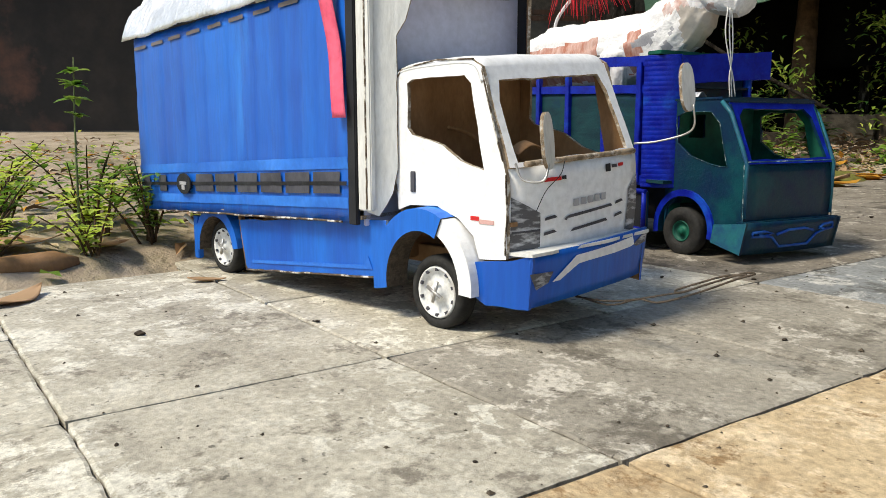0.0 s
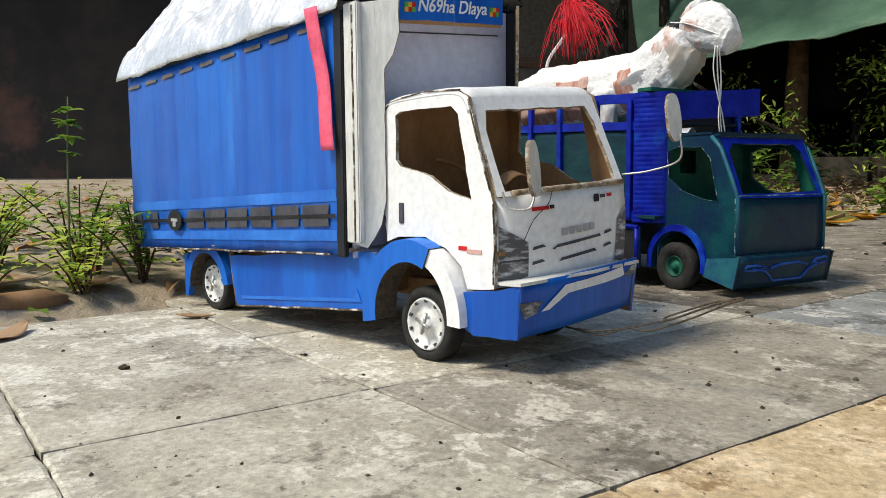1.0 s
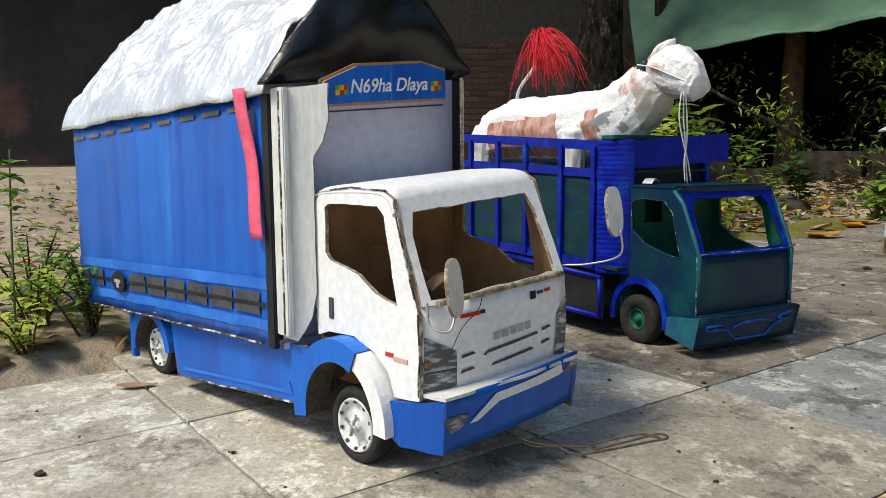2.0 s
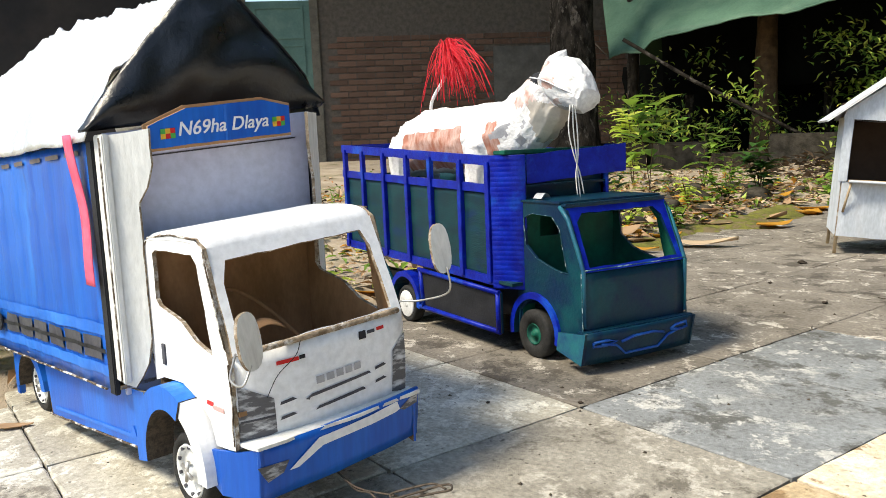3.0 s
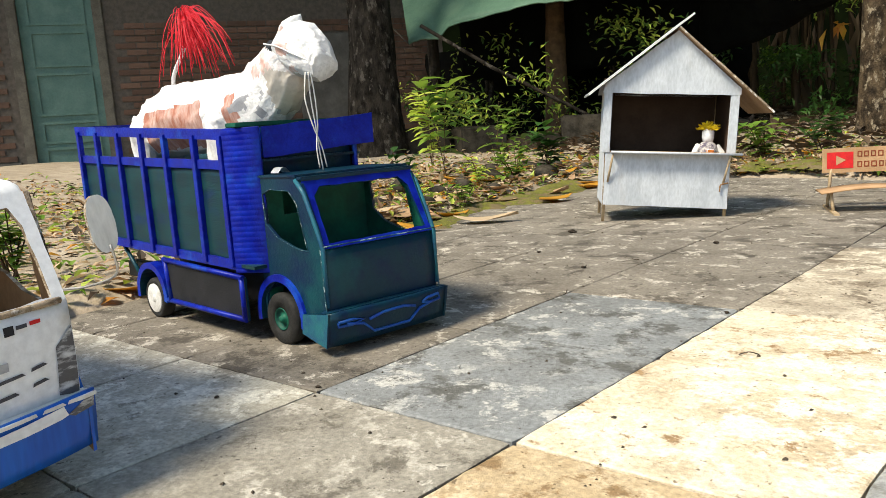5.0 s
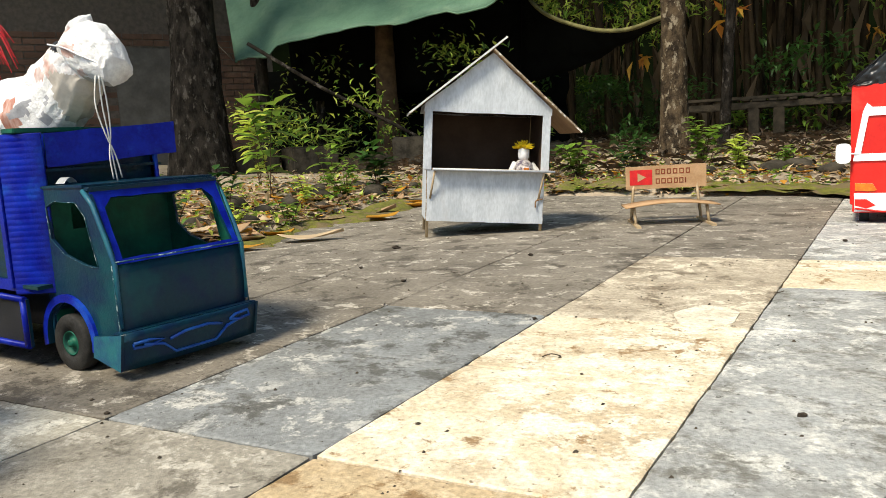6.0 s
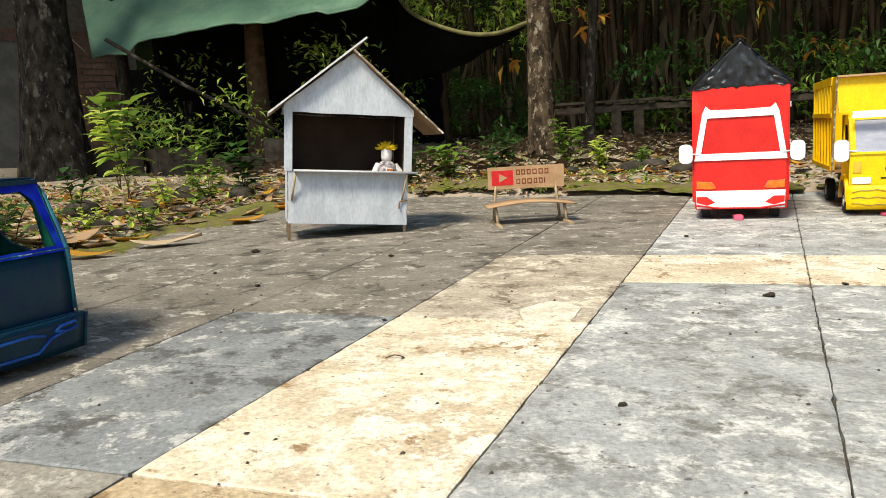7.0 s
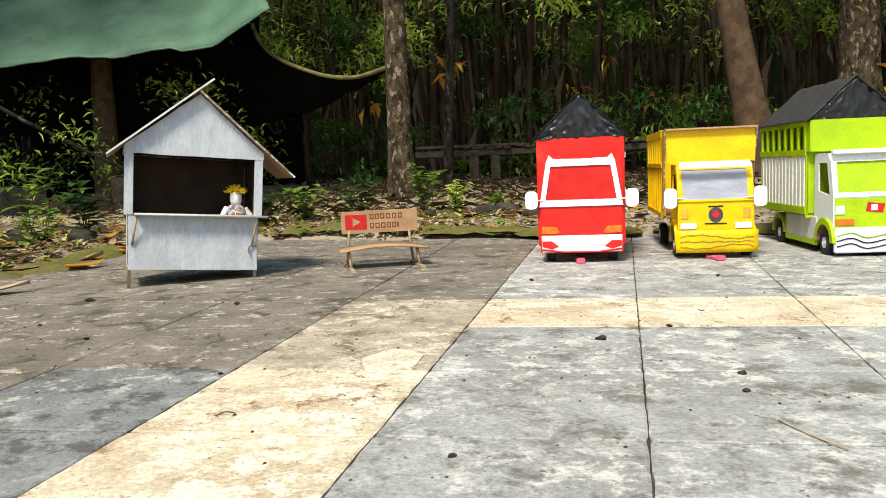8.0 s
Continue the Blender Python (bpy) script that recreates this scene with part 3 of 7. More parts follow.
    for k, (a, b) in enumerate((((0.1245, -0.64, 0.081), (0.1245, -0.12, 0.104)), ((0.1235, -0.077, 0.12), (0.1235, -0.077, 0.362)), ((0.1115, -0.352, 0.019), (0.1115, -0.066, 0.046)))):
        a, b = Vector(a), Vector(b)
        part("torn_edge", tube([a.lerp(b, t / 24) + Vector((0, wob(t, k, 0, 0.9, 0.0012), wob(t, k, 7, 0.9, 0.0012))) for t in range(25)], 0.0013, 5), EDGE, T, "torn edge of the card")
    # cab sides
    out = ragged([(-0.058, 0.118), (-0.06, 0.135), (-0.066, 0.245), (-0.058, 0.259), (-0.03, 0.266), (0.045, 0.266), (0.06, 0.258), (0.071, 0.22), (0.087, 0.172), (0.092, 0.155), (0.092, 0.082), (0.058, 0.079), (0.05, 0.1), (0.03, 0.116), (0.0, 0.126), (-0.04, 0.124)], 0.014, 0.0009, 11)
    hole = ragged([(-0.043, 0.247), (-0.036, 0.251), (0.038, 0.251), (0.047, 0.243), (0.0635, 0.163), (0.034, 0.171), (0.008, 0.186), (-0.036, 0.196), (-0.043, 0.203)], 0.012, 0.0009, 12)
    for s in (1, -1):
        part("cab_side", plate(out, [hole], on_x(0.0975 * s), 0.004), [WHITE, CARD, RIM], T, "white papered card side with cut window")
        part("handle", box(0.0974 * s, 0.099 * s, -0.038, -0.031, 0.138, 0.159, 0.0005), GREY, T, "dark printed door handle")
    part("side_print", plate([(0.047, 0.1155), (0.058, 0.1155), (0.058, 0.1195), (0.047, 0.1195)], [], on_x(0.0982), 0.0006), RED_INK, T)
    part("side_print", plate([(0.058, 0.113), (0.077, 0.113), (0.077, 0.117), (0.058, 0.117)], [], on_x(0.0982), 0.0006), mat_pinkish, T)
    for s in (1, -1):
        for line in ([(0.091, 0.086), (0.0925, 0.12), (0.0915, 0.16)], [(0.087, 0.172), (0.071, 0.22), (0.06, 0.256)], [(0.05, 0.2655), (0.0, 0.2675), (-0.05, 0.262), (-0.066, 0.246)], [(-0.066, 0.24), (-0.06, 0.135)]):
            pts = [Vector((0.0978 * s + wob(y, z, 0, 60, 0.0008), y, z)) for y, z in [(a[0] + (b[0] - a[0]) * k / 6, a[1] + (b[1] - a[1]) * k / 6) for a, b in zip(line, line[1:]) for k in range(6)] + [line[-1]]]
            part("cut_edge", tube(pts, 0.0009, 5), EDGE, T)
    # windscreen frame, front, roof
    tilt = lambda u, v, d: (u, 0.101 - 0.46 * v - d * 0.9 - 0.009 * max(0, u / 0.0935) ** 3 * max(0, 1 - v / 0.09), 0.166 + v - d * 0.4)
    fo = ragged([(-0.0935, 0.0), (0.0935, 0.0), (0.0935, 0.092), (-0.0935, 0.092)], 0.014, 0.0008, 21)
    fh = ragged([(-0.082, 0.006), (0.084, 0.004), (0.0855, 0.06), (0.079, 0.079), (-0.074, 0.081), (-0.081, 0.065)], 0.014, 0.0008, 22)
    part("windscreen_frame", plate(fo, [fh], tilt, 0.004), [WHITE, CARD, RIM], T, "white card windscreen frame, open without glass")
    part("dash_edge", tube([(0.086 - 0.0172 * k, 0.1035 + wob(k, 2, 0, 3, 0.002), 0.169 + wob(k, 0, 0, 2, 0.002)) for k in range(11)], 0.0028, 6), RIM, T, "torn paper along the windscreen")

    def front(u, v):
        x = 0.0935 - 0.187 * u
        return Vector((x, front_y(x, 0.082 + 0.086 * v), 0.082 + 0.086 * v))
    part("cab_front", thicken(sheet(12, 6, front), 0.003), WHITE, T)
    prof = [(-0.069, 0.25), (-0.062, 0.262), (-0.035, 0.268), (0.02, 0.2695), (0.045, 0.268), (0.056, 0.262), (0.062, 0.25)]
    prof = [tuple(p) for p in curve([(0, y, z) for y, z in prof], 4)]

    def roofs(u, v):
        p = prof[min(len(prof) - 1, round(v * (len(prof) - 1)))]
        x = 0.0985 - 0.197 * u
        side_ = max(0, abs(2 * u - 1) - 0.88) / 0.12
        return Vector((x, p[1], p[2] - 0.006 * side_ ** 2 + wob(x, p[1], 0, 20, 0.001)))
    part("cab_roof", thicken(sheet(24, len(prof) - 1, roofs), 0.0025), WHITE, T, "smooth white paper roof", True)
    part("cab_back", box(-0.093, 0.093, -0.0605, -0.0565, 0.085, 0.262, 0.0005), CARD, T, "bare brown cardboard rear wall")
    part("cab_floor", box(-0.093, 0.093, -0.056, 0.095, 0.112, 0.116), CARD, T)
    # curved shadow inside the cab, shaped as a thin tube
    part("seat_wire", tube(curve([(-0.03, 0.05, 0.118), (-0.02, -0.02, 0.16), (0.01, -0.04, 0.19), (0.04, -0.045, 0.2)], 6), 0.002), CARD, T, "thin tube drawn for the curved shadow inside")
    part("dash_curl", thicken(sheet(8, 3, lambda u, v: Vector((0.075 - 0.04 * u, 0.085 - 0.012 * v, 0.176 + 0.008 * math.sin(u * 3.1) + 0.004 * v))), 0.001), CARD, T)
    # printed front
    Y = 0.1045
    printed(T, "headlight", [(0.0925, 0.139), (0.063, 0.122), (0.061, 0.09), (0.0925, 0.083)], 0.0995, LAMP_PRINT, "dark grey printed headlight")
    printed(T, "headlight", [(-0.0925, 0.146), (-0.074, 0.132), (-0.072, 0.091), (-0.0925, 0.087)], 0.0995, LAMP_PRINT, "dark grey printed headlight")
    bar(T, "lamp_line", 0.077, 0.1003, 0.106, 0.029, 0.002, GREY)
    for k in range(5):
        bar(T, "name_bar", 0.018 - 0.0108 * k, Y, 0.1275 + 0.0004 * k, 0.0085, 0.007, GREY_MID, label="grey printed maker's mark")
    printed(T, "grille_bar", [(0.034, 0.113), (-0.043, 0.118), (-0.04, 0.1205), (0.027, 0.1165), (0.03, 0.1115)], Y + 0.0015, GREY, "dark printed grille slot")
    printed(T, "grille_bar", [(0.024, 0.1), (-0.036, 0.104), (-0.032, 0.107), (0.02, 0.103)], Y + 0.0015, GREY)
    for x, z in ((0.05, 0.114), (0.05, 0.1), (-0.056, 0.119), (-0.056, 0.106)):
        printed(T, "grille_slot", [(x + 0.008, z), (x - 0.008, z + 0.002), (x - 0.004, z + 0.0045), (x + 0.007, z + 0.003)], Y - 0.0005, GREY)
    bar(T, "model_print", 0.048, Y, 0.152, 0.021, 0.0036, RED_INK, label="red printed model mark")
    bar(T, "model_print", 0.034, Y + 0.001, 0.1525, 0.006, 0.0036, BLACK)
    bar(T, "power_print", -0.035, Y + 0.001, 0.156, 0.009, 0.0075, BLACK)
    bar(T, "power_print", -0.0465, Y + 0.001, 0.157, 0.010, 0.0032, GREY)
    bar(T, "power_print", -0.059, Y - 0.0005, 0.1575, 0.010, 0.0032, RED_INK)
    part("loose_wire", tube(curve([(0.036, 0.107, 0.168), (0.042, 0.1075, 0.156), (0.06, 0.106, 0.143), (0.071, 0.104, 0.125)], 5), 0.0004, 5), BLACK, T)
    # bumper
    def bumper(u, v):
        x = 0.0895 - 0.179 * u
        lean = 0.004 * v
        return Vector((x, 0.111 + 0.005 * (1 - (2 * u - 1) ** 2) + lean + wob(x, v, 0, 30, 0.001), 0.037 + 0.006 * u + (0.05 - 0.002 * u) * v))
    B = part("bumper", thicken(sheet(14, 5, bumper), 0.003), BLUE, T, "blue card bumper with white printed chevron")
    for s in (1, -1):
        cut = lambda u, v, d, s=s: (s * (0.1025 - d - 0.33 * max(0, u - 0.072)) + (0.003 if s < 0 else 0), u, v)
        part("bumper_side", plate(ragged([(0.053, 0.045), (0.071, 0.037), (0.112, 0.036), (0.1155, 0.087), (0.095, 0.081), (0.053, 0.076)], 0.012, 0.0008, 33), [], cut, 0.003), [BLUE, CARD, BLUE], B)
    part("bumper_top", plate(ragged([(-0.089, 0.098), (0.094, 0.086), (0.0905, 0.1165), (0.0, 0.1215), (-0.09, 0.117)], 0.012, 0.0016, 31), [], on_z(0.0885), 0.003), [WHITE_OLD, CARD, WHITE_OLD], B, "white torn paper edge")
    def face(pts, m, name, lab="", out=0.0008):
        bm = bmesh.new()
        vs = []
        for x, v in pts:
            u = (0.0895 - x * 0.93) / 0.179
            p = bumper(u, v)
            vs.append(bm.verts.new(p + Vector((0, out + 0.0007, 0))))
        f = bm.faces.new(vs)
        bmesh.ops.triangulate(bm, faces=[f])
        return part(name, thicken(bm, 0.0005), m, B, lab)
    face([(0.066, 0.42), (0.056, 0.42), (0.03, 0.66), (0.0, 0.67), (-0.03, 0.67), (-0.06, 0.7), (-0.068, 0.72), (-0.064, 0.9), (-0.03, 0.86), (0.0, 0.84), (0.034, 0.83)], WHITE, "chevron", "white printed chevron", 0.0012)
    face([(0.098, 0.66), (0.088, 0.34), (0.072, 0.42), (0.066, 0.62)], LAMP_PRINT, "fog_lamp", "grey printed fog lamp")
    face([(-0.068, 0.72), (-0.074, 0.66), (-0.093, 0.7), (-0.095, 0.96)], LAMP_PRINT, "fog_lamp", "grey printed fog lamp")
    # mudguards and skirt
    part("mudguard", arch(0.086, 0.1145, -0.008, 0.047, 0.051, 0.072, 64, 190, 16, 1.08), [BLUE, TWINE], T, "blue card mudguard")
    part("mudguard", arch(0.09, 0.1125, -0.008, 0.047, 0.054, 0.071, -2, 80, 14, 1.08), [WHITE, RIM], T, "white card mudguard")
    part("mudguard", arch(0.08, 0.1, -0.008, 0.047, 0.046, 0.0525, -6, 92, 12, 1.1), [TWINE, TWINE], T)
    part("mudguard", arch(-0.112, -0.08, -0.006, 0.047, 0.05, 0.072, -6, 186, 16, 1.1), [BLUE, CARD], T)
    sk = ragged([(-0.352, 0.019), (-0.066, 0.046), (-0.062, 0.108), (-0.366, 0.084)], 0.02, 0.001, 41)
    for s in (1, -1):
        skirt = part("skirt", plate(sk, [], on_x(0.111 * s), 0.003), [BLUE, CARD, RIM], T, "blue card side skirt")
        part("skirt_crease", plate([(-0.335, 0.03), (-0.085, 0.053), (-0.092, 0.066), (-0.1, 0.056), (-0.335, 0.034)], [], on_x(0.1122 * s), 0.001), BLUE_LIGHT, skirt)
    part("rear_mudguard", arch(0.085, 0.113, -0.432, 0.036, 0.048, 0.062, 8, 185, 14, 1.0), [BLUE, TWINE], T, "blue card rear mudguard")
    part("rear_mudguard", arch(-0.113, -0.085, -0.432, 0.036, 0.048, 0.06, 8, 185, 14, 1.0), [BLUE, CARD], T)
    part("mud_flap", box(0.104, 0.112, -0.498, -0.486, 0.018, 0.08, 0.001), BLUE, T)
    part("strut", tube([(0.1, -0.384, 0.098), (0.108, -0.352, 0.02)], 0.004, 6), CARD, T)
    part("pull_wire", tube(curve([(0.0, 0.1, 0.035), (0.015, 0.15, 0.036), (0.03, 0.19, 0.05), (0.036, 0.215, 0.052), (0.034, 0.25, 0.066), (0.04, 0.285, 0.083), (0.037, 0.297, 0.088), (0.03, 0.285, 0.086), (0.04, 0.262, 0.076), (0.045, 0.24, 0.066), (0.04, 0.232, 0.066), (0.034, 0.25, 0.074), (0.03, 0.27, 0.082), (0.036, 0.29, 0.086)], 6), 0.0009, 6), TWINE, T, "twisted pull wire with a loop")
    part("pull_wire", tube(curve([(0.0, 0.1, 0.034), (0.02, 0.16, 0.042), (0.038, 0.235, 0.064)], 6), 0.0008, 6), TWINE, T)
    # mirrors on wires
    for x, y, z, wire, turn in ((0.107, 0.147, 0.191, [(0.095, 0.1, 0.17), (0.115, 0.125, 0.158), (0.118, 0.15, 0.158), (0.108, 0.148, 0.172)], 20), (-0.093, 0.163, 0.242, [(-0.085, 0.108, 0.186), (-0.092, 0.135, 0.189), (-0.098, 0.166, 0.2), (-0.094, 0.169, 0.225)], -4)):
        slim = 0.0145 if x > 0 else 0.0125
        soft_ = lambda c: math.copysign(abs(c) ** 0.8, c)
        ov = ragged([(slim * soft_(math.cos(a * math.pi / 9)), 0.026 * soft_(math.sin(a * math.pi / 9))) for a in range(18)], 0.006, 0.0006, 51)
        mi = part("mirror", plate(ov, [], lambda u, v, d: (u, -d, v), 0.0035), [WHITE_OLD, WHITE_OLD, RIM], T, "white oval card mirror")
        mi.matrix_basis = pose(x, y, z, 4, 6, turn) @ Matrix.Scale(0.93, 4)
        part("mirror_wire", tube(curve(wire, 6), 0.0011, 6), STEEL, T, "bent wire mirror arm")
    # the body is glued up askew: its far side stands higher and further forward
    for ob in T.children_recursive:
        if ob.name.split(".")[0] in ("tyre", "rim", "axle", "chassis", "mirror", "mirror_wire", "pull_wire", "lettering", "exhaust"):
            continue
        cab_part = ob.name.split(".")[0] in ("cab_side", "cut_edge", "windscreen_frame", "dash_edge", "cab_front", "cab_roof", "cab_back", "cab_floor", "headlight", "lamp_line", "name_bar", "grille_bar", "grille_slot", "model_print", "power_print", "handle")
        for v in ob.data.vertices:
            if cab_part and v.co.x < 0:
                v.co.x *= 0.91
            k = 0.097 - v.co.x
            v.co.y += 0.05 * k
            v.co.z += (0.03 + 0.16 * v.co.z) * k
    for ob in T.children_recursive:
        if ob.name.split(".")[0] == "lettering":
            ob.matrix_basis = Matrix.Translation((0.005, -0.0556 + 0.0049, 0.3555 + 0.0080)) @ pose(0, 0, 0, 0, 4.9, -2.9) @ pose(0, 0, 0, 90, 0, 180)


mat_brown = mat("brown_print", (0.16, 0.13, 0.12), (0.12, 0.10, 0.10), 0.5, 40, 6, 0.0)
mat_green = mat("green_ink", (0.08, 0.4, 0.08), None, 0.5)
mat_gold = mat("gold_ink", (0.75, 0.45, 0.05), None, 0.5)
mat_pinkish = mat("pale_red_ink", (0.75, 0.45, 0.42), None, 0.5)
build_box_truck()


# ---- the blue stake truck with the cow figure ----
def build_stake_truck():
    T = thing("stake_truck", heading(0.3275, 1.2773, -57), "handmade cardboard stake-bed truck painted blue and dark teal", "toy truck", "toy trucks in the yard")
    L = -0.235
    R = -0.54
    zt = lambda y: 0.3195 - 0.053 * y
    zb = lambda y: 0.115 - 0.031 * y
    mid = lambda y: 0.264 - 0.036 * y
    part("chassis", join(box(L + 0.05, L + 0.07, -0.5, 0.15, 0.05, 0.08), box(-0.07, -0.05, -0.5, 0.15, 0.05, 0.08), box(L + 0.03, -0.03, -0.24, 0.04, 0.06, 0.112)), BLACK, T)
    for x, sd in ((-0.012, 1), (L + 0.012, -1)):
        wheel(T, x - 0.022 * sd, 0.071, 0.039, 0.022, TEAL_IN, sd, 0)
        wheel(T, x, -0.291, 0.036, 0.022, RIM_WHITE, sd, 0, disc=0.72)
    for y in (0.071, -0.291):
        part("axle", tube([(L + 0.03, y, 0.037), (-0.03, y, 0.037)], 0.003), STEEL, T)
    # bed
    for x, s in ((0.0, 1), (L, -1)):
        def wall(u, v, x=x, s=s):
            y = R + (0.005 - R) * u
            return Vector((x - s * 0.006 + wob(y, v, x, 20, 0.0015), y, zb(y) + (mid(y) - zb(y)) * v))
        part("side_board", thicken(sheet(30, 10, wall), 0.003), PANEL, T, "dark green painted side board")
        def strip(z0, z1, y0, y1, name, lab="", s=s, x=x):
            def f(u, v):
                y = y0 + (y1 - y0) * u
                return Vector((x + s * 0.001, y, z0(y) + (z1(y) - z0(y)) * v + wob(y, v, 3, 40, 0.0012)))
            return part(name, thicken(sheet(24, 1, f, smooth=False), 0.006), BLUE_DEEP, T, lab)
        strip(lambda y: zt(y) - 0.016, zt, R - 0.006, 0.012, "top_rail", "blue top rail")
        strip(lambda y: mid(y) - 0.004, lambda y: mid(y) + 0.01, R - 0.006, 0.01, "middle_rail", "blue middle rail")
        strip(lambda y: zb(y) - 0.004, lambda y: zb(y) + 0.011, R - 0.006, 0.012, "bottom_rail", "blue bottom rail")
        for y in (-0.53, -0.448, -0.357, -0.266, -0.182, -0.086, -0.006):
            part("stake", box(x - 0.004, x + s * 0.0045, y - 0.0055, y + 0.0055, zb(y), zt(y) - 0.01, 0.0008), BLUE_DEEP, T)
        part("front_board", thicken(sheet(2, 160, lambda u, v, x=x, s=s: Vector((x + s * (0.0005 + 0.0003 * math.sin(v * 170) - 0.03 * u), 0.004 + 0.05 * u, 0.108 + 0.212 * v))), 0.005), BLUE_DEEP, T, "ridged blue corner board")
    part("bed_floor", plate([(L, R), (0, R), (0, 0.05), (L, 0.05)], [], lambda u, v, d: (u * 0.98, v, zb(v) + 0.006 - d), 0.005), PANEL, T)
    part("bulkhead", box(L + 0.004, -0.004, 0.004, 0.01, 0.11, 0.322, 0.001), TEAL_IN, T, "green front board of the bed")
    part("tail_board", box(L + 0.003, -0.003, R - 0.006, R, 0.135, 0.283, 0.001), PANEL, T)
    part("tail_rail", box(L, 0, R - 0.008, R, 0.332, 0.348, 0.001), BLUE_DEEP, T)
    part("rear_stay", tube([(-0.01, -0.42, 0.13), (-0.01, -0.345, 0.06)], 0.004, 6), TEAL, T)
    # deck over the cab
    visor = plate(ragged([(-0.222, 0.285), (-0.036, 0.274), (-0.036, 0.319), (-0.222, 0.331)], 0.03, 0.0008, 5), [], lambda u, v, d: (u, 0.042 - d - 0.16 * u, v), 0.004)
    part("visor", visor, [BLUE_DEEP, TEAL, TEAL], T, "bright blue board over the cab")
    part("visor_side", box(-0.04, -0.0355, 0.03, 0.047, 0.275, 0.319, 0.0008), BLUE_DEEP, T)
    part("visor_side", box(-0.222, -0.2175, 0.03, 0.076, 0.285, 0.330, 0.0008), BLUE_DEEP, T)
    part("deck", box(L + 0.02, -0.03, 0.01, 0.05, 0.268, 0.272, 0.001), TEAL, T)
    part("deck_edge", box(L, -0.004, 0.004, 0.034, 0.3205, 0.327, 0.001), TEAL_IN, T)
    part("deck_wall", box(L + 0.03, -0.034, 0.03, 0.036, 0.24, 0.29), TEAL, T)
    # cab, in a width of its own
    bed_width, L = L, -0.215
    out = ragged([(0.06, 0.045), (0.062, 0.24), (0.075, 0.247), (0.16, 0.247), (0.178, 0.238), (0.203, 0.18), (0.213, 0.15), (0.212, 0.05), (0.15, 0.045), (0.142, 0.075), (0.118, 0.095), (0.09, 0.095), (0.066, 0.075)], 0.02, 0.0006, 6)
    hole = ragged([(0.08, 0.222), (0.1, 0.23), (0.146, 0.228), (0.163, 0.21), (0.18, 0.145), (0.15, 0.148), (0.11, 0.16), (0.083, 0.18)], 0.014, 0.0008, 8)
    for x in (-0.001, L + 0.001):
        s = 1 if x > -0.1 else -1
        part("cab_side", plate(out, [hole], lambda u, v, d, x=x, s=s: (x - s * d, u, v), 0.004), [TEAL, TEAL_IN, TEAL], T, "dark teal card side with cut window")
        part("window_trim", tube([(x + s * 0.001, 0.165, 0.243), (x + s * 0.001, 0.182, 0.225), (x + s * 0.001, 0.203, 0.178), (x + s * 0.001, 0.214, 0.15), (x + s * 0.001, 0.213, 0.07)], 0.0035, 6), mat_teal_light, T, "blue edge of the cab")
    tilt = lambda u, v, d: (u, 0.214 - 0.42 * v - d, 0.15 + v - d * 0.4)
    part("windscreen_frame", plate([(L + 0.002, 0), (-0.002, 0), (-0.002, 0.094), (L + 0.002, 0.094)], [ragged([(L + 0.014, 0.008), (-0.014, 0.006), (-0.016, 0.07), (-0.03, 0.082), (L + 0.034, 0.083), (L + 0.02, 0.07)], 0.016, 0.0008, 9)], tilt, 0.004), [BLUE_DEEP, TEAL_IN, TEAL], T, "blue windscreen frame, open without glass")
    part("cab_roof", join(box(L - 0.001, 0.001, 0.06, 0.166, 0.246, 0.25, 0.001), box(L, 0.0, 0.16, 0.178, 0.241, 0.247, 0.002)), TEAL, T)
    part("cab_front", thicken(sheet(8, 6, lambda u, v: Vector((-0.001 + (L + 0.002) * u, 0.211 + 0.004 * math.sin(v * 3.1), 0.05 + 0.103 * v))), 0.003), TEAL, T)
    part("cab_back", plate([(L + 0.004, 0.05), (-0.004, 0.05), (-0.004, 0.246), (L + 0.004, 0.246)], [ragged([(-0.085, 0.188), (-0.045, 0.188), (-0.045, 0.225), (-0.085, 0.226)], 0.012, 0.0008, 10)], on_y(0.067), 0.004), [TEAL_IN, TEAL_IN, TEAL], T, "green cab rear wall")
    part("cab_floor", box(L + 0.004, -0.004, 0.066, 0.208, 0.1, 0.104), TEAL, T)
    for x in (-0.001, L + 0.001):
        s = 1 if x > -0.1 else -1
        part("worn_edge", tube([(x + s * 0.0045, 0.2145 - 0.0002 * k, 0.05 + 0.1 * k / 12 ) for k in range(13)], 0.0009, 5), EDGE_PALE, T, "pale worn edge of the card")
        part("worn_edge", tube([Vector((x + s * 0.0012, u, v)) for u, v in hole] + [Vector((x + s * 0.0012, *hole[0]))], 0.0005, 5), EDGE_PALE, T, "pale worn edge of the card")
    part("worn_edge", tube([(L * k / 14, 0.2165 + wob(k, 2, 0, 0.9, 0.0006), 0.1535) for k in range(15)], 0.0009, 5), EDGE_PALE, T, "pale worn edge of the card")
    # bumper, mudguards, skirt
    def bump(u, v):
        x = 0.012 + (L - 0.02) * u
        return Vector((x, 0.217 + 0.006 * (1 - (2 * u - 1) ** 2) + 0.01 * v, 0.016 + 0.048 * v))
    B = part("bumper", thicken(sheet(10, 4, bump), 0.004), TEAL, T, "dark teal card bumper with blue painted lines")
    part("bumper_side", plate([(0.165, 0.03), (0.218, 0.016), (0.228, 0.064), (0.17, 0.058)], [], lambda u, v, d: (0.0125 - d, u, v), 0.004), [mat_teal_light, TEAL, TEAL], B)
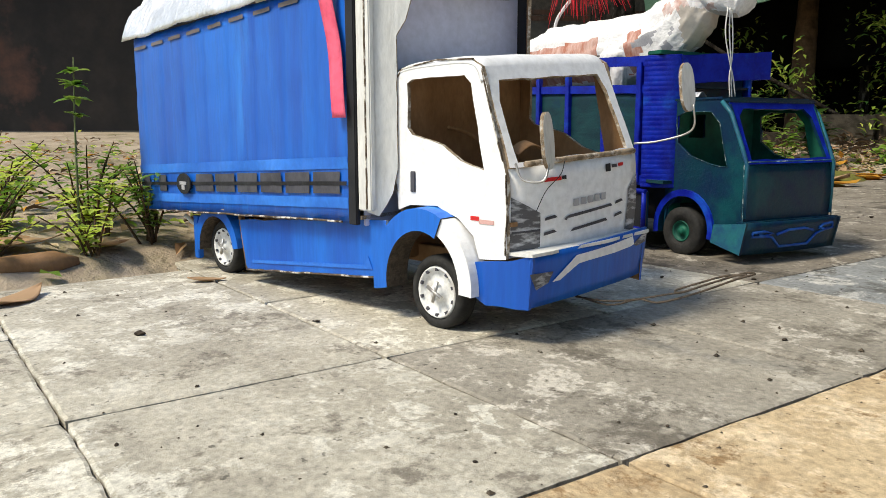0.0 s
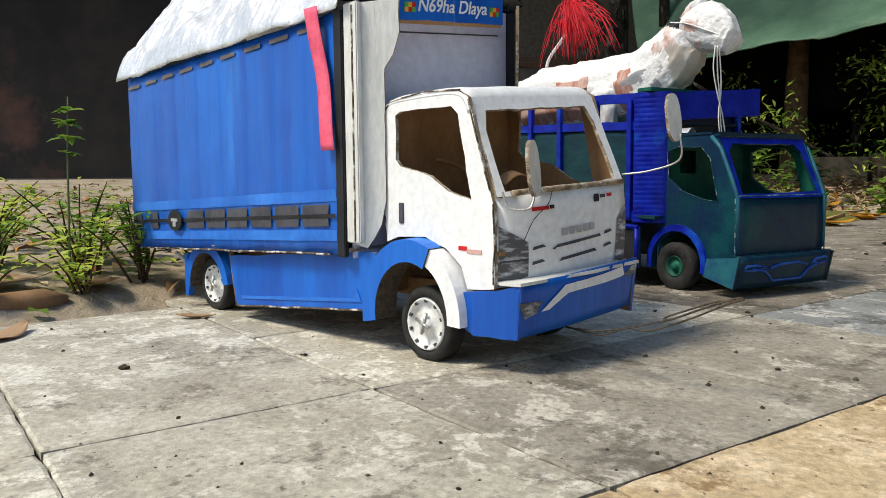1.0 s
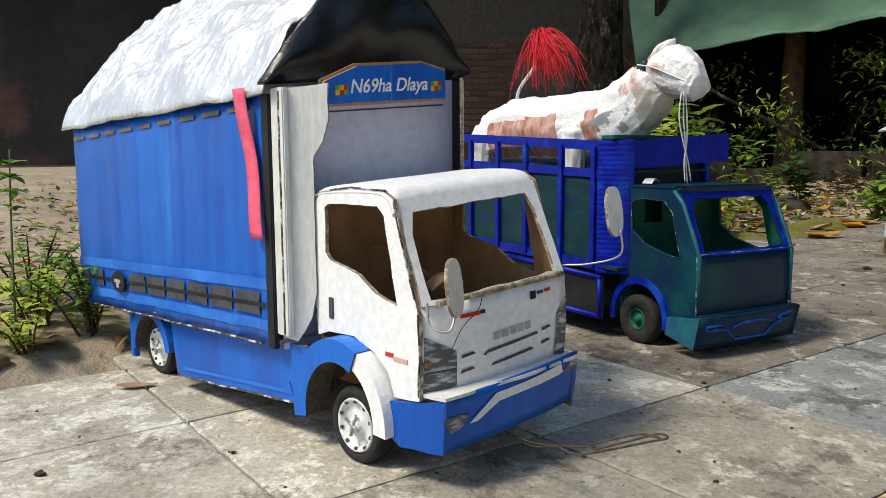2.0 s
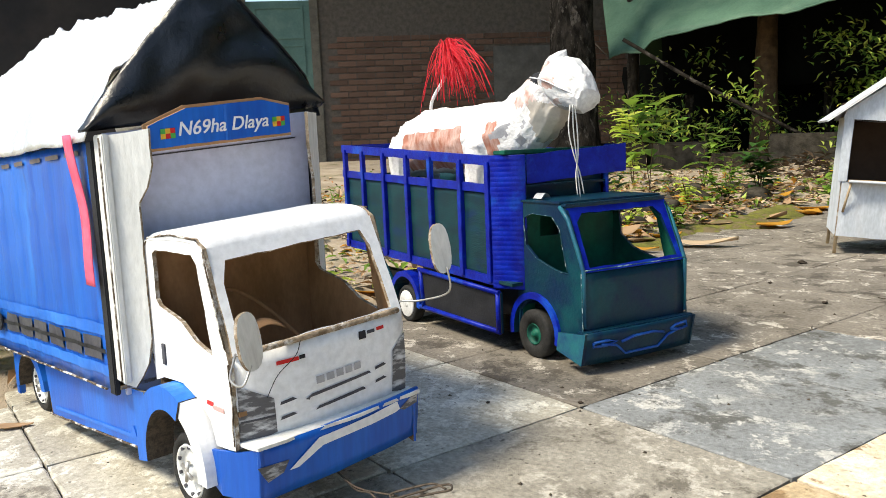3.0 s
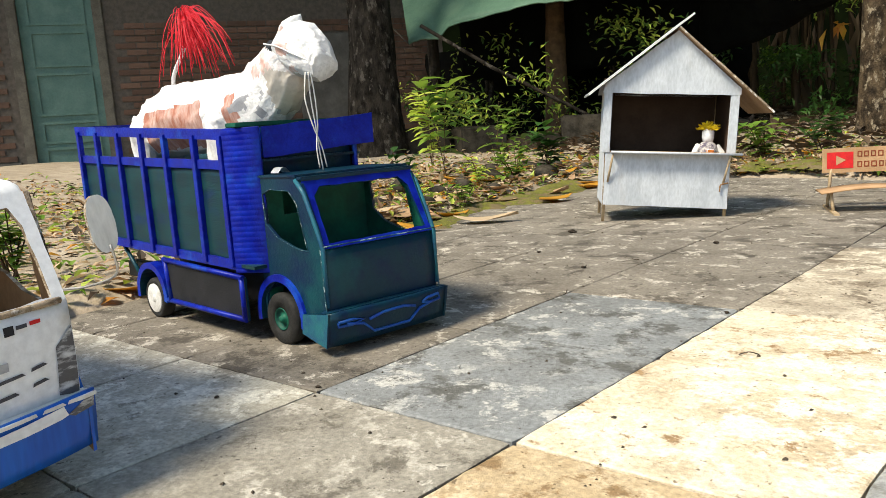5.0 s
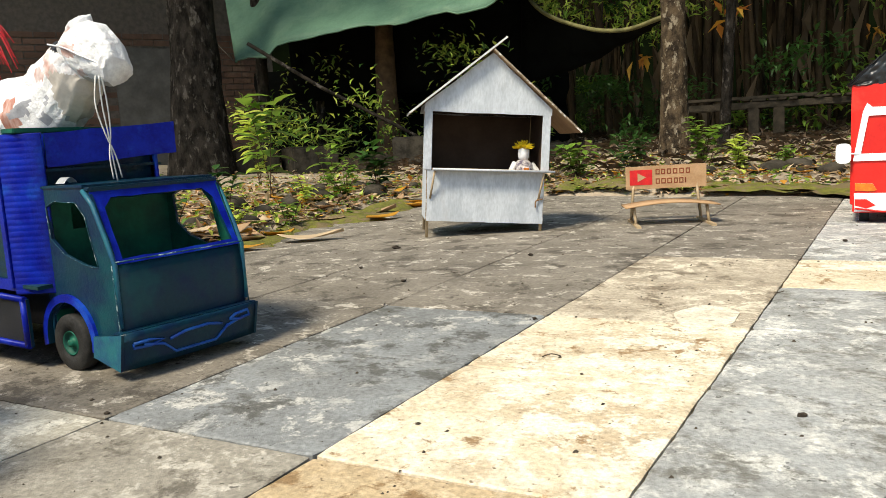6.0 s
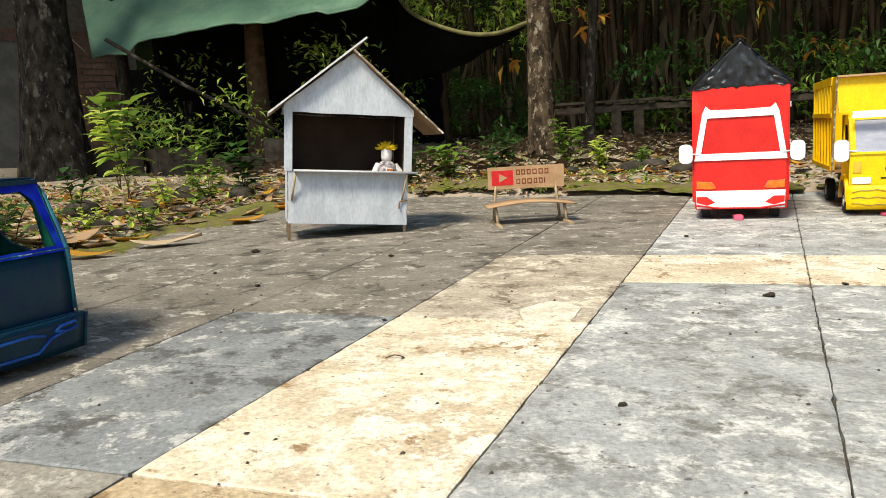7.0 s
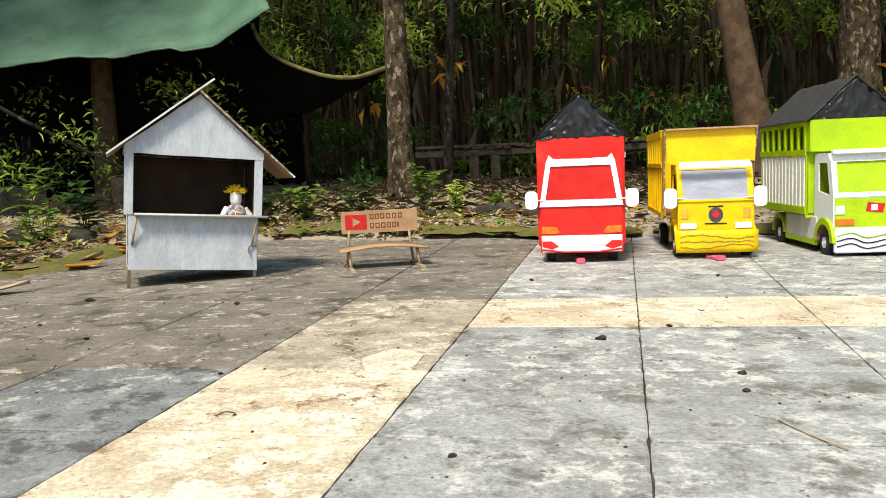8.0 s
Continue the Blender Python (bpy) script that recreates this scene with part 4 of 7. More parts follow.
    part("bumper_side", plate([(0.165, 0.03), (0.218, 0.016), (0.228, 0.064), (0.17, 0.058)], [], lambda u, v, d: (L - 0.0085 + d, u, v), 0.004), [TEAL, TEAL, TEAL], B)
    part("bumper_top", box(L - 0.006, 0.01, 0.208, 0.226, 0.062, 0.0655, 0.001), TEAL, B)
    def face(pts, m, name, lab=""):
        line = [bump((0.012 - x) / (0.02 - L), v) + Vector((0, 0.001, 0)) for x, v in pts]
        return part(name, tube(line, 0.0022, 6), m, B, lab)
    face([(-0.02, 0.62), (-0.05, 0.52), (-0.07, 0.2), (-0.14, 0.2), (-0.16, 0.52), (-0.19, 0.66)], mat_bright_blue, "painted_line", "bright blue painted line")
    face([(-0.06, 0.6), (-0.085, 0.72), (-0.125, 0.74), (-0.15, 0.64)], mat_bright_blue, "painted_line")
    face([(-0.005, 0.7), (-0.03, 0.72), (-0.05, 0.66), (-0.03, 0.56), (-0.005, 0.58), (-0.005, 0.7)], mat_bright_blue, "painted_lamp")
    face([(-0.165, 0.7), (-0.185, 0.62), (-0.205, 0.66), (-0.2, 0.84), (-0.175, 0.8), (-0.165, 0.7)], mat_bright_blue, "painted_lamp")
    for x0, x1 in ((-0.03, 0.004), (L - 0.004, L + 0.03)):
        part("mudguard", arch(x0, x1, 0.102, 0.044, 0.05, 0.06, -12, 190, 16, 1.05), [BLUE_DEEP, TEAL], T, "blue card mudguard")
    for x0, x1 in ((-0.03, 0.004), (bed_width - 0.004, bed_width + 0.03)):
        part("rear_mudguard", arch(x0, x1, -0.291, 0.044, 0.046, 0.057, -10, 190, 14, 1.0), [BLUE_DEEP, TEAL], T, "blue card mudguard")
        xs = x1 if x1 > -0.1 else x0
        sg = 1 if x1 > -0.1 else -1
        sk = part("skirt", plate([(-0.235, 0.038), (0.018, 0.034), (0.018, 0.1), (-0.242, 0.112)], [], lambda u, v, d, xs=xs, sg=sg: (xs - sg * (0.004 + d), u, v), 0.004), [BLACK, TEAL, TEAL], T, "black side skirt with blue edge")
        for pts in ([(-0.235, 0.04), (0.016, 0.036)], [(0.012, 0.036), (0.012, 0.1)], [(-0.231, 0.11), (-0.222, 0.04)], [(-0.236, 0.11), (0.016, 0.1)]):
            part("skirt_edge", tube([(xs - sg * 0.003, y, z) for y, z in pts], 0.0045, 6), BLUE_DEEP, sk)
    part("foil_scrap", sheet(6, 6, lambda u, v: Vector((-0.012 - 0.02 * u, 0.09 + 0.02 * v, 0.252 + 0.012 * abs(noise.noise(Vector((u * 6, v * 6, 1)))) + 0.008 * math.sin(u * 3.1)))), SILVER, T, "scrap of silver foil")
    # the cab is narrower than the bed, sits close before it, and its far corner stands forward
    for ob in T.children_recursive:
        if ob.name.split(".")[0] in ("cab_side", "window_trim", "windscreen_frame", "cab_roof", "cab_front", "cab_back", "cab_floor", "worn_edge", "bumper", "bumper_side", "bumper_top", "painted_line", "painted_lamp", "mudguard", "foil_scrap"):
            for v in ob.data.vertices:
                v.co.y -= 0.025 + 0.06 * v.co.x
                v.co.x = -0.022 + 0.915 * v.co.x


def ring_loft(rows, n=14, bm=None, slot=0):
    """A skin through rounded sections: rows of (centre, width, height, direction)."""
    bm = bm or bmesh.new()
    rings = []
    for c, w, h, d in rows:
        c, d = Vector(c), Vector(d).normalized()
        side = Vector((1, 0, 0))
        up = side.cross(d).normalized()
        rings.append([bm.verts.new(c + side * w * math.cos(2 * math.pi * k / n) + up * h * math.sin(2 * math.pi * k / n)) for k in range(n)])
    for a, b in zip(rings, rings[1:]):
        for k in range(n):
            f = bm.faces.new((a[k], a[(k + 1) % n], b[(k + 1) % n], b[k]))
            f.material_index, f.smooth = slot, True
    for r in (rings[0], rings[-1]):
        bm.faces.new(r).material_index = slot
    return bm


def build_cow():
    """A paper cow: body, neck, head, legs and a tail with a red tuft, in one mesh."""
    X = -0.125
    f = (0, 1, 0)
    bm = ring_loft([((X, -0.484, 0.333), 0.016, 0.02, f), ((X, -0.468, 0.335), 0.044, 0.052, f), ((X, -0.425, 0.341), 0.053, 0.061, f), ((X, -0.36, 0.352), 0.055, 0.066, f), ((X, -0.25, 0.352), 0.055, 0.065, f), ((X, -0.14, 0.352), 0.052, 0.065, (0, 1, 0.1)), ((X, -0.08, 0.366), 0.047, 0.063, (0, 1, 0.45)), ((X, -0.035, 0.39), 0.04, 0.056, (0, 1, 0.65)), ((X, 0.0, 0.418), 0.036, 0.05, (0, 1, 0.6)), ((X, 0.022, 0.43), 0.03, 0.036, (0, 1, 0.3))], 12)
    # the wedge of the head with its flat muzzle
    bm = ring_loft([((X, -0.012, 0.436), 0.022, 0.026, (0, 1, 0.2)), ((X, 0.016, 0.443), 0.034, 0.037, (0, 1, -0.2)), ((X, 0.045, 0.437), 0.034, 0.042, (0, 1, -0.55)), ((X, 0.07, 0.424), 0.029, 0.036, (0, 1, -0.65)), ((X, 0.084, 0.412), 0.024, 0.027, (0, 1, -0.65)), ((X, 0.094, 0.404), 0.021, 0.019, (0, 1, -0.6))], 10, bm)
    bm = ring_loft([((X, 0.014, 0.458), 0.026, 0.02, (0, 0.4, 1)), ((X, 0.025, 0.475), 0.021, 0.013, (0, 0.5, 1)), ((X, 0.033, 0.489), 0.011, 0.005, (0, 0.6, 1))], 8, bm)
    for y, zt in ((-0.445, 0.335), (-0.16, 0.335)):
        for x in (X - 0.034, X + 0.038):
            b = 0.115 - 0.031 * y + 0.008
            bm = ring_loft([((x, y, b), 0.017, 0.021, (0, 0, 1)), ((x, y, b + 0.07), 0.016, 0.02, (0, 0, 1)), ((x, y + 0.003, zt - 0.03), 0.022, 0.03, (0, 0, 1)), ((x, y + 0.006, zt + 0.008), 0.024, 0.036, (0, 0, 1)), ((x, y + 0.006, zt + 0.03), 0.014, 0.02, (0, 0, 1))], 9, bm)
    for v in bm.verts:
        w = noise.noise(v.co * 38) * 0.004
        v.co += Vector((w, w * 0.5, w))
    bmesh.ops.subdivide_edges(bm, edges=list(bm.edges), cuts=6, use_grid_fill=True)
    for v in bm.verts:
        w = noise.noise(v.co * 32) * 0.005 + (abs(noise.noise(v.co * 60)) - 0.25) * 0.004 + (abs(noise.noise(v.co * 130)) - 0.25) * 0.002
        v.co += Vector((w, w * 0.3, w))
    for fc in bm.faces:
        c = fc.calc_center_median()
        fc.smooth = True
        n = noise.noise(c * 30)
        if abs(c.x - X) > 0.03 and -0.41 < c.y < -0.085 and 0.28 < c.z < 0.376 + 0.04 * (c.y + 0.2) and abs(c.y + 0.155) > 0.036:
            fc.material_index = 1
        if c.x > X + 0.005 and -0.06 < c.y < 0.05 and 0.4 < c.z < 0.478 and noise.noise(c * 45) > 0.08:
            fc.material_index = 5
        if c.x > X + 0.006 and -0.045 < c.y < 0.012 and abs(c.z - 0.452 + 0.35 * (c.y + 0.015)) < 0.009:
            fc.material_index = 2
        # below jaw and throat: shade put in as a duller paper tone
        if c.y > -0.01 and c.z < 0.398 - 0.25 * (c.y - 0.05):
            fc.material_index = 6
        if c.z < 0.385 and -0.1 < c.y < -0.01 and c.x > X + 0.012 and noise.noise(c * 40) > 0.18:
            fc.material_index = 4
    bm = tube(curve([(X, -0.372, 0.418), (X, -0.366, 0.434), (X, -0.35, 0.45), (X, -0.326, 0.468), (X, -0.309, 0.486)], 4), 0.0038, 6, 0, bm)
    rnd = random.Random(9)
    for k in range(230):
        a, r = rnd.uniform(0, 6.28), rnd.uniform(0.05, 1)
        dx, dy = math.cos(a) * r * 0.04, math.sin(a) * r * 0.05 + 0.045 * rnd.random()
        top = rnd.uniform(0.025, 0.064)
        drop = rnd.uniform(0.0, 0.075) * (r + 0.2)
        s0 = Vector((X + rnd.uniform(-0.004, 0.004), -0.308 + rnd.uniform(-0.004, 0.004), 0.484 + rnd.uniform(-0.006, 0.006)))
        bm = tube(curve([s0, s0 + Vector((dx * 0.35, dy * 0.4, top)), s0 + Vector((dx, dy * 1.2, top * 0.75 - drop * 0.5)), s0 + Vector((dx * 1.3, dy * 1.7, top * 0.2 - drop))], 3), 0.0006, 3, 3, bm)
    bm = tube(curve([(X + 0.02, 0.09, 0.412), (X + 0.031, 0.062, 0.426), (X + 0.0355, 0.03, 0.44), (X + 0.035, -0.005, 0.448)], 4), 0.0011, 5, 0, bm)
    m = heading(0.3275, 1.2773, -57, -0.005)
    solid("cow_figure", bm, [PAPER, mat_hide, BLACK, mat_tuft, GREY_MID, mat_face, mat_throat], "white paper cow figure with brown patches and red tail tuft", "cow figure", m)
    s = join(*[tube(curve([(X + 0.02 + a, 0.08, 0.398), (X + 0.022 + a * 2, 0.083, 0.36), (X + 0.02 + a, 0.086, 0.322), (X + 0.018 - a, 0.087, 0.29), (X + 0.016 - a * 1.5, 0.09, 0.254 + abs(a))], 5), 0.0011, 5) for a in (-0.004, 0.0, 0.005)])
    solid("halter_string", s, STRING, "white string hanging from the cow's halter", "string", m)


# paper tone with the shade under the cow's jaw in it
mat_throat = mat("shaded_throat_paper", (0.55, 0.50, 0.44), (0.45, 0.40, 0.35), 0.7, 20, 6, 0.3)
mat_face = mat("face_print", (0.55, 0.33, 0.27), (0.78, 0.70, 0.68), 0.5, 40, 5, 0.4)
PAPER = mat("white_wrapping_paper", (0.84, 0.83, 0.82), (0.76, 0.74, 0.74), 0.5, 40, 4, 0.9, c=(0.72, 0.58, 0.55), cscale=11, cmix=(0.6, 0.72))
mat_hide = mat("brown_hide_print", (0.42, 0.16, 0.10), (0.62, 0.42, 0.36), 0.5, 22, 5, 0.5, stretch=(1, 2.5, 1))
mat_tuft = mat("red_raffia", (0.84, 0.03, 0.05), (0.68, 0.014, 0.03), 0.4, 40, 5, 0.0)
mat_teal_light = mat("teal_brushed_paint", (0.02, 0.14, 0.17), (0.015, 0.07, 0.16), 0.4, 30, 6, 0.3, c=(0.10, 0.28, 0.30), cscale=30, cmix=(0.62, 0.72))
mat_bright_blue = mat("bright_blue_paint", (0.015, 0.11, 0.42), (0.01, 0.06, 0.34), 0.4, 60, 6, 0.1)
build_stake_truck()
build_cow()


# ---- the card stall, its doll, and the bench ----
STALL_WHITE = mat("brushed_white_card", (0.56, 0.59, 0.63), (0.46, 0.49, 0.53), 0.7, 16, 8, 0.4, stretch=(1.5, 1, 0.5), c=(0.40, 0.40, 0.41), cscale=10, cmix=(0.6, 0.78))
STICK = mat("bamboo_stick", (0.50, 0.38, 0.24), (0.36, 0.26, 0.15), 0.7, 30, 6, 0.3)
# brown card with the shade inside the stall put into its colour
CARD_SHADED = mat("shaded_brown_card", (0.06, 0.035, 0.022), (0.045, 0.025, 0.016), 0.8, 14, 10, 0.2)


def build_stall():
    T = thing("market_stall", heading(1.45, 2.067, -110.5, 0, 0, -4.8), "white painted cardboard stall with gable roof and brown counter", "toy stall")
    D = -0.205
    for x, y, z0 in ((0.163, -0.004, -0.009), (-0.168, -0.004, 0.016), (0.16, D, -0.009), (-0.168, D, 0.016)):
        part("leg", tube([(x, y, z0), (x, y, 0.36)], 0.0045, 6), STICK, T, "thin stick leg")
    fr = ragged([(-0.172, 0.037), (0.166, 0.04), (0.166, 0.186), (-0.172, 0.186)], 0.03, 0.001, 60)
    part("front_wall", plate(fr, [], on_y(0.006), 0.004), [STALL_WHITE, CARD, RIM], T, "white painted front board")
    for x in (0.168, -0.174):
        s = 1 if x > 0 else -1
        part("side_wall", plate([(D, 0.04), (0.0, 0.04), (0.0, 0.356), (D, 0.356)], [], on_x(x), 0.004), [STALL_WHITE, CARD_SHADED, RIM], T)
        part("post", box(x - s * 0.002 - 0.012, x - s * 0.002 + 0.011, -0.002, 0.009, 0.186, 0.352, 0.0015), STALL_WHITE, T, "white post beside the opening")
    # back, floor and lining take the shade-darkened card
    part("back_wall", box(-0.17, 0.164, D - 0.004, D, 0.04, 0.4, 0.001), CARD_SHADED, T)
    part("stall_floor", box(-0.17, 0.164, D, 0.0, 0.042, 0.046), CARD_SHADED, T)
    part("lining", box(-0.168, -0.166, D, -0.004, 0.046, 0.35), CARD_SHADED, T)
    part("lining", box(0.16, 0.162, D, -0.004, 0.046, 0.35), CARD_SHADED, T)
    gab = ragged([(-0.186, 0.347), (0.18, 0.349), (0.176, 0.372), (-0.012, 0.517), (-0.186, 0.365)], 0.03, 0.001, 61)
    part("gable", plate(gab, [], on_y(0.01), 0.004), [STALL_WHITE, CARD_SHADED, RIM], T, "white painted gable")
    part("gable", plate(gab, [], on_y(D), 0.004), [STALL_WHITE, CARD_SHADED, RIM], T)

    def slope(x0, z0, x1, z1, seed):
        dx, dz = x1 - x0, z1 - z0
        n = Vector((-dz, 0, dx)).normalized()
        if n.z < 0:
            n = -n
        o = ragged([(0, D - 0.03), (1, D - 0.03), (1, 0.035), (0, 0.035)], 0.06, 0.002, seed)
        return plate(o, [], lambda u, v, d: tuple(Vector((x0 + dx * u, v, z0 + dz * u)) + n * (0.004 - d)), 0.005)
    part("roof_board", slope(-0.047, 0.557, 0.219, 0.342, 62), [STALL_WHITE, CARD_PALE, WHITE_OLD], T, "white painted roof board")
    part("roof_board", slope(-0.010, 0.522, -0.268, 0.302, 63), [CARD_SHADED, CARD_PALE, RIM], T, "brown card roof board")
    part("ceiling_board", box(-0.165, 0.16, D, 0.004, 0.352, 0.356), CARD_SHADED, T)
    part("counter", box(-0.196, 0.152, -0.03, 0.034, 0.186, 0.191, 0.001), CARD_PALE, T, "brown card counter")
    part("counter_edge", tube([(-0.196, 0.035, 0.189), (0.152, 0.035, 0.189)], 0.0035, 6), STALL_WHITE, T)
    for x in (-0.166, 0.146):
        part("brace", tube([(x, 0.03, 0.184), (x + 0.01, 0.008, 0.105)], 0.003, 6), STICK, T, "stick brace below the counter")
    part("door_hook", tube(curve([(-0.17, 0.01, 0.11), (-0.15, 0.012, 0.104), (-0.148, 0.012, 0.085)], 4), 0.002, 6), CARD, T)


def build_doll():
    bm = ring_loft([((0, 0, 0), 0.03, 0.02, (0, 0, 1)), ((0, 0, 0.03), 0.033, 0.022, (0, 0, 1)), ((0, 0, 0.055), 0.028, 0.02, (0, 0, 1)), ((0, 0, 0.066), 0.012, 0.01, (0, 0, 1))], 12, None, 1)
    bm = ring_loft([((0, 0, 0.064), 0.013, 0.012, (0, 0, 1)), ((0, 0, 0.075), 0.017, 0.015, (0, 0, 1)), ((0, 0, 0.092), 0.017, 0.015, (0, 0, 1)), ((0, 0, 0.1), 0.013, 0.012, (0, 0, 1))], 12, bm, 0)
    for s in (1, -1):
        bm = tube(curve([(s * 0.026, 0, 0.054), (s * 0.042, 0.012, 0.03), (s * 0.05, 0.03, 0.012)], 4), 0.009, 8, 3, bm)
    bm = box(-0.011, 0.011, 0.018, 0.026, 0.01, 0.045, 0.002, 4, bm)
    rnd = random.Random(3)
    for k in range(170):
        a, e = rnd.uniform(0, 6.28), rnd.uniform(0.1, 1.5)
        d = Vector((math.cos(a) * math.cos(e), math.sin(a) * math.cos(e), math.sin(e)))
        p = Vector((0, 0, 0.096)) + Vector((d.x * 0.014, d.y * 0.013, d.z * 0.006))
        bm = tube([p, p + d * 0.009, p + d * rnd.uniform(0.014, 0.024) + Vector((rnd.uniform(-0.004, 0.004), 0, -0.002))], 0.0011, 3, 2, bm)
    m = heading(1.45, 2.067, -110.5, 0, 0, -4.8) @ pose(-0.120, -0.055, 0.155, 0, 0, 12)
    solid("doll", bm, [WHITE, mat_cloth, mat_yellow_hair, WHITE_OLD, mat_orange], "small doll with yellow straw hair behind the counter", "doll", m)
    solid("crate", box(-0.165, -0.06, -0.1, -0.03, 0.046, 0.153, 0.002), CARD_SHADED, "dark card box inside the stall", "box", heading(1.45, 2.067, -110.5, 0, 0, -4.8))


mat_cloth = mat("patterned_cloth", (0.55, 0.52, 0.5), (0.12, 0.1, 0.14), 0.8, 120, 3, 0.2)
mat_yellow_hair = mat("yellow_straw", (0.85, 0.62, 0.02), (0.7, 0.45, 0.01), 0.6, 60, 4, 0.0)
mat_orange = mat("orange_cloth", (0.62, 0.2, 0.04), (0.3, 0.08, 0.02), 0.8, 100, 4, 0.2)
build_stall()
build_doll()


def build_bench():
    T = thing("sign_bench", heading(1.965, 1.862, -121), "little stick bench with a cardboard sign as backrest", "toy bench")
    for x in (0.105, -0.1):
        part("foot_rail", box(x - 0.006, x + 0.006, -0.1, 0.11, 0.0, 0.008, 0.001), STICK, T)
        part("front_leg", tube([(x, 0.045, 0.006), (x + 0.004, 0.03, 0.058)], 0.0045, 6), STICK, T)
        part("rear_leg", tube([(x, -0.06, 0.006), (x * 0.85, -0.075, 0.165)], 0.0045, 6), STICK, T)
    def seat(u, v):
        return Vector((0.135 - 0.265 * u, -0.055 + 0.11 * v, 0.057 + 0.012 * math.sin(u * 3.14)))
    part("seat", thicken(sheet(14, 2, seat), 0.004), CARD_PALE, T, "bent brown card seat")
    S = part("sign_board", plate(ragged([(-0.118, 0.1), (0.118, 0.1), (0.118, 0.168), (-0.118, 0.168)], 0.03, 0.0006, 70), [], on_y(-0.066), 0.004), [CARD_PALE, CARD_PALE, RIM], T, "brown card sign with red and brown drawing")
    part("logo_shape", box(0.04, 0.106, -0.0656, -0.065, 0.112, 0.157), RED_INK, S, "red hand-drawn rectangle")
    part("logo_triangle", plate([(0.083, 0.121), (0.083, 0.148), (0.058, 0.1345)], [], on_y(-0.0644), 0.0005), CARD_PALE, S)
    for z, xs in ((0.142, [(0.024, 0.012), (0.008, 0.012), (-0.009, 0.012), (-0.027, 0.013), (-0.046, 0.013), (-0.064, 0.012)]), (0.114, [(0.024, 0.012), (0.007, 0.013), (-0.011, 0.014), (-0.029, 0.011), (-0.045, 0.012), (-0.057, 0.004)])):
        for x, w in xs:
            ring = [(x - w / 2, z), (x + w / 2, z), (x + w / 2, z + 0.016), (x - w / 2, z + 0.016)]
            inner = [(x - w / 2 + 0.0028, z + 0.003), (x + w / 2 - 0.0028, z + 0.003), (x + w / 2 - 0.0028, z + 0.013), (x - w / 2 + 0.0028, z + 0.013)]
            part("lettering_bar", plate(ring, [inner] if w > 0.006 else [], on_y(-0.0652), 0.0005), mat_ink, S)


mat_ink = mat("brown_ink", (0.22, 0.05, 0.02), None, 0.7)
build_bench()


# ---- the three trucks parked in a row ----
RED = mat("red_card_paint", (0.72, 0.022, 0.016), (0.58, 0.015, 0.012), 0.45, 14, 10, 0.25, c=(0.80, 0.06, 0.04), cscale=8)
YELLOW = mat("yellow_card_paint", (0.88, 0.58, 0.006), (0.78, 0.48, 0.005), 0.45, 14, 10, 0.25)
LIME = mat("lime_card_paint", (0.42, 0.62, 0.01), (0.34, 0.52, 0.01), 0.45, 14, 10, 0.25)
GLASS_PRINT = mat("grey_screen_print", (0.42, 0.43, 0.50), (0.26, 0.27, 0.33), 0.3, 6, 10, 0.02, stretch=(0.6, 0.6, 2))
ORANGE = mat("orange_print", (0.80, 0.20, 0.02), (0.65, 0.13, 0.02), 0.4, 60, 4, 0.0)
ASH = mat("grey_roof_card", (0.055, 0.053, 0.05), (0.035, 0.034, 0.033), 0.8, 30, 6, 0.4, stretch=(6, 1, 1))


def rounded(x0, x1, z0, z1, r, n=4):
    pts = []
    for cx, cz, a in ((x1 - r, z0 + r, -90), (x1 - r, z1 - r, 0), (x0 + r, z1 - r, 90), (x0 + r, z0 + r, 180)):
        pts += [(cx + r * math.cos(radians(a + 90 * k / n)), cz + r * math.sin(radians(a + 90 * k / n))) for k in range(n + 1)]
    return pts


def gable_cover(parent, w, y0, y1, z0, z1, m, mf, over=0.012):
    def f(u, v):
        x = w - 2 * w * u
        r = 1 - abs(x) / w
        y = y0 + (y1 - y0) * v
        k = wob(x, y, 1, 22, 0.006)
        return Vector((x, y, z0 + (z1 - z0) * max(0, r) + k * min(1, 3 * r)))
    part("cover", thicken(sheet(28, 24, f), 0.0015), m, parent, "dark sheet pitched over the load", False)

    def g(u, v):
        x = (w - 0.004) * (1 - 2 * u)
        r = 1 - abs(x) / w
        return Vector((x, y1 - 0.014 + 0.008 * v + wob(x, v * 0.1, 0, 60, 0.008) + 0.006 * abs(noise.noise(Vector((x * 70, v * 3, 4)))) + wob(x, v * 0.15, 3, 120, 0.003), z0 - 0.004 + (z1 - z0) * max(0, r) * v))
    part("cover_gable", thicken(sheet(60, 14, g), 0.001), mf, parent, "creased black plastic gable", True)


def mirror_pair(T, xs, y, z0, z1, w):
    for s, x in zip((1, -1), xs):
        part("mirror", plate(rounded(x - w / 2, x + w / 2, z0, z1, w * 0.35), [], on_y(y), 0.004), [WHITE, WHITE, RIM], T, "white rounded card mirror")
        part("mirror_arm", tube([(x - s * w * 0.3, y - 0.002, (z0 + z1) / 2), (x - s * 0.05, y - 0.012, (z0 + z1) / 2 - 0.005)], 0.002, 5), WHITE, T)


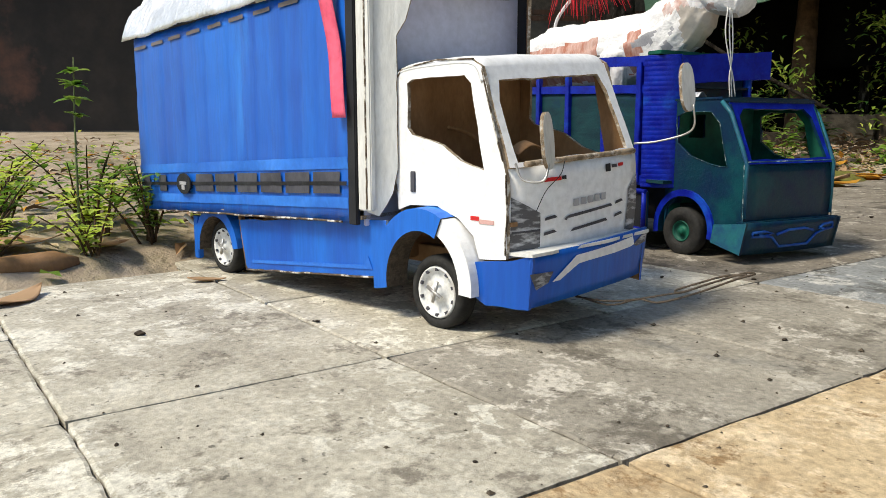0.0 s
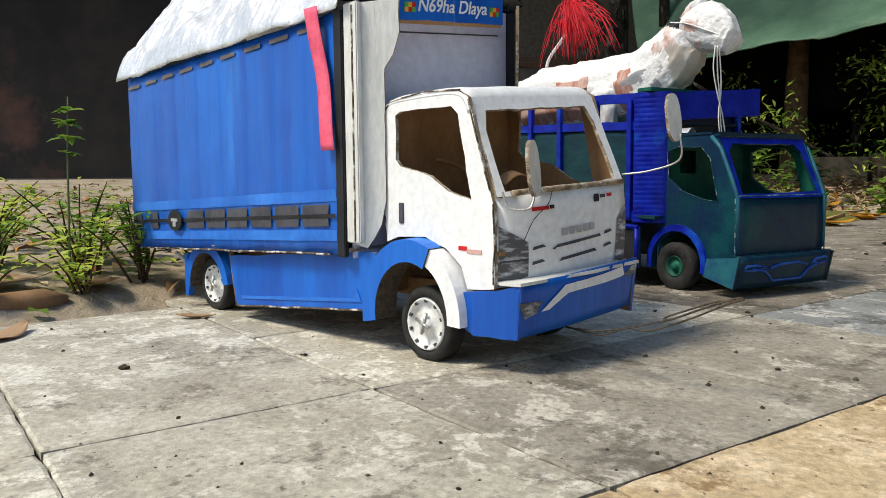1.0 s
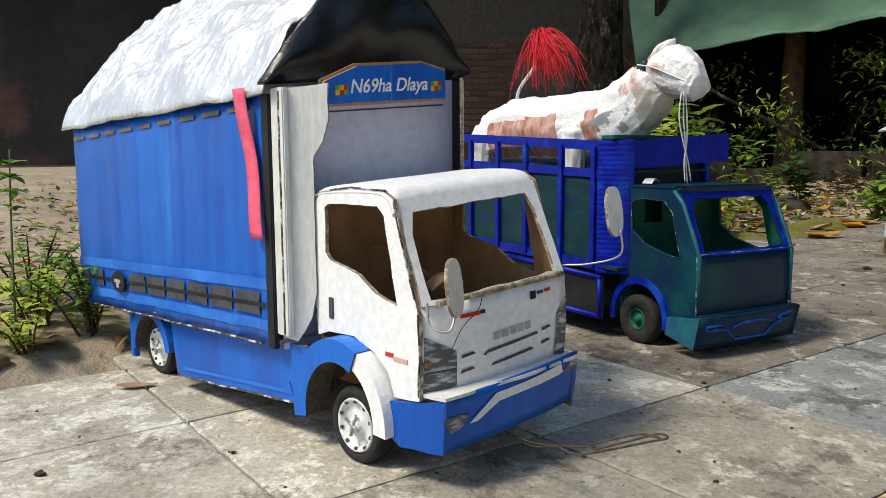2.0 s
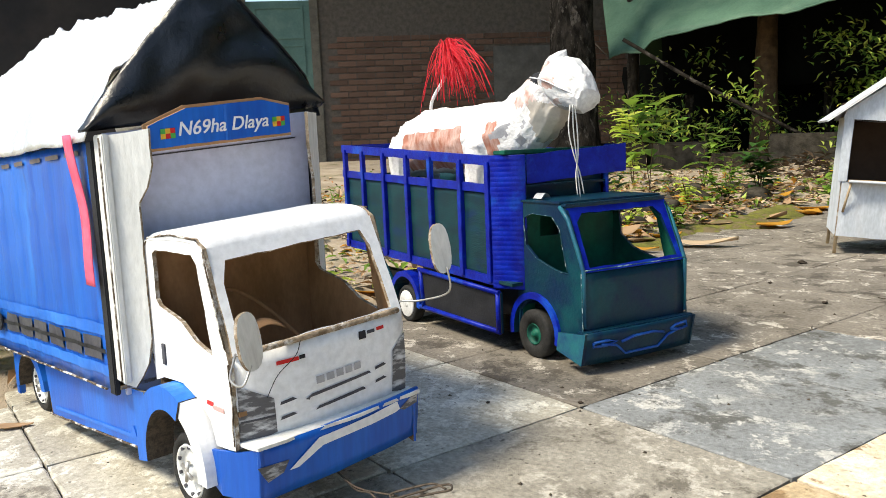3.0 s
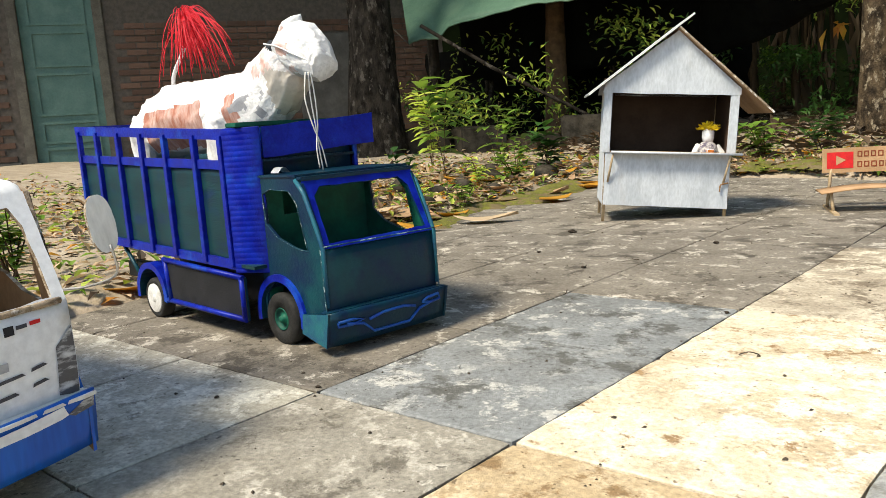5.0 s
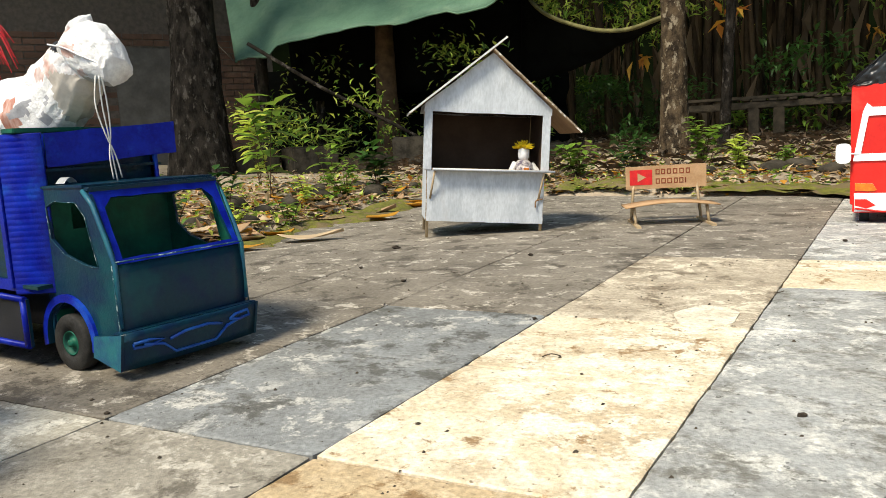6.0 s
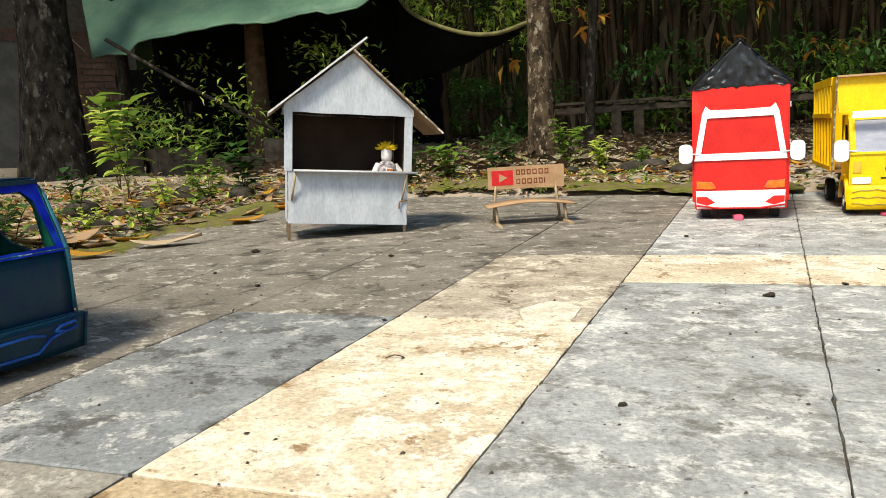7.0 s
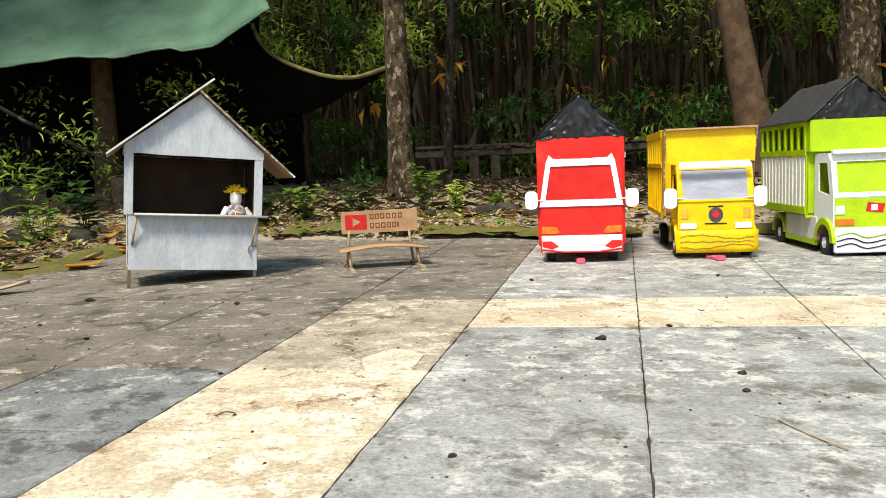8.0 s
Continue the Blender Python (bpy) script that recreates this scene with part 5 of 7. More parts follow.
def build_red():
    T = thing("red_truck", heading(2.346, 1.413, -144), "handmade cardboard truck painted red with white trim and black cover", "toy truck", "toy trucks in the yard")
    part("body", box(-0.124, 0.124, -0.5, 0.03, 0.05, 0.36, 0.002), RED, T, "red painted card body")
    part("cab_front", join(box(-0.118, 0.118, 0.03, 0.042, 0.03, 0.31, 0.003)), RED, T)
    gable_cover(T, 0.137, -0.51, 0.04, 0.36, 0.487, BLACK_TARP, BLACK_TARP)
    Y = 0.0425
    frame_out = [(-0.118, 0.165), (0.118, 0.165), (0.097, 0.292), (0.088, 0.313), (0.076, 0.302), (0, 0.3), (-0.076, 0.302), (-0.088, 0.313), (-0.097, 0.292)]
    frame_in = [(-0.1, 0.184), (0.1, 0.184), (0.084, 0.28), (-0.084, 0.28)]
    part("windscreen_frame", plate(frame_out, [frame_in], on_y(Y + 0.004), 0.004), [WHITE, CARD, RIM], T, "white card windscreen frame with horned corners")
    part("bumper", plate([(-0.112, 0.034), (0.112, 0.034), (0.114, 0.082), (-0.114, 0.082)], [], on_y(Y + 0.006), 0.006), [WHITE, CARD, RIM], T, "white card bumper")
    for s in (1, -1):
        part("fog_lamp", plate([(s * 0.112, 0.066), (s * 0.085, 0.066), (s * 0.064, 0.05), (s * 0.085, 0.042), (s * 0.112, 0.05)], [], on_y(Y + 0.007), 0.001), RED, T, "red almond-shaped lamp")
        part("headlight", plate([(s * 0.112, 0.088), (s * 0.07, 0.086), (s * 0.062, 0.09), (s * 0.072, 0.106), (s * 0.112, 0.108)], [], on_y(Y + 0.002), 0.002), [ORANGE, CARD, WHITE], T, "orange headlight with white rim")
    part("lip", tube([(0.112, Y + 0.008, 0.042), (0.05, Y + 0.009, 0.034), (-0.05, Y + 0.009, 0.034), (-0.112, Y + 0.008, 0.042)], 0.0025, 5), RED, T)
    mirror_pair(T, (0.14, -0.142), Y + 0.012, 0.16, 0.212, 0.036)
    for y in (-0.02, -0.38):
        wheel(T, 0.09, y, 0.032, 0.024, RIM_WHITE, 1, 0)
        wheel(T, -0.09, y, 0.032, 0.024, RIM_WHITE, -1, 0)
    for z in (0.1, 0.2, 0.3):
        part("hinge", box(-0.128, -0.124, 0.0, 0.012, z, z + 0.014), WHITE, T)
    part("chassis", box(-0.06, 0.06, -0.45, 0.0, 0.035, 0.05), BLACK, T)


def cab(T, paint, w, y0, y1, h, sill, trim, lining=None):
    """A small card cab with open side windows."""
    lining = lining or CARD
    out = [(y0, 0.06), (y0, h), (y1 - 0.045, h), (y1 - 0.02, h - 0.02), (y1, sill), (y1, 0.06), (y1 - 0.03, 0.06), (y1 - 0.04, 0.09), (y1 - 0.08, 0.1), (y0 + 0.02, 0.08)]
    hole = [(y0 + 0.03, sill + 0.01), (y0 + 0.03, h - 0.025), (y1 - 0.045, h - 0.025), (y1 - 0.025, sill)]
    for x in (w, -w):
        part("cab_side", plate(out, [hole], on_x(x), 0.004), [paint, CARD, trim], T)
    part("cab_front", box(-w + 0.002, w - 0.002, y1 - 0.005, y1, 0.06, sill + 0.004, 0.001), paint, T)
    part("cab_roof", box(-w, w, y0, y1 - 0.04, h - 0.003, h + 0.002, 0.001), paint, T)
    part("cab_back", box(-w + 0.004, w - 0.004, y0, y0 + 0.004, 0.06, h - 0.004), lining, T)


def build_yellow():
    T = thing("yellow_truck", heading(2.598, 1.132, -143), "handmade cardboard tipper truck painted bright yellow", "toy truck", "toy trucks in the yard")
    Y = 0.03
    cab(T, YELLOW, 0.104, -0.11, Y, 0.268, 0.168, YELLOW)
    part("windscreen", plate([(-0.088, 0.17), (0.09, 0.17), (0.092, 0.256), (-0.086, 0.256)], [], lambda u, v, d: (u, Y - 0.25 * (v - 0.168) - d + 0.002, v), 0.002), GLASS_PRINT, T, "grey printed windscreen")
    part("windscreen_frame", plate([(-0.103, 0.165), (0.103, 0.165), (0.103, 0.27), (-0.103, 0.27)], [[(-0.087, 0.171), (0.089, 0.171), (0.091, 0.255), (-0.085, 0.255)]], lambda u, v, d: (u, Y - 0.25 * (v - 0.168) - d + 0.004, v), 0.004), [YELLOW, CARD, WHITE], T)
    part("sun_visor", plate([(-0.096, 0.26), (0.102, 0.26), (0.1, 0.278), (-0.09, 0.278)], [], lambda u, v, d: (u, Y + 0.014 - 0.3 * (v - 0.26) - d, v), 0.003), WHITE, T, "white card sun visor")
    part("bumper", thicken(sheet(10, 4, lambda u, v: Vector((0.112 - 0.224 * u, Y + 0.014 + 0.006 * math.sin(u * 3.14), 0.02 + 0.064 * v))), 0.006), YELLOW, T, "yellow card bumper with drawn lines")
    for k, z in enumerate((0.036, 0.05, 0.064)):
        part("drawn_line", tube([(0.1 - 0.02 * t, Y + 0.0145 + 0.006 * math.sin((0.112 - 0.1 + 0.02 * t) / 0.224 * 3.14) + 0.0012, z + 0.006 * math.sin(t * 0.62) * (k - 1) + 0.003 * (t % 2)) for t in range(11)], 0.0008, 4), mat_brown, T)
    for s in (1, -1):
        part("headlight", box(s * 0.075 - 0.022, s * 0.075 + 0.022, Y, Y + 0.004, 0.086, 0.104, 0.0015), WHITE, T, "white printed headlight")
        part("fog_patch", box(s * 0.085 - 0.01, s * 0.085 + 0.01, Y, Y + 0.002, 0.115, 0.145, 0.0005), mat_gold, T)
    part("emblem", plate([(0.02 * math.cos(a * math.pi / 8), 0.126 + 0.022 * math.sin(a * math.pi / 8)) for a in range(16)], [], on_y(Y + 0.0012), 0.001), GREY, T, "round dark emblem with red centre")
    part("emblem_core", plate([(0.01 * math.cos(a * math.pi / 6), 0.128 + 0.011 * math.sin(a * math.pi / 6)) for a in range(12)], [], on_y(Y + 0.0022), 0.001), RED_INK, T)
    for z, w in ((0.15, 0.02), (0.101, 0.03)):
        part("emblem_bar", box(-w, w, Y + 0.0004, Y + 0.0014, z - 0.002, z + 0.002), BLACK, T)
    mirror_pair(T, (0.125, -0.118), Y + 0.012, 0.148, 0.205, 0.036)
    # tipper bed
    B = -0.12
    part("front_board", plate([(-0.122, 0.275), (0.122, 0.275), (0.128, 0.372), (-0.128, 0.372)], [], lambda u, v, d: (u, -0.045 - 0.08 * (v - 0.275) - d, v), 0.005), [YELLOW, CARD, RIM], T, "yellow slanting board over the cab")
    for s in (1, -1):
        part("front_cheek", plate([(B, 0.1), (-0.075, 0.275), (-0.04, 0.372), (B - 0.01, 0.375)], [], on_x(0.13 * s), 0.005), [YELLOW, CARD, RIM], T)
        for z0, z1 in ((0.352, 0.376), (0.262, 0.276), (0.112, 0.126)):
            part("rail", box(min(0.124 * s, 0.132 * s), max(0.124 * s, 0.132 * s), -0.56, B, z0, z1, 0.001), YELLOW, T)
        for k in range(7):
            y = -0.555 + k * 0.068
            part("stake", box(min(0.124 * s, 0.13 * s), max(0.124 * s, 0.13 * s), y, y + 0.012, 0.11, 0.376, 0.001), YELLOW, T)
        part("side_board", box(min(0.12 * s, 0.124 * s), max(0.12 * s, 0.124 * s), -0.556, B, 0.115, 0.268), YELLOW, T)
    part("tail_board", box(-0.126, 0.126, -0.562, -0.556, 0.11, 0.376, 0.001), YELLOW, T)
    part("bed_floor", box(-0.12, 0.12, -0.556, B, 0.108, 0.114), CARD, T)
    part("rim_cap", box(-0.128, 0.128, -0.06, -0.034, 0.37, 0.376, 0.001), CARD_PALE, T)
    for s in (1, -1):
        part("mudguard", arch(min(0.085 * s, 0.112 * s), max(0.085 * s, 0.112 * s), -0.035, 0.045, 0.05, 0.064, -5, 185, 12), [YELLOW, CARD], T)
        wheel(T, 0.095 * s, -0.035, 0.036, 0.024, RIM_WHITE, s, 0)
        wheel(T, 0.095 * s, -0.4, 0.036, 0.024, RIM_WHITE, s, 0)
    part("chassis", box(-0.06, 0.06, -0.5, 0.0, 0.06, 0.1), BLACK, T)


def build_lime():
    T = thing("lime_truck", heading(2.812, 0.78, -139), "handmade cardboard stake truck painted lime green and white", "toy truck", "toy trucks in the yard")
    cab(T, WHITE, 0.104, -0.135, 0.0, 0.285, 0.17, WHITE, LIME)
    part("windscreen_frame", plate([(-0.103, 0.165), (0.103, 0.165), (0.103, 0.287), (-0.103, 0.287)], [[(-0.09, 0.178), (0.09, 0.178), (0.086, 0.262), (-0.086, 0.262)]], lambda u, v, d: (u, 0.002 - 0.3 * (v - 0.165) - d, v), 0.004), [WHITE, CARD, RIM], T, "white card windscreen frame")
    part("windscreen", plate([(-0.092, 0.176), (0.092, 0.176), (0.088, 0.264), (-0.088, 0.264)], [], lambda u, v, d: (u, -0.004 - 0.3 * (v - 0.165) - d, v), 0.002), LIME, T, "lime painted windscreen")
    part("front_panel", box(-0.1, 0.1, 0.0, 0.004, 0.07, 0.162, 0.001), LIME, T)
    part("sun_visor", box(-0.1, 0.1, -0.03, -0.012, 0.283, 0.296, 0.002), WHITE, T)
    part("bumper", box(-0.108, 0.104, 0.002, 0.016, 0.012, 0.082, 0.003), WHITE, T, "white bumper with black drawn curves")
    for z in (0.03, 0.045, 0.06):
        part("drawn_curve", tube(curve([(0.1, 0.017, z), (0.06, 0.0172, z + 0.008), (0.02, 0.0172, z - 0.006), (-0.04, 0.0172, z + 0.004), (-0.1, 0.017, z)], 4), 0.0018, 5), BLACK if z < 0.05 else LIME, T)
    part("headlight", box(0.05, 0.1, 0.004, 0.008, 0.088, 0.105, 0.001), ORANGE, T, "orange headlight")
    part("headlight", box(-0.1, -0.05, 0.004, 0.008, 0.088, 0.105, 0.001), ORANGE, T, "orange headlight")
    part("badge", plate([(0.02, 0.125), (-0.025, 0.12), (-0.03, 0.145), (0.015, 0.15)], [], on_y(0.005), 0.001), RED_INK, T, "red badge")
    part("badge_bar", box(-0.01, 0.006, 0.005, 0.0058, 0.127, 0.143), WHITE, T)
    part("lamp_patch", box(0.075, 0.1, 0.004, 0.007, 0.118, 0.142, 0.001), WHITE, T)
    # bed
    F = -0.145
    part("front_board", box(-0.125, 0.125, F - 0.005, F, 0.1, 0.385, 0.001), LIME, T, "lime front board")
    part("front_box", box(-0.124, 0.124, F, F + 0.03, 0.292, 0.384, 0.002), LIME, T)
    for s in (1, -1):
        a, b = sorted((0.121 * s, 0.128 * s))
        for z0, z1 in ((0.368, 0.386), (0.282, 0.3), (0.11, 0.132)):
            part("rail", box(a, b, -0.56, F, z0, z1, 0.001), LIME, T, "lime rail")
        for k in range(8):
            y = -0.55 + k * 0.056
            part("stake", box(a, b, y, y + 0.012, 0.29, 0.375, 0.001), LIME, T)
        c, d = sorted((0.118 * s, 0.122 * s))
        part("side_board", box(c, d, -0.558, F, 0.12, 0.29), LIME, T)
        for k in range(13):
            y = -0.552 + k * 0.031
            part("plank", box(min(0.121 * s, 0.1255 * s), max(0.121 * s, 0.1255 * s), y, y + 0.02, 0.132, 0.282, 0.0008), WHITE, T)
        part("skirt", box(min(0.1 * s, 0.108 * s), max(0.1 * s, 0.108 * s), -0.36, -0.11, 0.035, 0.105, 0.002), WHITE_OLD, T)
        part("skirt_edge", box(min(0.1 * s, 0.11 * s), max(0.1 * s, 0.11 * s), -0.36, -0.11, 0.022, 0.04, 0.002), LIME, T)
        part("mudguard", arch(min(0.085 * s, 0.112 * s), max(0.085 * s, 0.112 * s), -0.05, 0.04, 0.048, 0.066, 0, 182, 12), [LIME, CARD], T)
        part("rear_mudguard", arch(min(0.085 * s, 0.112 * s), max(0.085 * s, 0.112 * s), -0.42, 0.04, 0.046, 0.06, 0, 182, 12), [LIME, CARD], T)
        wheel(T, 0.096 * s, -0.05, 0.036, 0.024, RIM_WHITE, s, 0)
        wheel(T, 0.096 * s, -0.42, 0.036, 0.024, RIM_WHITE, s, 0)
    part("tail_board", box(-0.124, 0.124, -0.562, -0.556, 0.11, 0.385, 0.001), LIME, T)
    part("bed_floor", box(-0.12, 0.12, -0.556, F, 0.108, 0.114), CARD, T)
    part("chassis", box(-0.06, 0.06, -0.5, -0.02, 0.05, 0.105), BLACK, T)
    gable_cover(T, 0.135, -0.57, F + 0.035, 0.382, 0.505, ASH, BLACK_TARP)


build_red()
build_yellow()
build_lime()


def build_pull_cord(x, y, turn):
    bm = tube(curve([(0, 0, 0.006), (0.02, 0.004, 0.008), (0.045, -0.003, 0.005), (0.06, 0.004, 0.006)], 4), 0.006, 7)
    bm = box(-0.012, 0.006, -0.012, 0.012, 0.0, 0.016, 0.003, 0, bm)
    solid("pull_ribbon", bm, PINK, "scrap of pink ribbon on the concrete", "ribbon", pose(x, y, 0.001, 0, 0, turn), "pink ribbons")


build_pull_cord(2.30, 1.385, 45)
build_pull_cord(2.53, 1.08, 60)


# ---- trees, grove, house and shelter ----
BARK = mat("pale_mottled_bark", (0.12, 0.085, 0.052), (0.03, 0.022, 0.015), 0.95, 22, 5, 1.0, c=(0.30, 0.25, 0.18), cscale=26, cmix=(0.55, 0.62), bumpdist=0.02, stretch=(1, 1, 0.6), spec=0.1)
BARK_DARK = mat("dark_bark", (0.05, 0.042, 0.034), (0.014, 0.012, 0.01), 0.95, 18, 6, 1.0, c=(0.12, 0.105, 0.09), cscale=22, cmix=(0.56, 0.64), bumpdist=0.02, stretch=(1, 1, 0.5), spec=0.03)
BARK_WARM = mat("warm_brown_bark", (0.12, 0.072, 0.04), (0.06, 0.036, 0.02), 0.95, 12, 6, 0.7, bumpdist=0.008)
TIMBER = mat("grey_old_timber", (0.062, 0.05, 0.037), (0.028, 0.024, 0.018), 0.9, 14, 8, 0.6, stretch=(1, 1, 1), spec=0.03)
DRY_STEM = mat("dry_plant_stem", (0.075, 0.052, 0.032), (0.03, 0.022, 0.014), 0.95, 10, 8, 0.5, stretch=(1, 1, 0.3), spec=0.03)
LEAF_DEEP = leafy("deep_green_leaf", (0.022, 0.075, 0.012), (0.05, 0.13, 0.02), 0.45, 0.3)
LEAF_MID = leafy("fresh_green_leaf", (0.10, 0.22, 0.025), (0.24, 0.36, 0.05), 0.45, 0.4)
LEAF_PALE = leafy("yellow_green_leaf", (0.42, 0.56, 0.08), (0.62, 0.68, 0.14), 0.5, 0.45)
LEAF_HUSK = leafy("pale_tan_leaf", (0.50, 0.36, 0.22), (0.68, 0.54, 0.36), 0.7, 0.2)
LEAF_DRY = leafy("dry_brown_leaf", (0.34, 0.20, 0.10), (0.60, 0.42, 0.26), 0.7, 0.2)
LEAF_GOLD = leafy("golden_leaf", (0.60, 0.33, 0.03), (0.48, 0.16, 0.03), 0.6, 0.3)
# dark leaves: shade on the grove floor, and part of the bank's litter
LEAF_DARK = leafy("dark_brown_leaf", (0.035, 0.024, 0.014), (0.11, 0.07, 0.04), 0.9, 0.05)
MOSS = mat("moss", (0.17, 0.165, 0.03), (0.10, 0.10, 0.022), 0.95, 30, 6, 0.9, c=(0.16, 0.12, 0.06), cscale=14, cmix=(0.5, 0.56), bumpdist=0.006)
STONE = mat("grey_stone", (0.075, 0.064, 0.05), (0.035, 0.031, 0.024), 0.9, 14, 6, 0.8, bumpdist=0.006, spec=0.03)
CANVAS = mat("green_tarpaulin", (0.10, 0.19, 0.125), (0.065, 0.135, 0.09), 0.6, 3, 20, 0.3, c=(0.13, 0.21, 0.14), cscale=1.6, bumpdist=0.01)
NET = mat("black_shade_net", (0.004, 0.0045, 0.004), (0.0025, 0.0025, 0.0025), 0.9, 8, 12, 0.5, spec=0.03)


def leaf_into(bm, p, d, n, length, width, slot=0, curl=0.2, fold=0.15):
    """One leaf blade: six faces, bent and folded."""
    d = d.normalized()
    s = d.cross(n)
    s = s.normalized() if s.length > 1e-4 else d.orthogonal().normalized()
    up = s.cross(d)
    mids, lefts, rights = [], [], []
    for t, w in ((0.0, 0.06), (0.35, 1.0), (0.7, 0.75), (1.0, 0.02)):
        c = p + d * length * t - up * curl * length * t * t
        mids.append(bm.verts.new(c))
        lefts.append(bm.verts.new(c + s * width * w * 0.5 + up * fold * width * w))
        rights.append(bm.verts.new(c - s * width * w * 0.5 + up * fold * width * w))
    for k in range(3):
        for q in ((lefts[k], mids[k], mids[k + 1], lefts[k + 1]), (mids[k], rights[k], rights[k + 1], mids[k + 1])):
            f = bm.faces.new(q)
            f.material_index, f.smooth = slot, True


def quick_leaves(rows, name, mats, label, category, kind="stuff"):
    """Many small leaves as one object: rows of (place, direction, length, width, slot)."""
    vs, fs, ms = [], [], []
    for p, d, ln, w, slot in rows:
        d = d.normalized()
        s = d.cross(Vector((0.13, 0.21, 1.0)))
        s = (s.normalized() if s.length > 1e-3 else Vector((1, 0, 0))) * (w / 2)
        up = s.cross(d).normalized() * (ln * 0.12)
        k = len(vs)
        vs += [p, p + d * ln * 0.45 + s + up, p + d * ln - up, p + d * ln * 0.45 - s + up, p + d * ln * 0.5]
        fs += [(k, k + 1, k + 4), (k + 1, k + 2, k + 4), (k + 2, k + 3, k + 4), (k + 3, k, k + 4)]
        ms += [slot] * 4
    me = bpy.data.meshes.new(name)
    me.from_pydata(vs, [], fs)
    for m in mats:
        me.materials.append(m)
    me.polygons.foreach_set("material_index", ms)
    ob = new(name, me)
    return tagged(ob, label, category, kind=kind)


def rand_dir(rnd, up=0.3):
    return Vector((rnd.uniform(-1, 1), rnd.uniform(-1, 1), rnd.uniform(-0.6, 1) + up)).normalized()


def build_tree(name, x, y, r, h, bark, label, lean=(0, 0), seed=1, crown=True, limbs=4):
    rnd = random.Random(seed)
    T = thing(name, pose(x, y, rise(x, y) - 0.05), label, "tree", "trees round the yard")
    axis = [Vector((lean[0] * t + 0.02 * math.sin(t * 3 + seed) * h * 0.2, lean[1] * t, h * t)) for t in [k / 12 for k in range(13)]]
    bm = bmesh.new()
    n, rows = 16, []
    pts = curve(axis, 5)
    for i, p in enumerate(pts):
        t = i / (len(pts) - 1)
        rr = r * (1 - 0.5 * t) * (1 + 0.45 * math.exp(-t * h / (r * 3)))
        rows.append([bm.verts.new((p.x + rr * math.cos(a) * (1 + 0.14 * noise.noise(Vector((math.cos(a) * 2, math.sin(a) * 2, p.z / r * 0.5 + seed)))), p.y + rr * math.sin(a) * (1 + 0.14 * noise.noise(Vector((math.sin(a) * 2, seed, p.z / r * 0.5)))), p.z)) for a in [2 * math.pi * k / n for k in range(n)]])
    for a, b in zip(rows, rows[1:]):
        for k in range(n):
            bm.faces.new((a[k], a[(k + 1) % n], b[(k + 1) % n], b[k])).smooth = True
    part("trunk", bm, bark, T)
    tips = []
    for k in range(limbs):
        t = 0.5 + 0.45 * k / max(1, limbs)
        p = axis[int(t * 12)]
        a = rnd.uniform(0, 6.28)
        e = p + Vector((math.cos(a), math.sin(a), 0.7)) * h * 0.22
        tips.append(e)
        part("limb", tube(curve([p, p.lerp(e, 0.5) + Vector((0, 0, 0.04 * h)), e], 4), r * 0.35, 7, taper=r * 0.1), bark, T)
    if crown:
        bm = bmesh.new()
        for e in tips + [axis[-1]]:
            for k in range(70):
                d = rand_dir(rnd)
                leaf_into(bm, e + d * rnd.uniform(0.1, 1) * h * 0.16, rand_dir(rnd, 0), Vector((0, 0, 1)), rnd.uniform(0.1, 0.2), rnd.uniform(0.05, 0.09))
        part("crown", bm, LEAF_DEEP, T)
    return T


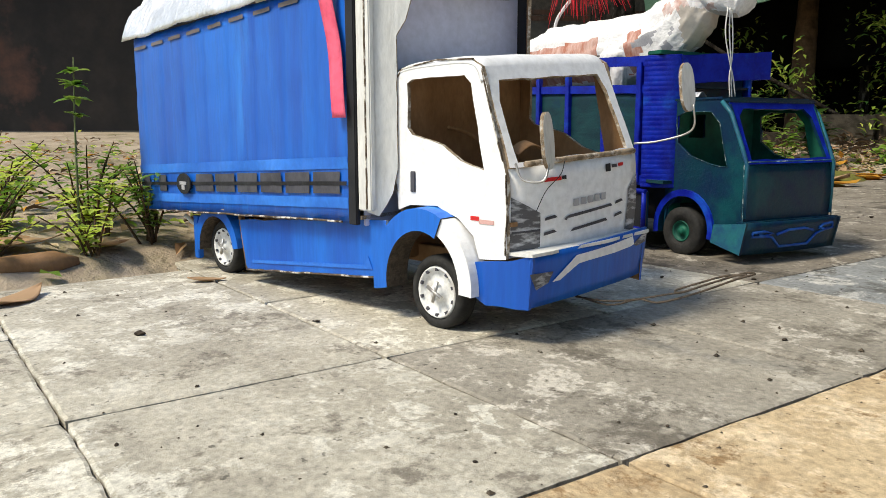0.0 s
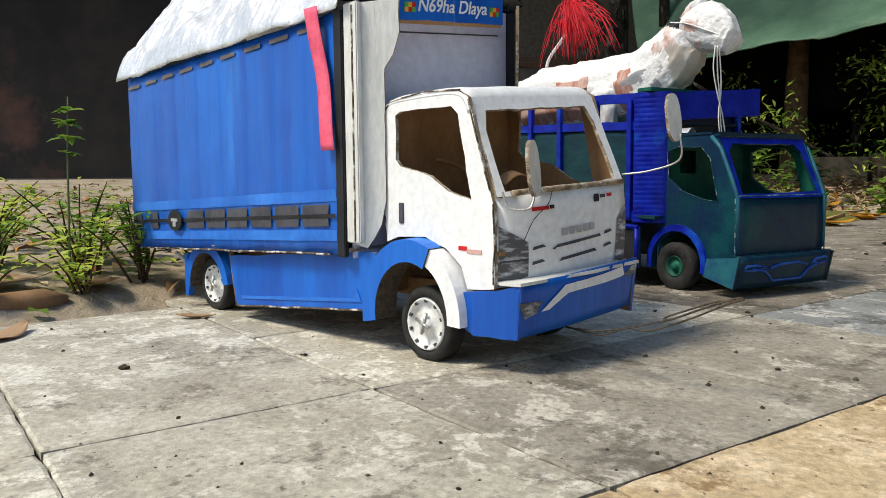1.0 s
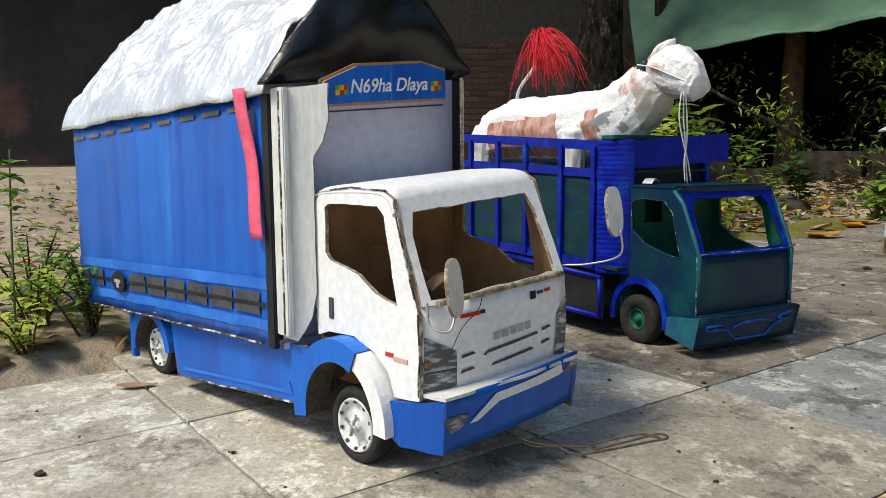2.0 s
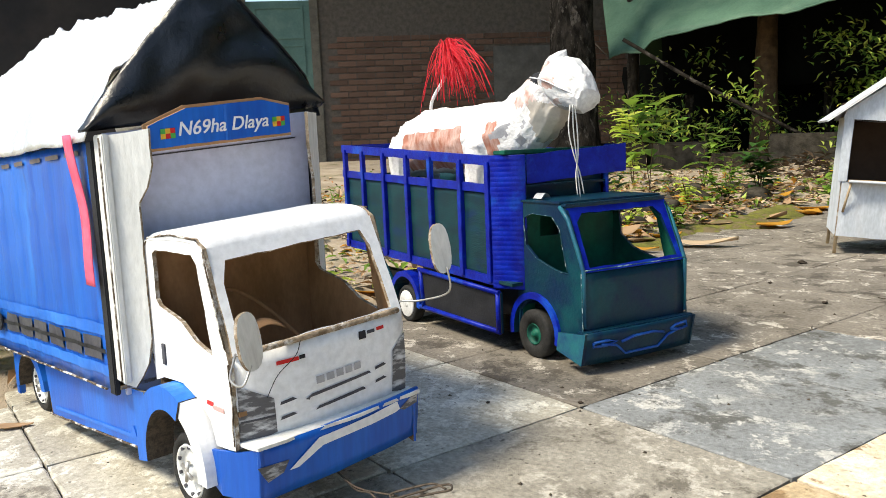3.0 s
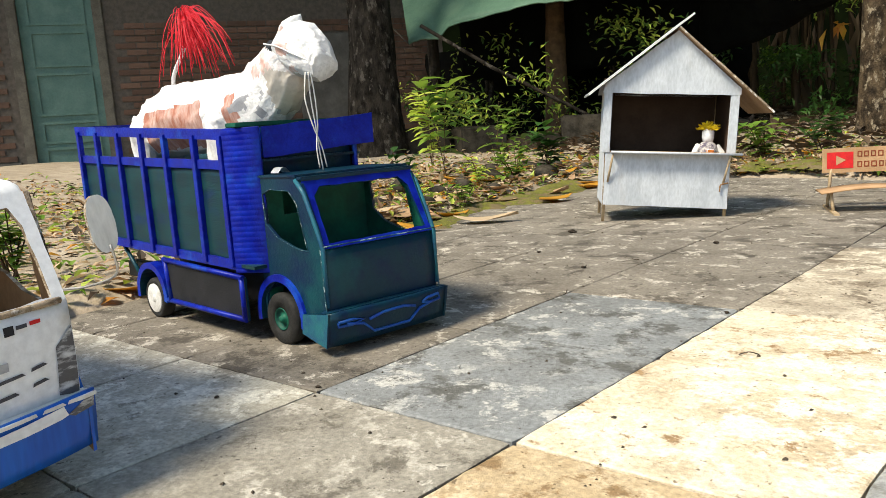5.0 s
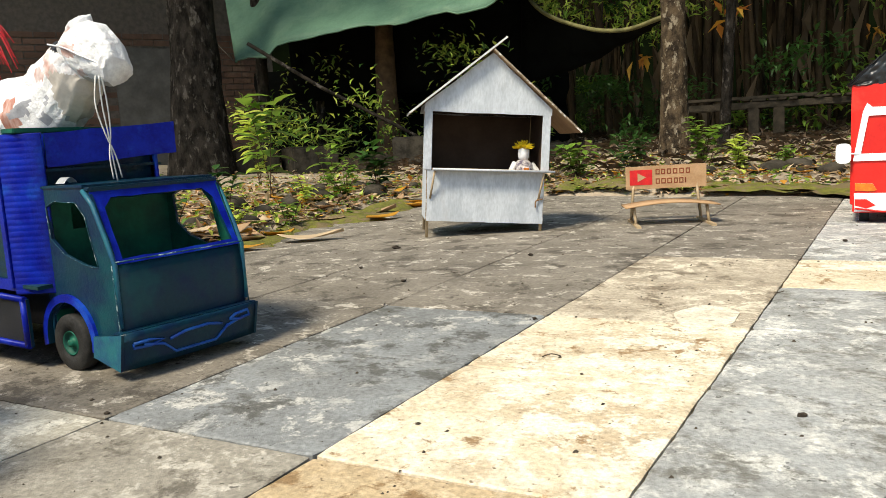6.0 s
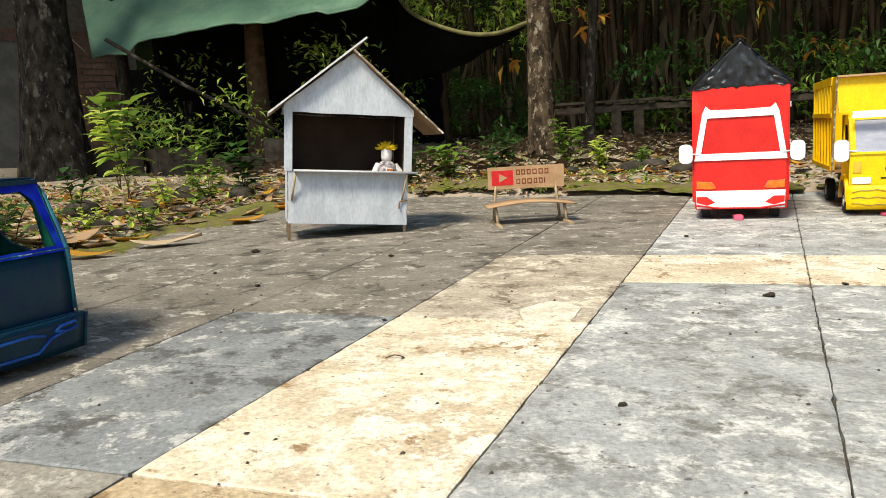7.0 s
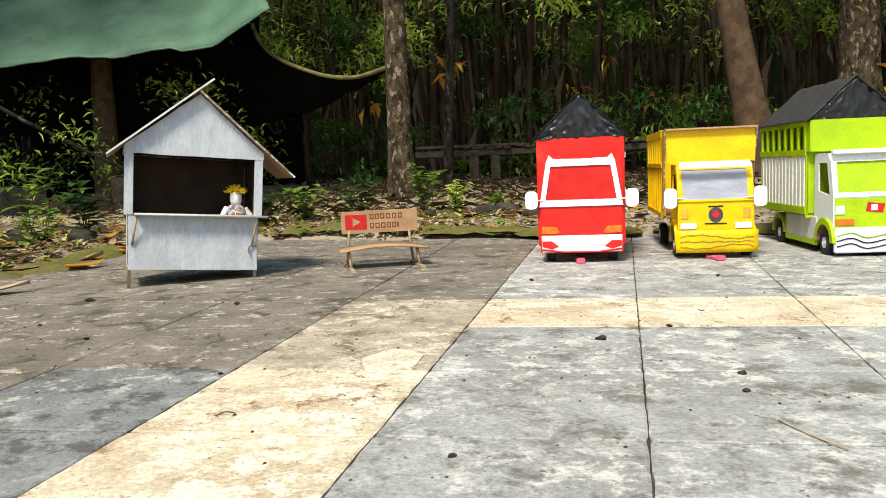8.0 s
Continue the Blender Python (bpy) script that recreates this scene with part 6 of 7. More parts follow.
def build_house():
    """The brick house wall with its green panelled door."""
    BRICK = mat("dark_brown_brick", (0.15, 0.085, 0.06), (0.10, 0.06, 0.045), 0.9, 5, 12, 0.6, c=(0.21, 0.15, 0.115), cscale=3, rnd=0.28)
    JOINT = mat("grey_mortar", (0.12, 0.10, 0.085), (0.08, 0.07, 0.06), 0.95, 20, 6, 0.6)
    GREEN = mat("green_door_paint", (0.11, 0.20, 0.175), (0.085, 0.165, 0.145), 0.6, 6, 10, 0.2, c=(0.14, 0.23, 0.2), cscale=2)
    FRAME = mat("door_frame_timber", (0.15, 0.135, 0.11), (0.10, 0.09, 0.075), 0.85, 9, 8, 0.4)
    PLASTER = mat("stained_plaster", (0.12, 0.115, 0.105), (0.08, 0.075, 0.07), 0.9, 4, 9, 0.4)
    RENDER_BLACK = mat("near_black_render", (0.018, 0.017, 0.018), (0.035, 0.030, 0.028), 0.9, 1.5, 9, 0.4, c=(0.09, 0.045, 0.035), cscale=0.8, cmix=(0.58, 0.7))
    m = pose(-1.69, 9.33, 0.1, 0, 0, 7)
    W = thing("house_wall", m, "dark brown brick house wall with a green door", "house", kind="structure")
    part("wall_core", plate([(-9, -0.3), (-0.46, -0.3), (-0.46, 2.25), (0.46, 2.25), (0.46, -0.3), (4.4, -0.3), (4.4, 3.0), (-9, 3.0)], [], lambda u, v, d: (u, d, v), 0.2), JOINT, W)
    part("plinth", box(-9, -0.5, -0.16, -0.01, -0.3, 0.12, 0.01), PLASTER, W, "low plastered plinth")
    part("plaster_patch", box(2.55, 3.3, -0.02, -0.003, -0.2, 1.4, 0.004), PLASTER, W, "grey plaster patch")
    # near-black panel over the wall left of the door
    part("dark_render", box(-9, -1.15, -0.03, -0.004, 0.1, 2.9, 0.004), RENDER_BLACK, W, "near-black render with reddish brown blotches")
    door = part("door", box(-0.38, 0.38, 0.04, 0.08, -0.1, 2.0, 0.004), GREEN, W, "green painted panel door")
    for k, z in enumerate((0.02, 0.3, 0.6, 1.12, 1.56)):
        h = (0.24, 0.24, 0.46, 0.38, 0.38)[k]
        part("door_panel", plate([(-0.29, z), (0.29, z), (0.29, z + h), (-0.29, z + h)], [[(-0.26, z + 0.03), (0.26, z + 0.03), (0.26, z + h - 0.03), (-0.26, z + h - 0.03)]], lambda u, v, d: (u, 0.022 + d, v), 0.02), GREEN, door)
    for x in (-0.42, 0.42):
        part("door_frame", box(x - 0.05, x + 0.05, -0.03, 0.1, -0.15, 2.1, 0.006), FRAME, W, "weathered door frame")
    part("door_head", box(-0.47, 0.47, -0.03, 0.1, 2.06, 2.16, 0.006), FRAME, W)
    part("door_step", box(-0.6, 0.6, -0.3, 0.0, -0.3, -0.05, 0.02), PLASTER, W)
    part("eave", box(-9, 4.4, -0.5, 0.2, 3.0, 3.15), FRAME, W)
    # courses of brick: single pieces beside the door, the rest joined
    rnd = random.Random(2)
    me = finish("brick", box(-0.105, 0.105, -0.012, 0.02, -0.029, 0.029, 0.004), BRICK)
    rest = []
    count = 0
    for row in range(22):
        z = 0.02 + row * 0.072
        for k in range(-36, 20):
            x = k * 0.222 + (0.111 if row % 2 else 0)
            if x < -1.1 or -0.6 < x < 0.6 or x > 4.25 or (2.5 < x < 3.35 and z < 1.4):
                continue
            if x > 0.5 and x < 2.5 and count < 290:
                ob = new("brick", me)
                ob.parent = W
                ob.matrix_basis = pose(x, rnd.uniform(-0.003, 0.002), z, rnd.uniform(-0.5, 0.5), 0, 0)
                count += 1
            elif -4 < x < 4.3:
                rest.append((x, z))
    bm = bmesh.new()
    for x, z in rest:
        box(x - 0.105, x + 0.105, -0.012, 0.02, z - 0.029, z + 0.029, 0, 0, bm)
    tagged(part("brickwork", bm, BRICK, W), kind="stuff")


def afar(x, y, z, k=1.4):
    """A place moved away from the yard, in line with the path's end."""
    return Vector((0.42 + (x - 0.42) * k, 0.1 + (y - 0.1) * k, 0.29 + (z - 0.29) * k))


def build_tarp():
    def f(u, v):
        e = curve_pt(u)
        b = Vector((0.2 + 0.3 * u, 1.5, 1.35 - 0.15 * u))
        p = e + b * v
        p.z += 0.015 * math.sin(u * 14) * (1 - v) + wob(u * 3, v * 3, 0, 2.5, 0.04) + wob(u * 9, v * 4, 1, 2.5, 0.02) - 0.18 * math.sin(v * 3.14) * 0.5
        return p
    key = [Vector(p) for p in ((1.64, 6.67, 1.0), (1.81, 6.52, 1.01), (1.99, 6.36, 1.14), (2.34, 6.04, 1.16), (2.68, 5.7, 1.17), (2.92, 5.38, 1.2), (3.12, 5.05, 1.21), (3.34, 4.64, 1.39))]
    line = curve(key, 8)

    def curve_pt(u):
        return line[min(len(line) - 1, round(u * (len(line) - 1)))].copy()
    T = thing("tarpaulin", pose(0, 0, 0), "faded green tarpaulin slung between trees", "tarpaulin")
    part("sheet", thicken(sheet(48, 20, f), 0.004), CANVAS, T, "", True)
    part("hem", tube([f(k / 40, 0) for k in range(41)], 0.007, 6), CANVAS, T)
    part("guy_rope", tube([f(0, 0), f(0, 0) + Vector((-0.2, 0.9, 0.5))], 0.006, 6), TWINE, T)

    rim = curve([(2.2, 7.2, 2.1), (3.0, 6.5, 2.05), (3.76, 5.62, 1.9), (3.75, 5.58, 1.48), (3.78, 5.37, 1.22), (3.9, 4.96, 1.03), (3.95, 4.57, 0.96), (3.93, 4.15, 0.98)], 8)

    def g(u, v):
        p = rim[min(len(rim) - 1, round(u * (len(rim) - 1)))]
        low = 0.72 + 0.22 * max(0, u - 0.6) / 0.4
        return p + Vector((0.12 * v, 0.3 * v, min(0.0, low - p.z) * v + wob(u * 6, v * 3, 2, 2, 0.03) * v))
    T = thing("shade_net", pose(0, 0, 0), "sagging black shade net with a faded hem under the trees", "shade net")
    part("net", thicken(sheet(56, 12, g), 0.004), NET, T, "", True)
    part("hem", tube([p + Vector((0, 0, 0.008)) for p in rim[24:]], 0.016, 7), mat("faded_olive_hem", (0.20, 0.18, 0.07), (0.10, 0.095, 0.04), 0.8, 12, 6, 0.4), T, "faded olive hem")

    # added sheet, near-black to give the shelter's inner shade
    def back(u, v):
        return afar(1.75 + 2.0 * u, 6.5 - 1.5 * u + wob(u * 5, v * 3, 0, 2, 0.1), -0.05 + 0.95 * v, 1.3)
    solid("dark_sheet", thicken(sheet(24, 10, back), 0.01), NET, "near-black sheet added for the shade inside the shelter", "sheet", smooth=True)
    for x, y, h in ((1.95, 5.4, 1.1), (2.7, 5.0, 1.0), (3.1, 4.7, 0.9)):
        solid("shelter_post", tube([afar(x, y, 0.05), afar(x + 0.02, y, h)], 0.045, 8), BARK_DARK, "dark round shelter post", "post", group="shelter posts")
    solid("leaning_pole", tube([afar(1.28, 4.35, 0.85, 1.5), afar(1.62, 4.2, 0.60, 1.5), afar(1.97, 4.0, 0.37, 1.5), afar(2.15, 3.95, 0.26, 1.5)], 0.015, 8), BARK_DARK, "thin dark pole leaning against the trunk", "pole")
    rnd = random.Random(21)
    for k in range(6):
        x, y = 1.7 + 0.42 * k, 6.6 - 0.2 * k
        s = (rnd.uniform(0.16, 0.28), rnd.uniform(0.14, 0.22), rnd.uniform(0.1, 0.24))
        bm = box(-s[0], s[0], -s[1], s[1], -0.05, s[2], 0.015)
        for v in bm.verts:
            v.co += Vector((wob(*v.co, 6, 0.03), 0, wob(*v.co, 9, 0.02)))
        solid("rubble_block", bm, STONE if k % 2 else TIMBER, "old block stacked in the dark shelter", "block", pose(x, y, rise(x, y), 0, 0, rnd.uniform(-40, 40)), "blocks in the shelter")


def build_platform():
    """A rough slatted table behind the trucks."""
    a, b = Vector((4.9, 5.0, 0)), Vector((7.3, 2.25, 0))
    d = (b - a).normalized()
    ang = math.degrees(math.atan2(d.y, d.x))
    T = thing("slat_table", pose(a.x, a.y, 0.03, 0, 0, ang), "weathered grey slatted timber table on posts", "table")
    Ln = (b - a).length
    part("front_beam", box(0, Ln, -0.03, 0.03, 0.355, 0.405, 0.004), TIMBER, T)
    part("rear_beam", box(0, Ln, 0.5, 0.56, 0.355, 0.405, 0.004), TIMBER, T)
    rnd = random.Random(5)
    me = finish("slat", box(-0.03, 0.03, -0.05, 0.6, 0.407, 0.425, 0.003), TIMBER)
    for k in range(48):
        x = 0.42 + k * 0.075
        if x > Ln - 0.05:
            break
        ob = new("slat", me)
        ob.parent = T
        ob.matrix_basis = pose(x, rnd.uniform(-0.02, 0.02), rnd.uniform(0, 0.012), rnd.uniform(-1, 1), rnd.uniform(-3, 3), rnd.uniform(-4, 4))
    part("long_board", box(0.0, 0.95, 0.02, 0.2, 0.428, 0.452, 0.004), TIMBER, T)
    for x in (0.5, 0.68, 1.5, 2.4, 3.3):
        for y in (-0.0, 0.53):
            part("post", box(x - 0.04, x + 0.04, y - 0.035, y + 0.035, -0.1, 0.356, 0.006), TIMBER, T)


def build_grove():
    rnd = random.Random(11)
    # stems and hanging dry leaves
    bm_v, bm_f = [], []
    rows, dry = [], []
    for k in range(310):
        a = radians(rnd.uniform(-14, 66))
        r = rnd.uniform(8.0, 11.5)
        x, y = 0.5 + r * math.cos(a), 0.05 + r * math.sin(a)
        h, rr = rnd.uniform(2.2, 4.0), rnd.uniform(0.01, 0.045)
        lx, ly = rnd.uniform(-0.35, 0.35), rnd.uniform(-0.3, 0.3)
        n, base = 6, len(bm_v)
        for j in range(4):
            t = j / 3
            for i in range(n):
                q = 2 * math.pi * i / n
                bm_v.append((x + lx * t * t + rr * math.cos(q), y + ly * t * t + rr * math.sin(q), h * t))
        for j in range(3):
            for i in range(n):
                bm_f.append((base + j * n + i, base + j * n + (i + 1) % n, base + (j + 1) * n + (i + 1) % n, base + (j + 1) * n + i))
        for j in range(5):
            t = rnd.uniform(0.1, 0.95)
            p = Vector((x + lx * t * t, y + ly * t * t, h * t))
            dry.append((p + Vector((rnd.uniform(-0.1, 0.1), rnd.uniform(-0.1, 0.1), 0)), Vector((rnd.uniform(-0.25, 0.25), rnd.uniform(-0.25, 0.25), -1)), rnd.uniform(0.25, 0.7), rnd.uniform(0.03, 0.09), 0))
    me = bpy.data.meshes.new("stems")
    me.from_pydata(bm_v, [], bm_f)
    me.materials.append(DRY_STEM)
    me.shade_smooth()
    tagged(new("grove_stems", me), "dark thicket of thin brown stems", "thicket", kind="stuff")
    quick_leaves(dry, "hanging_dry_leaves", [leafy("withered_leaf", (0.045, 0.03, 0.018), (0.13, 0.085, 0.045), 0.8, 0.2)], "withered brown leaves hanging in the thicket", "dry leaves")
    # foliage in clumps, from low shrubs to the canopy added overhead
    for k in range(420):
        a = radians(rnd.uniform(-16, 72))
        r = rnd.uniform(6.8, 11)
        z = rnd.choice((rnd.uniform(0.15, 0.8), rnd.uniform(1.3, 2.4), rnd.uniform(1.7, 3.4)))
        c = Vector((0.5 + r * math.cos(a), 0.05 + r * math.sin(a), z))
        sz = rnd.uniform(0.18, 0.4)
        # high clumps draw paler leaves: sunlight put into leaf colour
        slot = rnd.choice((0, 0, 1, 1, 1, 2)) if z > 0.8 else rnd.choice((0, 0, 1))
        for j in range(90):
            d = rand_dir(rnd, 0)
            rows.append((c + Vector((d.x, d.y, d.z * 0.7)) * sz * rnd.uniform(0.3, 1), rand_dir(rnd, -0.2), rnd.uniform(0.05, 0.12), rnd.uniform(0.02, 0.045), slot))
    # fern clumps made sunlit by their paler leaf slots
    for k in range(52):
        a = radians(rnd.uniform(58, 80))
        r = rnd.uniform(6.0, 8.6)
        c = Vector((0.4 + r * math.cos(a), 0.1 + r * math.sin(a), rnd.uniform(0.2, 1.0)))
        for j in range(60):
            d = rand_dir(rnd, 0)
            rows.append((c + d * rnd.uniform(0.05, 0.28), rand_dir(rnd, 0.0), rnd.uniform(0.04, 0.09), rnd.uniform(0.015, 0.032), rnd.choice((0, 1, 1, 2, 2))))
    # dry leaves in orange light, the light put in as golden leaf colour
    for k in range(26):
        a = radians(rnd.uniform(0, 55))
        r = rnd.uniform(6.5, 9.0)
        c = Vector((0.5 + r * math.cos(a), 0.05 + r * math.sin(a), rnd.uniform(0.5, 2.2)))
        for j in range(8):
            rows.append((c + rand_dir(rnd, 0) * rnd.uniform(0.0, 0.12), rand_dir(rnd, -0.6), rnd.uniform(0.08, 0.2), rnd.uniform(0.03, 0.06), 3))
    # upper sprays in brighter greens, sun on them given by colour
    for k in range(60):
        a = radians(rnd.uniform(-2, 48))
        r = rnd.uniform(6.2, 8.4)
        c = Vector((0.5 + r * math.cos(a), 0.05 + r * math.sin(a), rnd.uniform(1.35, 2.3)))
        for j in range(50):
            rows.append((c + rand_dir(rnd, 0) * rnd.uniform(0.05, 0.35), rand_dir(rnd, -0.1), rnd.uniform(0.05, 0.11), rnd.uniform(0.018, 0.036), rnd.choice((1, 1, 2, 0))))
    # clumps above the net's hem, pale slots standing for sunlight
    for k in range(70):
        c = Vector((rnd.uniform(3.9, 6.0), rnd.uniform(5.6, 7.6), rnd.uniform(1.25, 2.5)))
        for j in range(60):
            rows.append((c + rand_dir(rnd, 0) * rnd.uniform(0.05, 0.32), rand_dir(rnd, -0.1), rnd.uniform(0.05, 0.12), rnd.uniform(0.015, 0.03), rnd.choice((1, 1, 2, 2))))
    quick_leaves(rows, "grove_foliage", [LEAF_DEEP, LEAF_MID, LEAF_PALE, LEAF_GOLD], "dense dark green undergrowth of a tropical grove", "foliage")
    # canopy out of view, added to keep light off the grove
    rows = []
    for k in range(760):
        a = radians(rnd.uniform(-40, 120))
        r = rnd.uniform(5.2, 12)
        c = Vector((0.5 + r * math.cos(a), 0.05 + r * math.sin(a), rnd.uniform(2.6, 4.6) + 0.12 * r))
        for j in range(26):
            rows.append((c + rand_dir(rnd, 0) * rnd.uniform(0.1, 0.6), rand_dir(rnd, -0.3), rnd.uniform(0.16, 0.32), rnd.uniform(0.06, 0.12), rnd.choice((0, 0, 1))))
    quick_leaves(rows, "canopy", [LEAF_DEEP, LEAF_MID], "unseen leaf canopy added to shade the grove", "canopy")
    # dense leaf layer added for its dark colour, standing for the grove's shade
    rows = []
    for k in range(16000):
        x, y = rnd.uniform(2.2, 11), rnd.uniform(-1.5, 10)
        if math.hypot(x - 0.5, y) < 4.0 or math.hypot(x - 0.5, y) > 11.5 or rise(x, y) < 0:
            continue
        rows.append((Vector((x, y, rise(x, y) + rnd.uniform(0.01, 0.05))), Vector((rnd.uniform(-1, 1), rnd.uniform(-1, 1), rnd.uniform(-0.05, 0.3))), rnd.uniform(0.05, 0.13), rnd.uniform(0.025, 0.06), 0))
    quick_leaves(rows, "grove_floor_litter", [LEAF_DARK], "dark brown leaves added to darken the shaded grove floor", "leaf litter")
    # plain curved wall for distance behind the grove, shade put into its colour
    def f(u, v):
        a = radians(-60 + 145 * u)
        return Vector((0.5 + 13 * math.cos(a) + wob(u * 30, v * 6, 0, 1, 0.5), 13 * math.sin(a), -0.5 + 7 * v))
    solid("backdrop", sheet(60, 10, f), mat("shaded_far_woods", (0.010, 0.016, 0.006), (0.004, 0.006, 0.003), 1.0, 1.2, 8, 0.0, c=(0.03, 0.035, 0.01), cscale=2.5, cmix=(0.62, 0.7), spec=0.0), "near-black backdrop for the shaded woods behind the grove", "woods", kind="structure")


def build_weed(x, y, h, n, spread, m, label, seed, leaf=0.04, stalk=False):
    rnd = random.Random(seed)
    T = thing("weed", pose(x, y, max(rise(x, y), -0.03) if rise(x, y) > -0.04 else 0.0), label, "plant", "weeds along the bank")
    leaves = bmesh.new()
    for k in range(n):
        a = rnd.uniform(0, 6.28)
        tip = Vector((math.cos(a) * spread * rnd.uniform(0.2, 1), math.sin(a) * spread * rnd.uniform(0.2, 1), h * rnd.uniform(0.55, 1)))
        if stalk and k == 0:
            tip = Vector((0.01, 0, h))
        base = Vector((rnd.uniform(-0.015, 0.015), rnd.uniform(-0.015, 0.015), -0.01))
        line = curve([base, base.lerp(tip, 0.5) + Vector((0, 0, h * 0.12)), tip], 5)
        part("stem", tube(line, 0.0022, 5, taper=0.0009), BARK_WARM if not stalk else mat_stalk, T)
        m_ = max(7, int(h / leaf * 2.9))
        for j in range(m_):
            t = 0.25 + 0.75 * j / m_
            if stalk and k == 0:
                t = 0.62 + 0.38 * j / m_
            p = line[min(len(line) - 1, int(t * (len(line) - 1)))]
            q = rnd.uniform(0, 6.28)
            leaf_into(leaves, p, Vector((math.cos(q), math.sin(q), rnd.uniform(-0.1, 0.7))), Vector((0, 0, 1)), leaf * rnd.uniform(0.6, 1.2), leaf * 0.55 * rnd.uniform(0.8, 1.25), 0, 0.25)
    part("leaves", leaves, m, T)


mat_stalk = mat("green_stalk", (0.14, 0.17, 0.06), None, 0.6)


def build_fallen_leaf(x, y, z, length, width, m, turn, seed, label, curl=0.3):
    rnd = random.Random(seed)

    def f(u, v):
        w = math.sin(math.pi * min(1, max(0.0, u)) ** 0.8) * width * 0.5 + 0.001
        s = 2 * v - 1
        lift = curl * length * (0.35 * (2 * u - 1) ** 2 + 0.3 * s * s * (0.5 + 0.5 * math.sin(seed + u * 4))) + wob(u * 3, v * 2, seed, 1.6, 0.02) * length * 4 * curl
        return Vector(((u - 0.5) * length, s * w, abs(lift) + 0.002))
    ob = solid("fallen_leaf", thicken(sheet(12, 6, f), 0.0008), m, label, "dry leaf", pose(x, y, z, rnd.uniform(-4, 4), rnd.uniform(-4, 4), turn), "fallen leaves", smooth=True)
    return ob


def build_bank():
    rnd = random.Random(31)
    # moss pads along the edge of the paving
    for k in range(26):
        t = k / 25
        x = 0.75 + 1.0 * t * 1.0 if k < 13 else 2.45 + 1.1 * (k - 13) / 12
        y = 2.32 + 0.93 * (t * 2) if k < 13 else 2.95 - 2.1 * (k - 13) / 12
        if k < 13:
            x = 0.72 + 0.95 * k / 12
            y = 2.28 + 0.93 * k / 12
        s = rnd.uniform(0.1, 0.2)
        z = 0.0
        h = rnd.uniform(0.015, 0.035)
        bm = sheet(10, 10, lambda u, v: Vector(((u - 0.5) * 2 * s, (v - 0.5) * 1.3 * s, max(0, 1 - ((2 * u - 1) ** 2 + (2 * v - 1) ** 2)) * h + wob(u * 5 + k, v * 5, 0, 1, 0.01) - 0.004)))
        solid("moss_pad", bm, MOSS, "green and brown moss on the bank", "moss", pose(x + rnd.uniform(-0.05, 0.05), y + rnd.uniform(0.02, 0.12), max(0.0, rise(x, y + 0.06)), 0, 0, rnd.uniform(0, 180)), "moss pads", smooth=True)
    # stones
    for k in range(38):
        if k < 22:
            t = rnd.random()
            x, y = 0.7 + 1.4 * t + rnd.uniform(-0.1, 0.1), 2.5 + 1.3 * t + rnd.uniform(0.1, 0.9)
        else:
            t = rnd.random()
            x, y = 2.7 + 1.2 * t, 3.1 - 2.0 * t + rnd.uniform(0.2, 0.8)
        s = rnd.uniform(0.02, 0.075)
        bm = bmesh.new()
        bmesh.ops.create_icosphere(bm, subdivisions=2, radius=s)
        for v in bm.verts:
            v.co *= 1 + 0.5 * noise.noise(v.co / s * 0.8 + Vector((k, 0, 0)))
            v.co.z *= 0.6
        solid("stone", bm, STONE, "grey brown stone on the bank", "stone", pose(x, y, rise(x, y) + s * 0.25, 0, 0, rnd.uniform(0, 360)), "stones on the bank", smooth=True)
    # fallen leaves, single ones in view
    for x, y, ln, w, m, turn, lab in (
        (1.42, 3.02, 0.26, 0.11, LEAF_DRY, -10, "large curled tan leaf on the paving edge"), (0.98, 2.62, 0.15, 0.07, LEAF_GOLD, 30, "yellow fallen leaf on the bank"),
        (0.86, 2.52, 0.2, 0.12, LEAF_DRY, 70, "brown curled leaf on the bank"), (0.76, 2.5, 0.26, 0.15, LEAF_DRY, 20, "large brown curled leaf"), (1.72, 3.18, 0.2, 0.1, LEAF_GOLD, 50, "orange fallen leaf on the mossy bank"),
        (1.80, 3.3, 0.22, 0.12, LEAF_GOLD, 10, "orange brown fallen leaf"), (-0.31, 0.992, 0.05, 0.018, LEAF_DRY, 20, "small dry leaf on the concrete"), (-0.5, 0.87, 0.1, 0.05, LEAF_DRY, 80, "crumpled brown leaf on the concrete"),
        (0.66, 1.63, 0.03, 0.018, LEAF_GOLD, 40, "small yellow leaf on the concrete"), (-0.62, 1.06, 0.16, 0.07, LEAF_DRY, 10, "thick brown husk on the ground"), (-0.50, 1.13, 0.09, 0.05, LEAF_DRY, 130, "dry leaf below the weeds"),
        (-0.36, 1.3, 0.13, 0.07, LEAF_DRY, -30, "dry leaf below the weeds"), (0.12, 1.75, 0.16, 0.08, LEAF_GOLD, 15, "yellow brown leaf behind the trucks"), (0.2, 1.92, 0.2, 0.11, LEAF_DRY, 60, "brown curled leaf behind the trucks"), (-0.05, 1.62, 0.16, 0.09, LEAF_DRY, 100, "brown curled leaf behind the trucks"), (0.33, 2.05, 0.22, 0.12, LEAF_DRY, 0, "brown curled leaf behind the trucks")):
        build_fallen_leaf(x, y, max(0.001, rise(x, y) + 0.004), ln, w, m, turn, int(100 * ln + turn), lab, 0.2)
    for k in range(130):
        t = rnd.random()
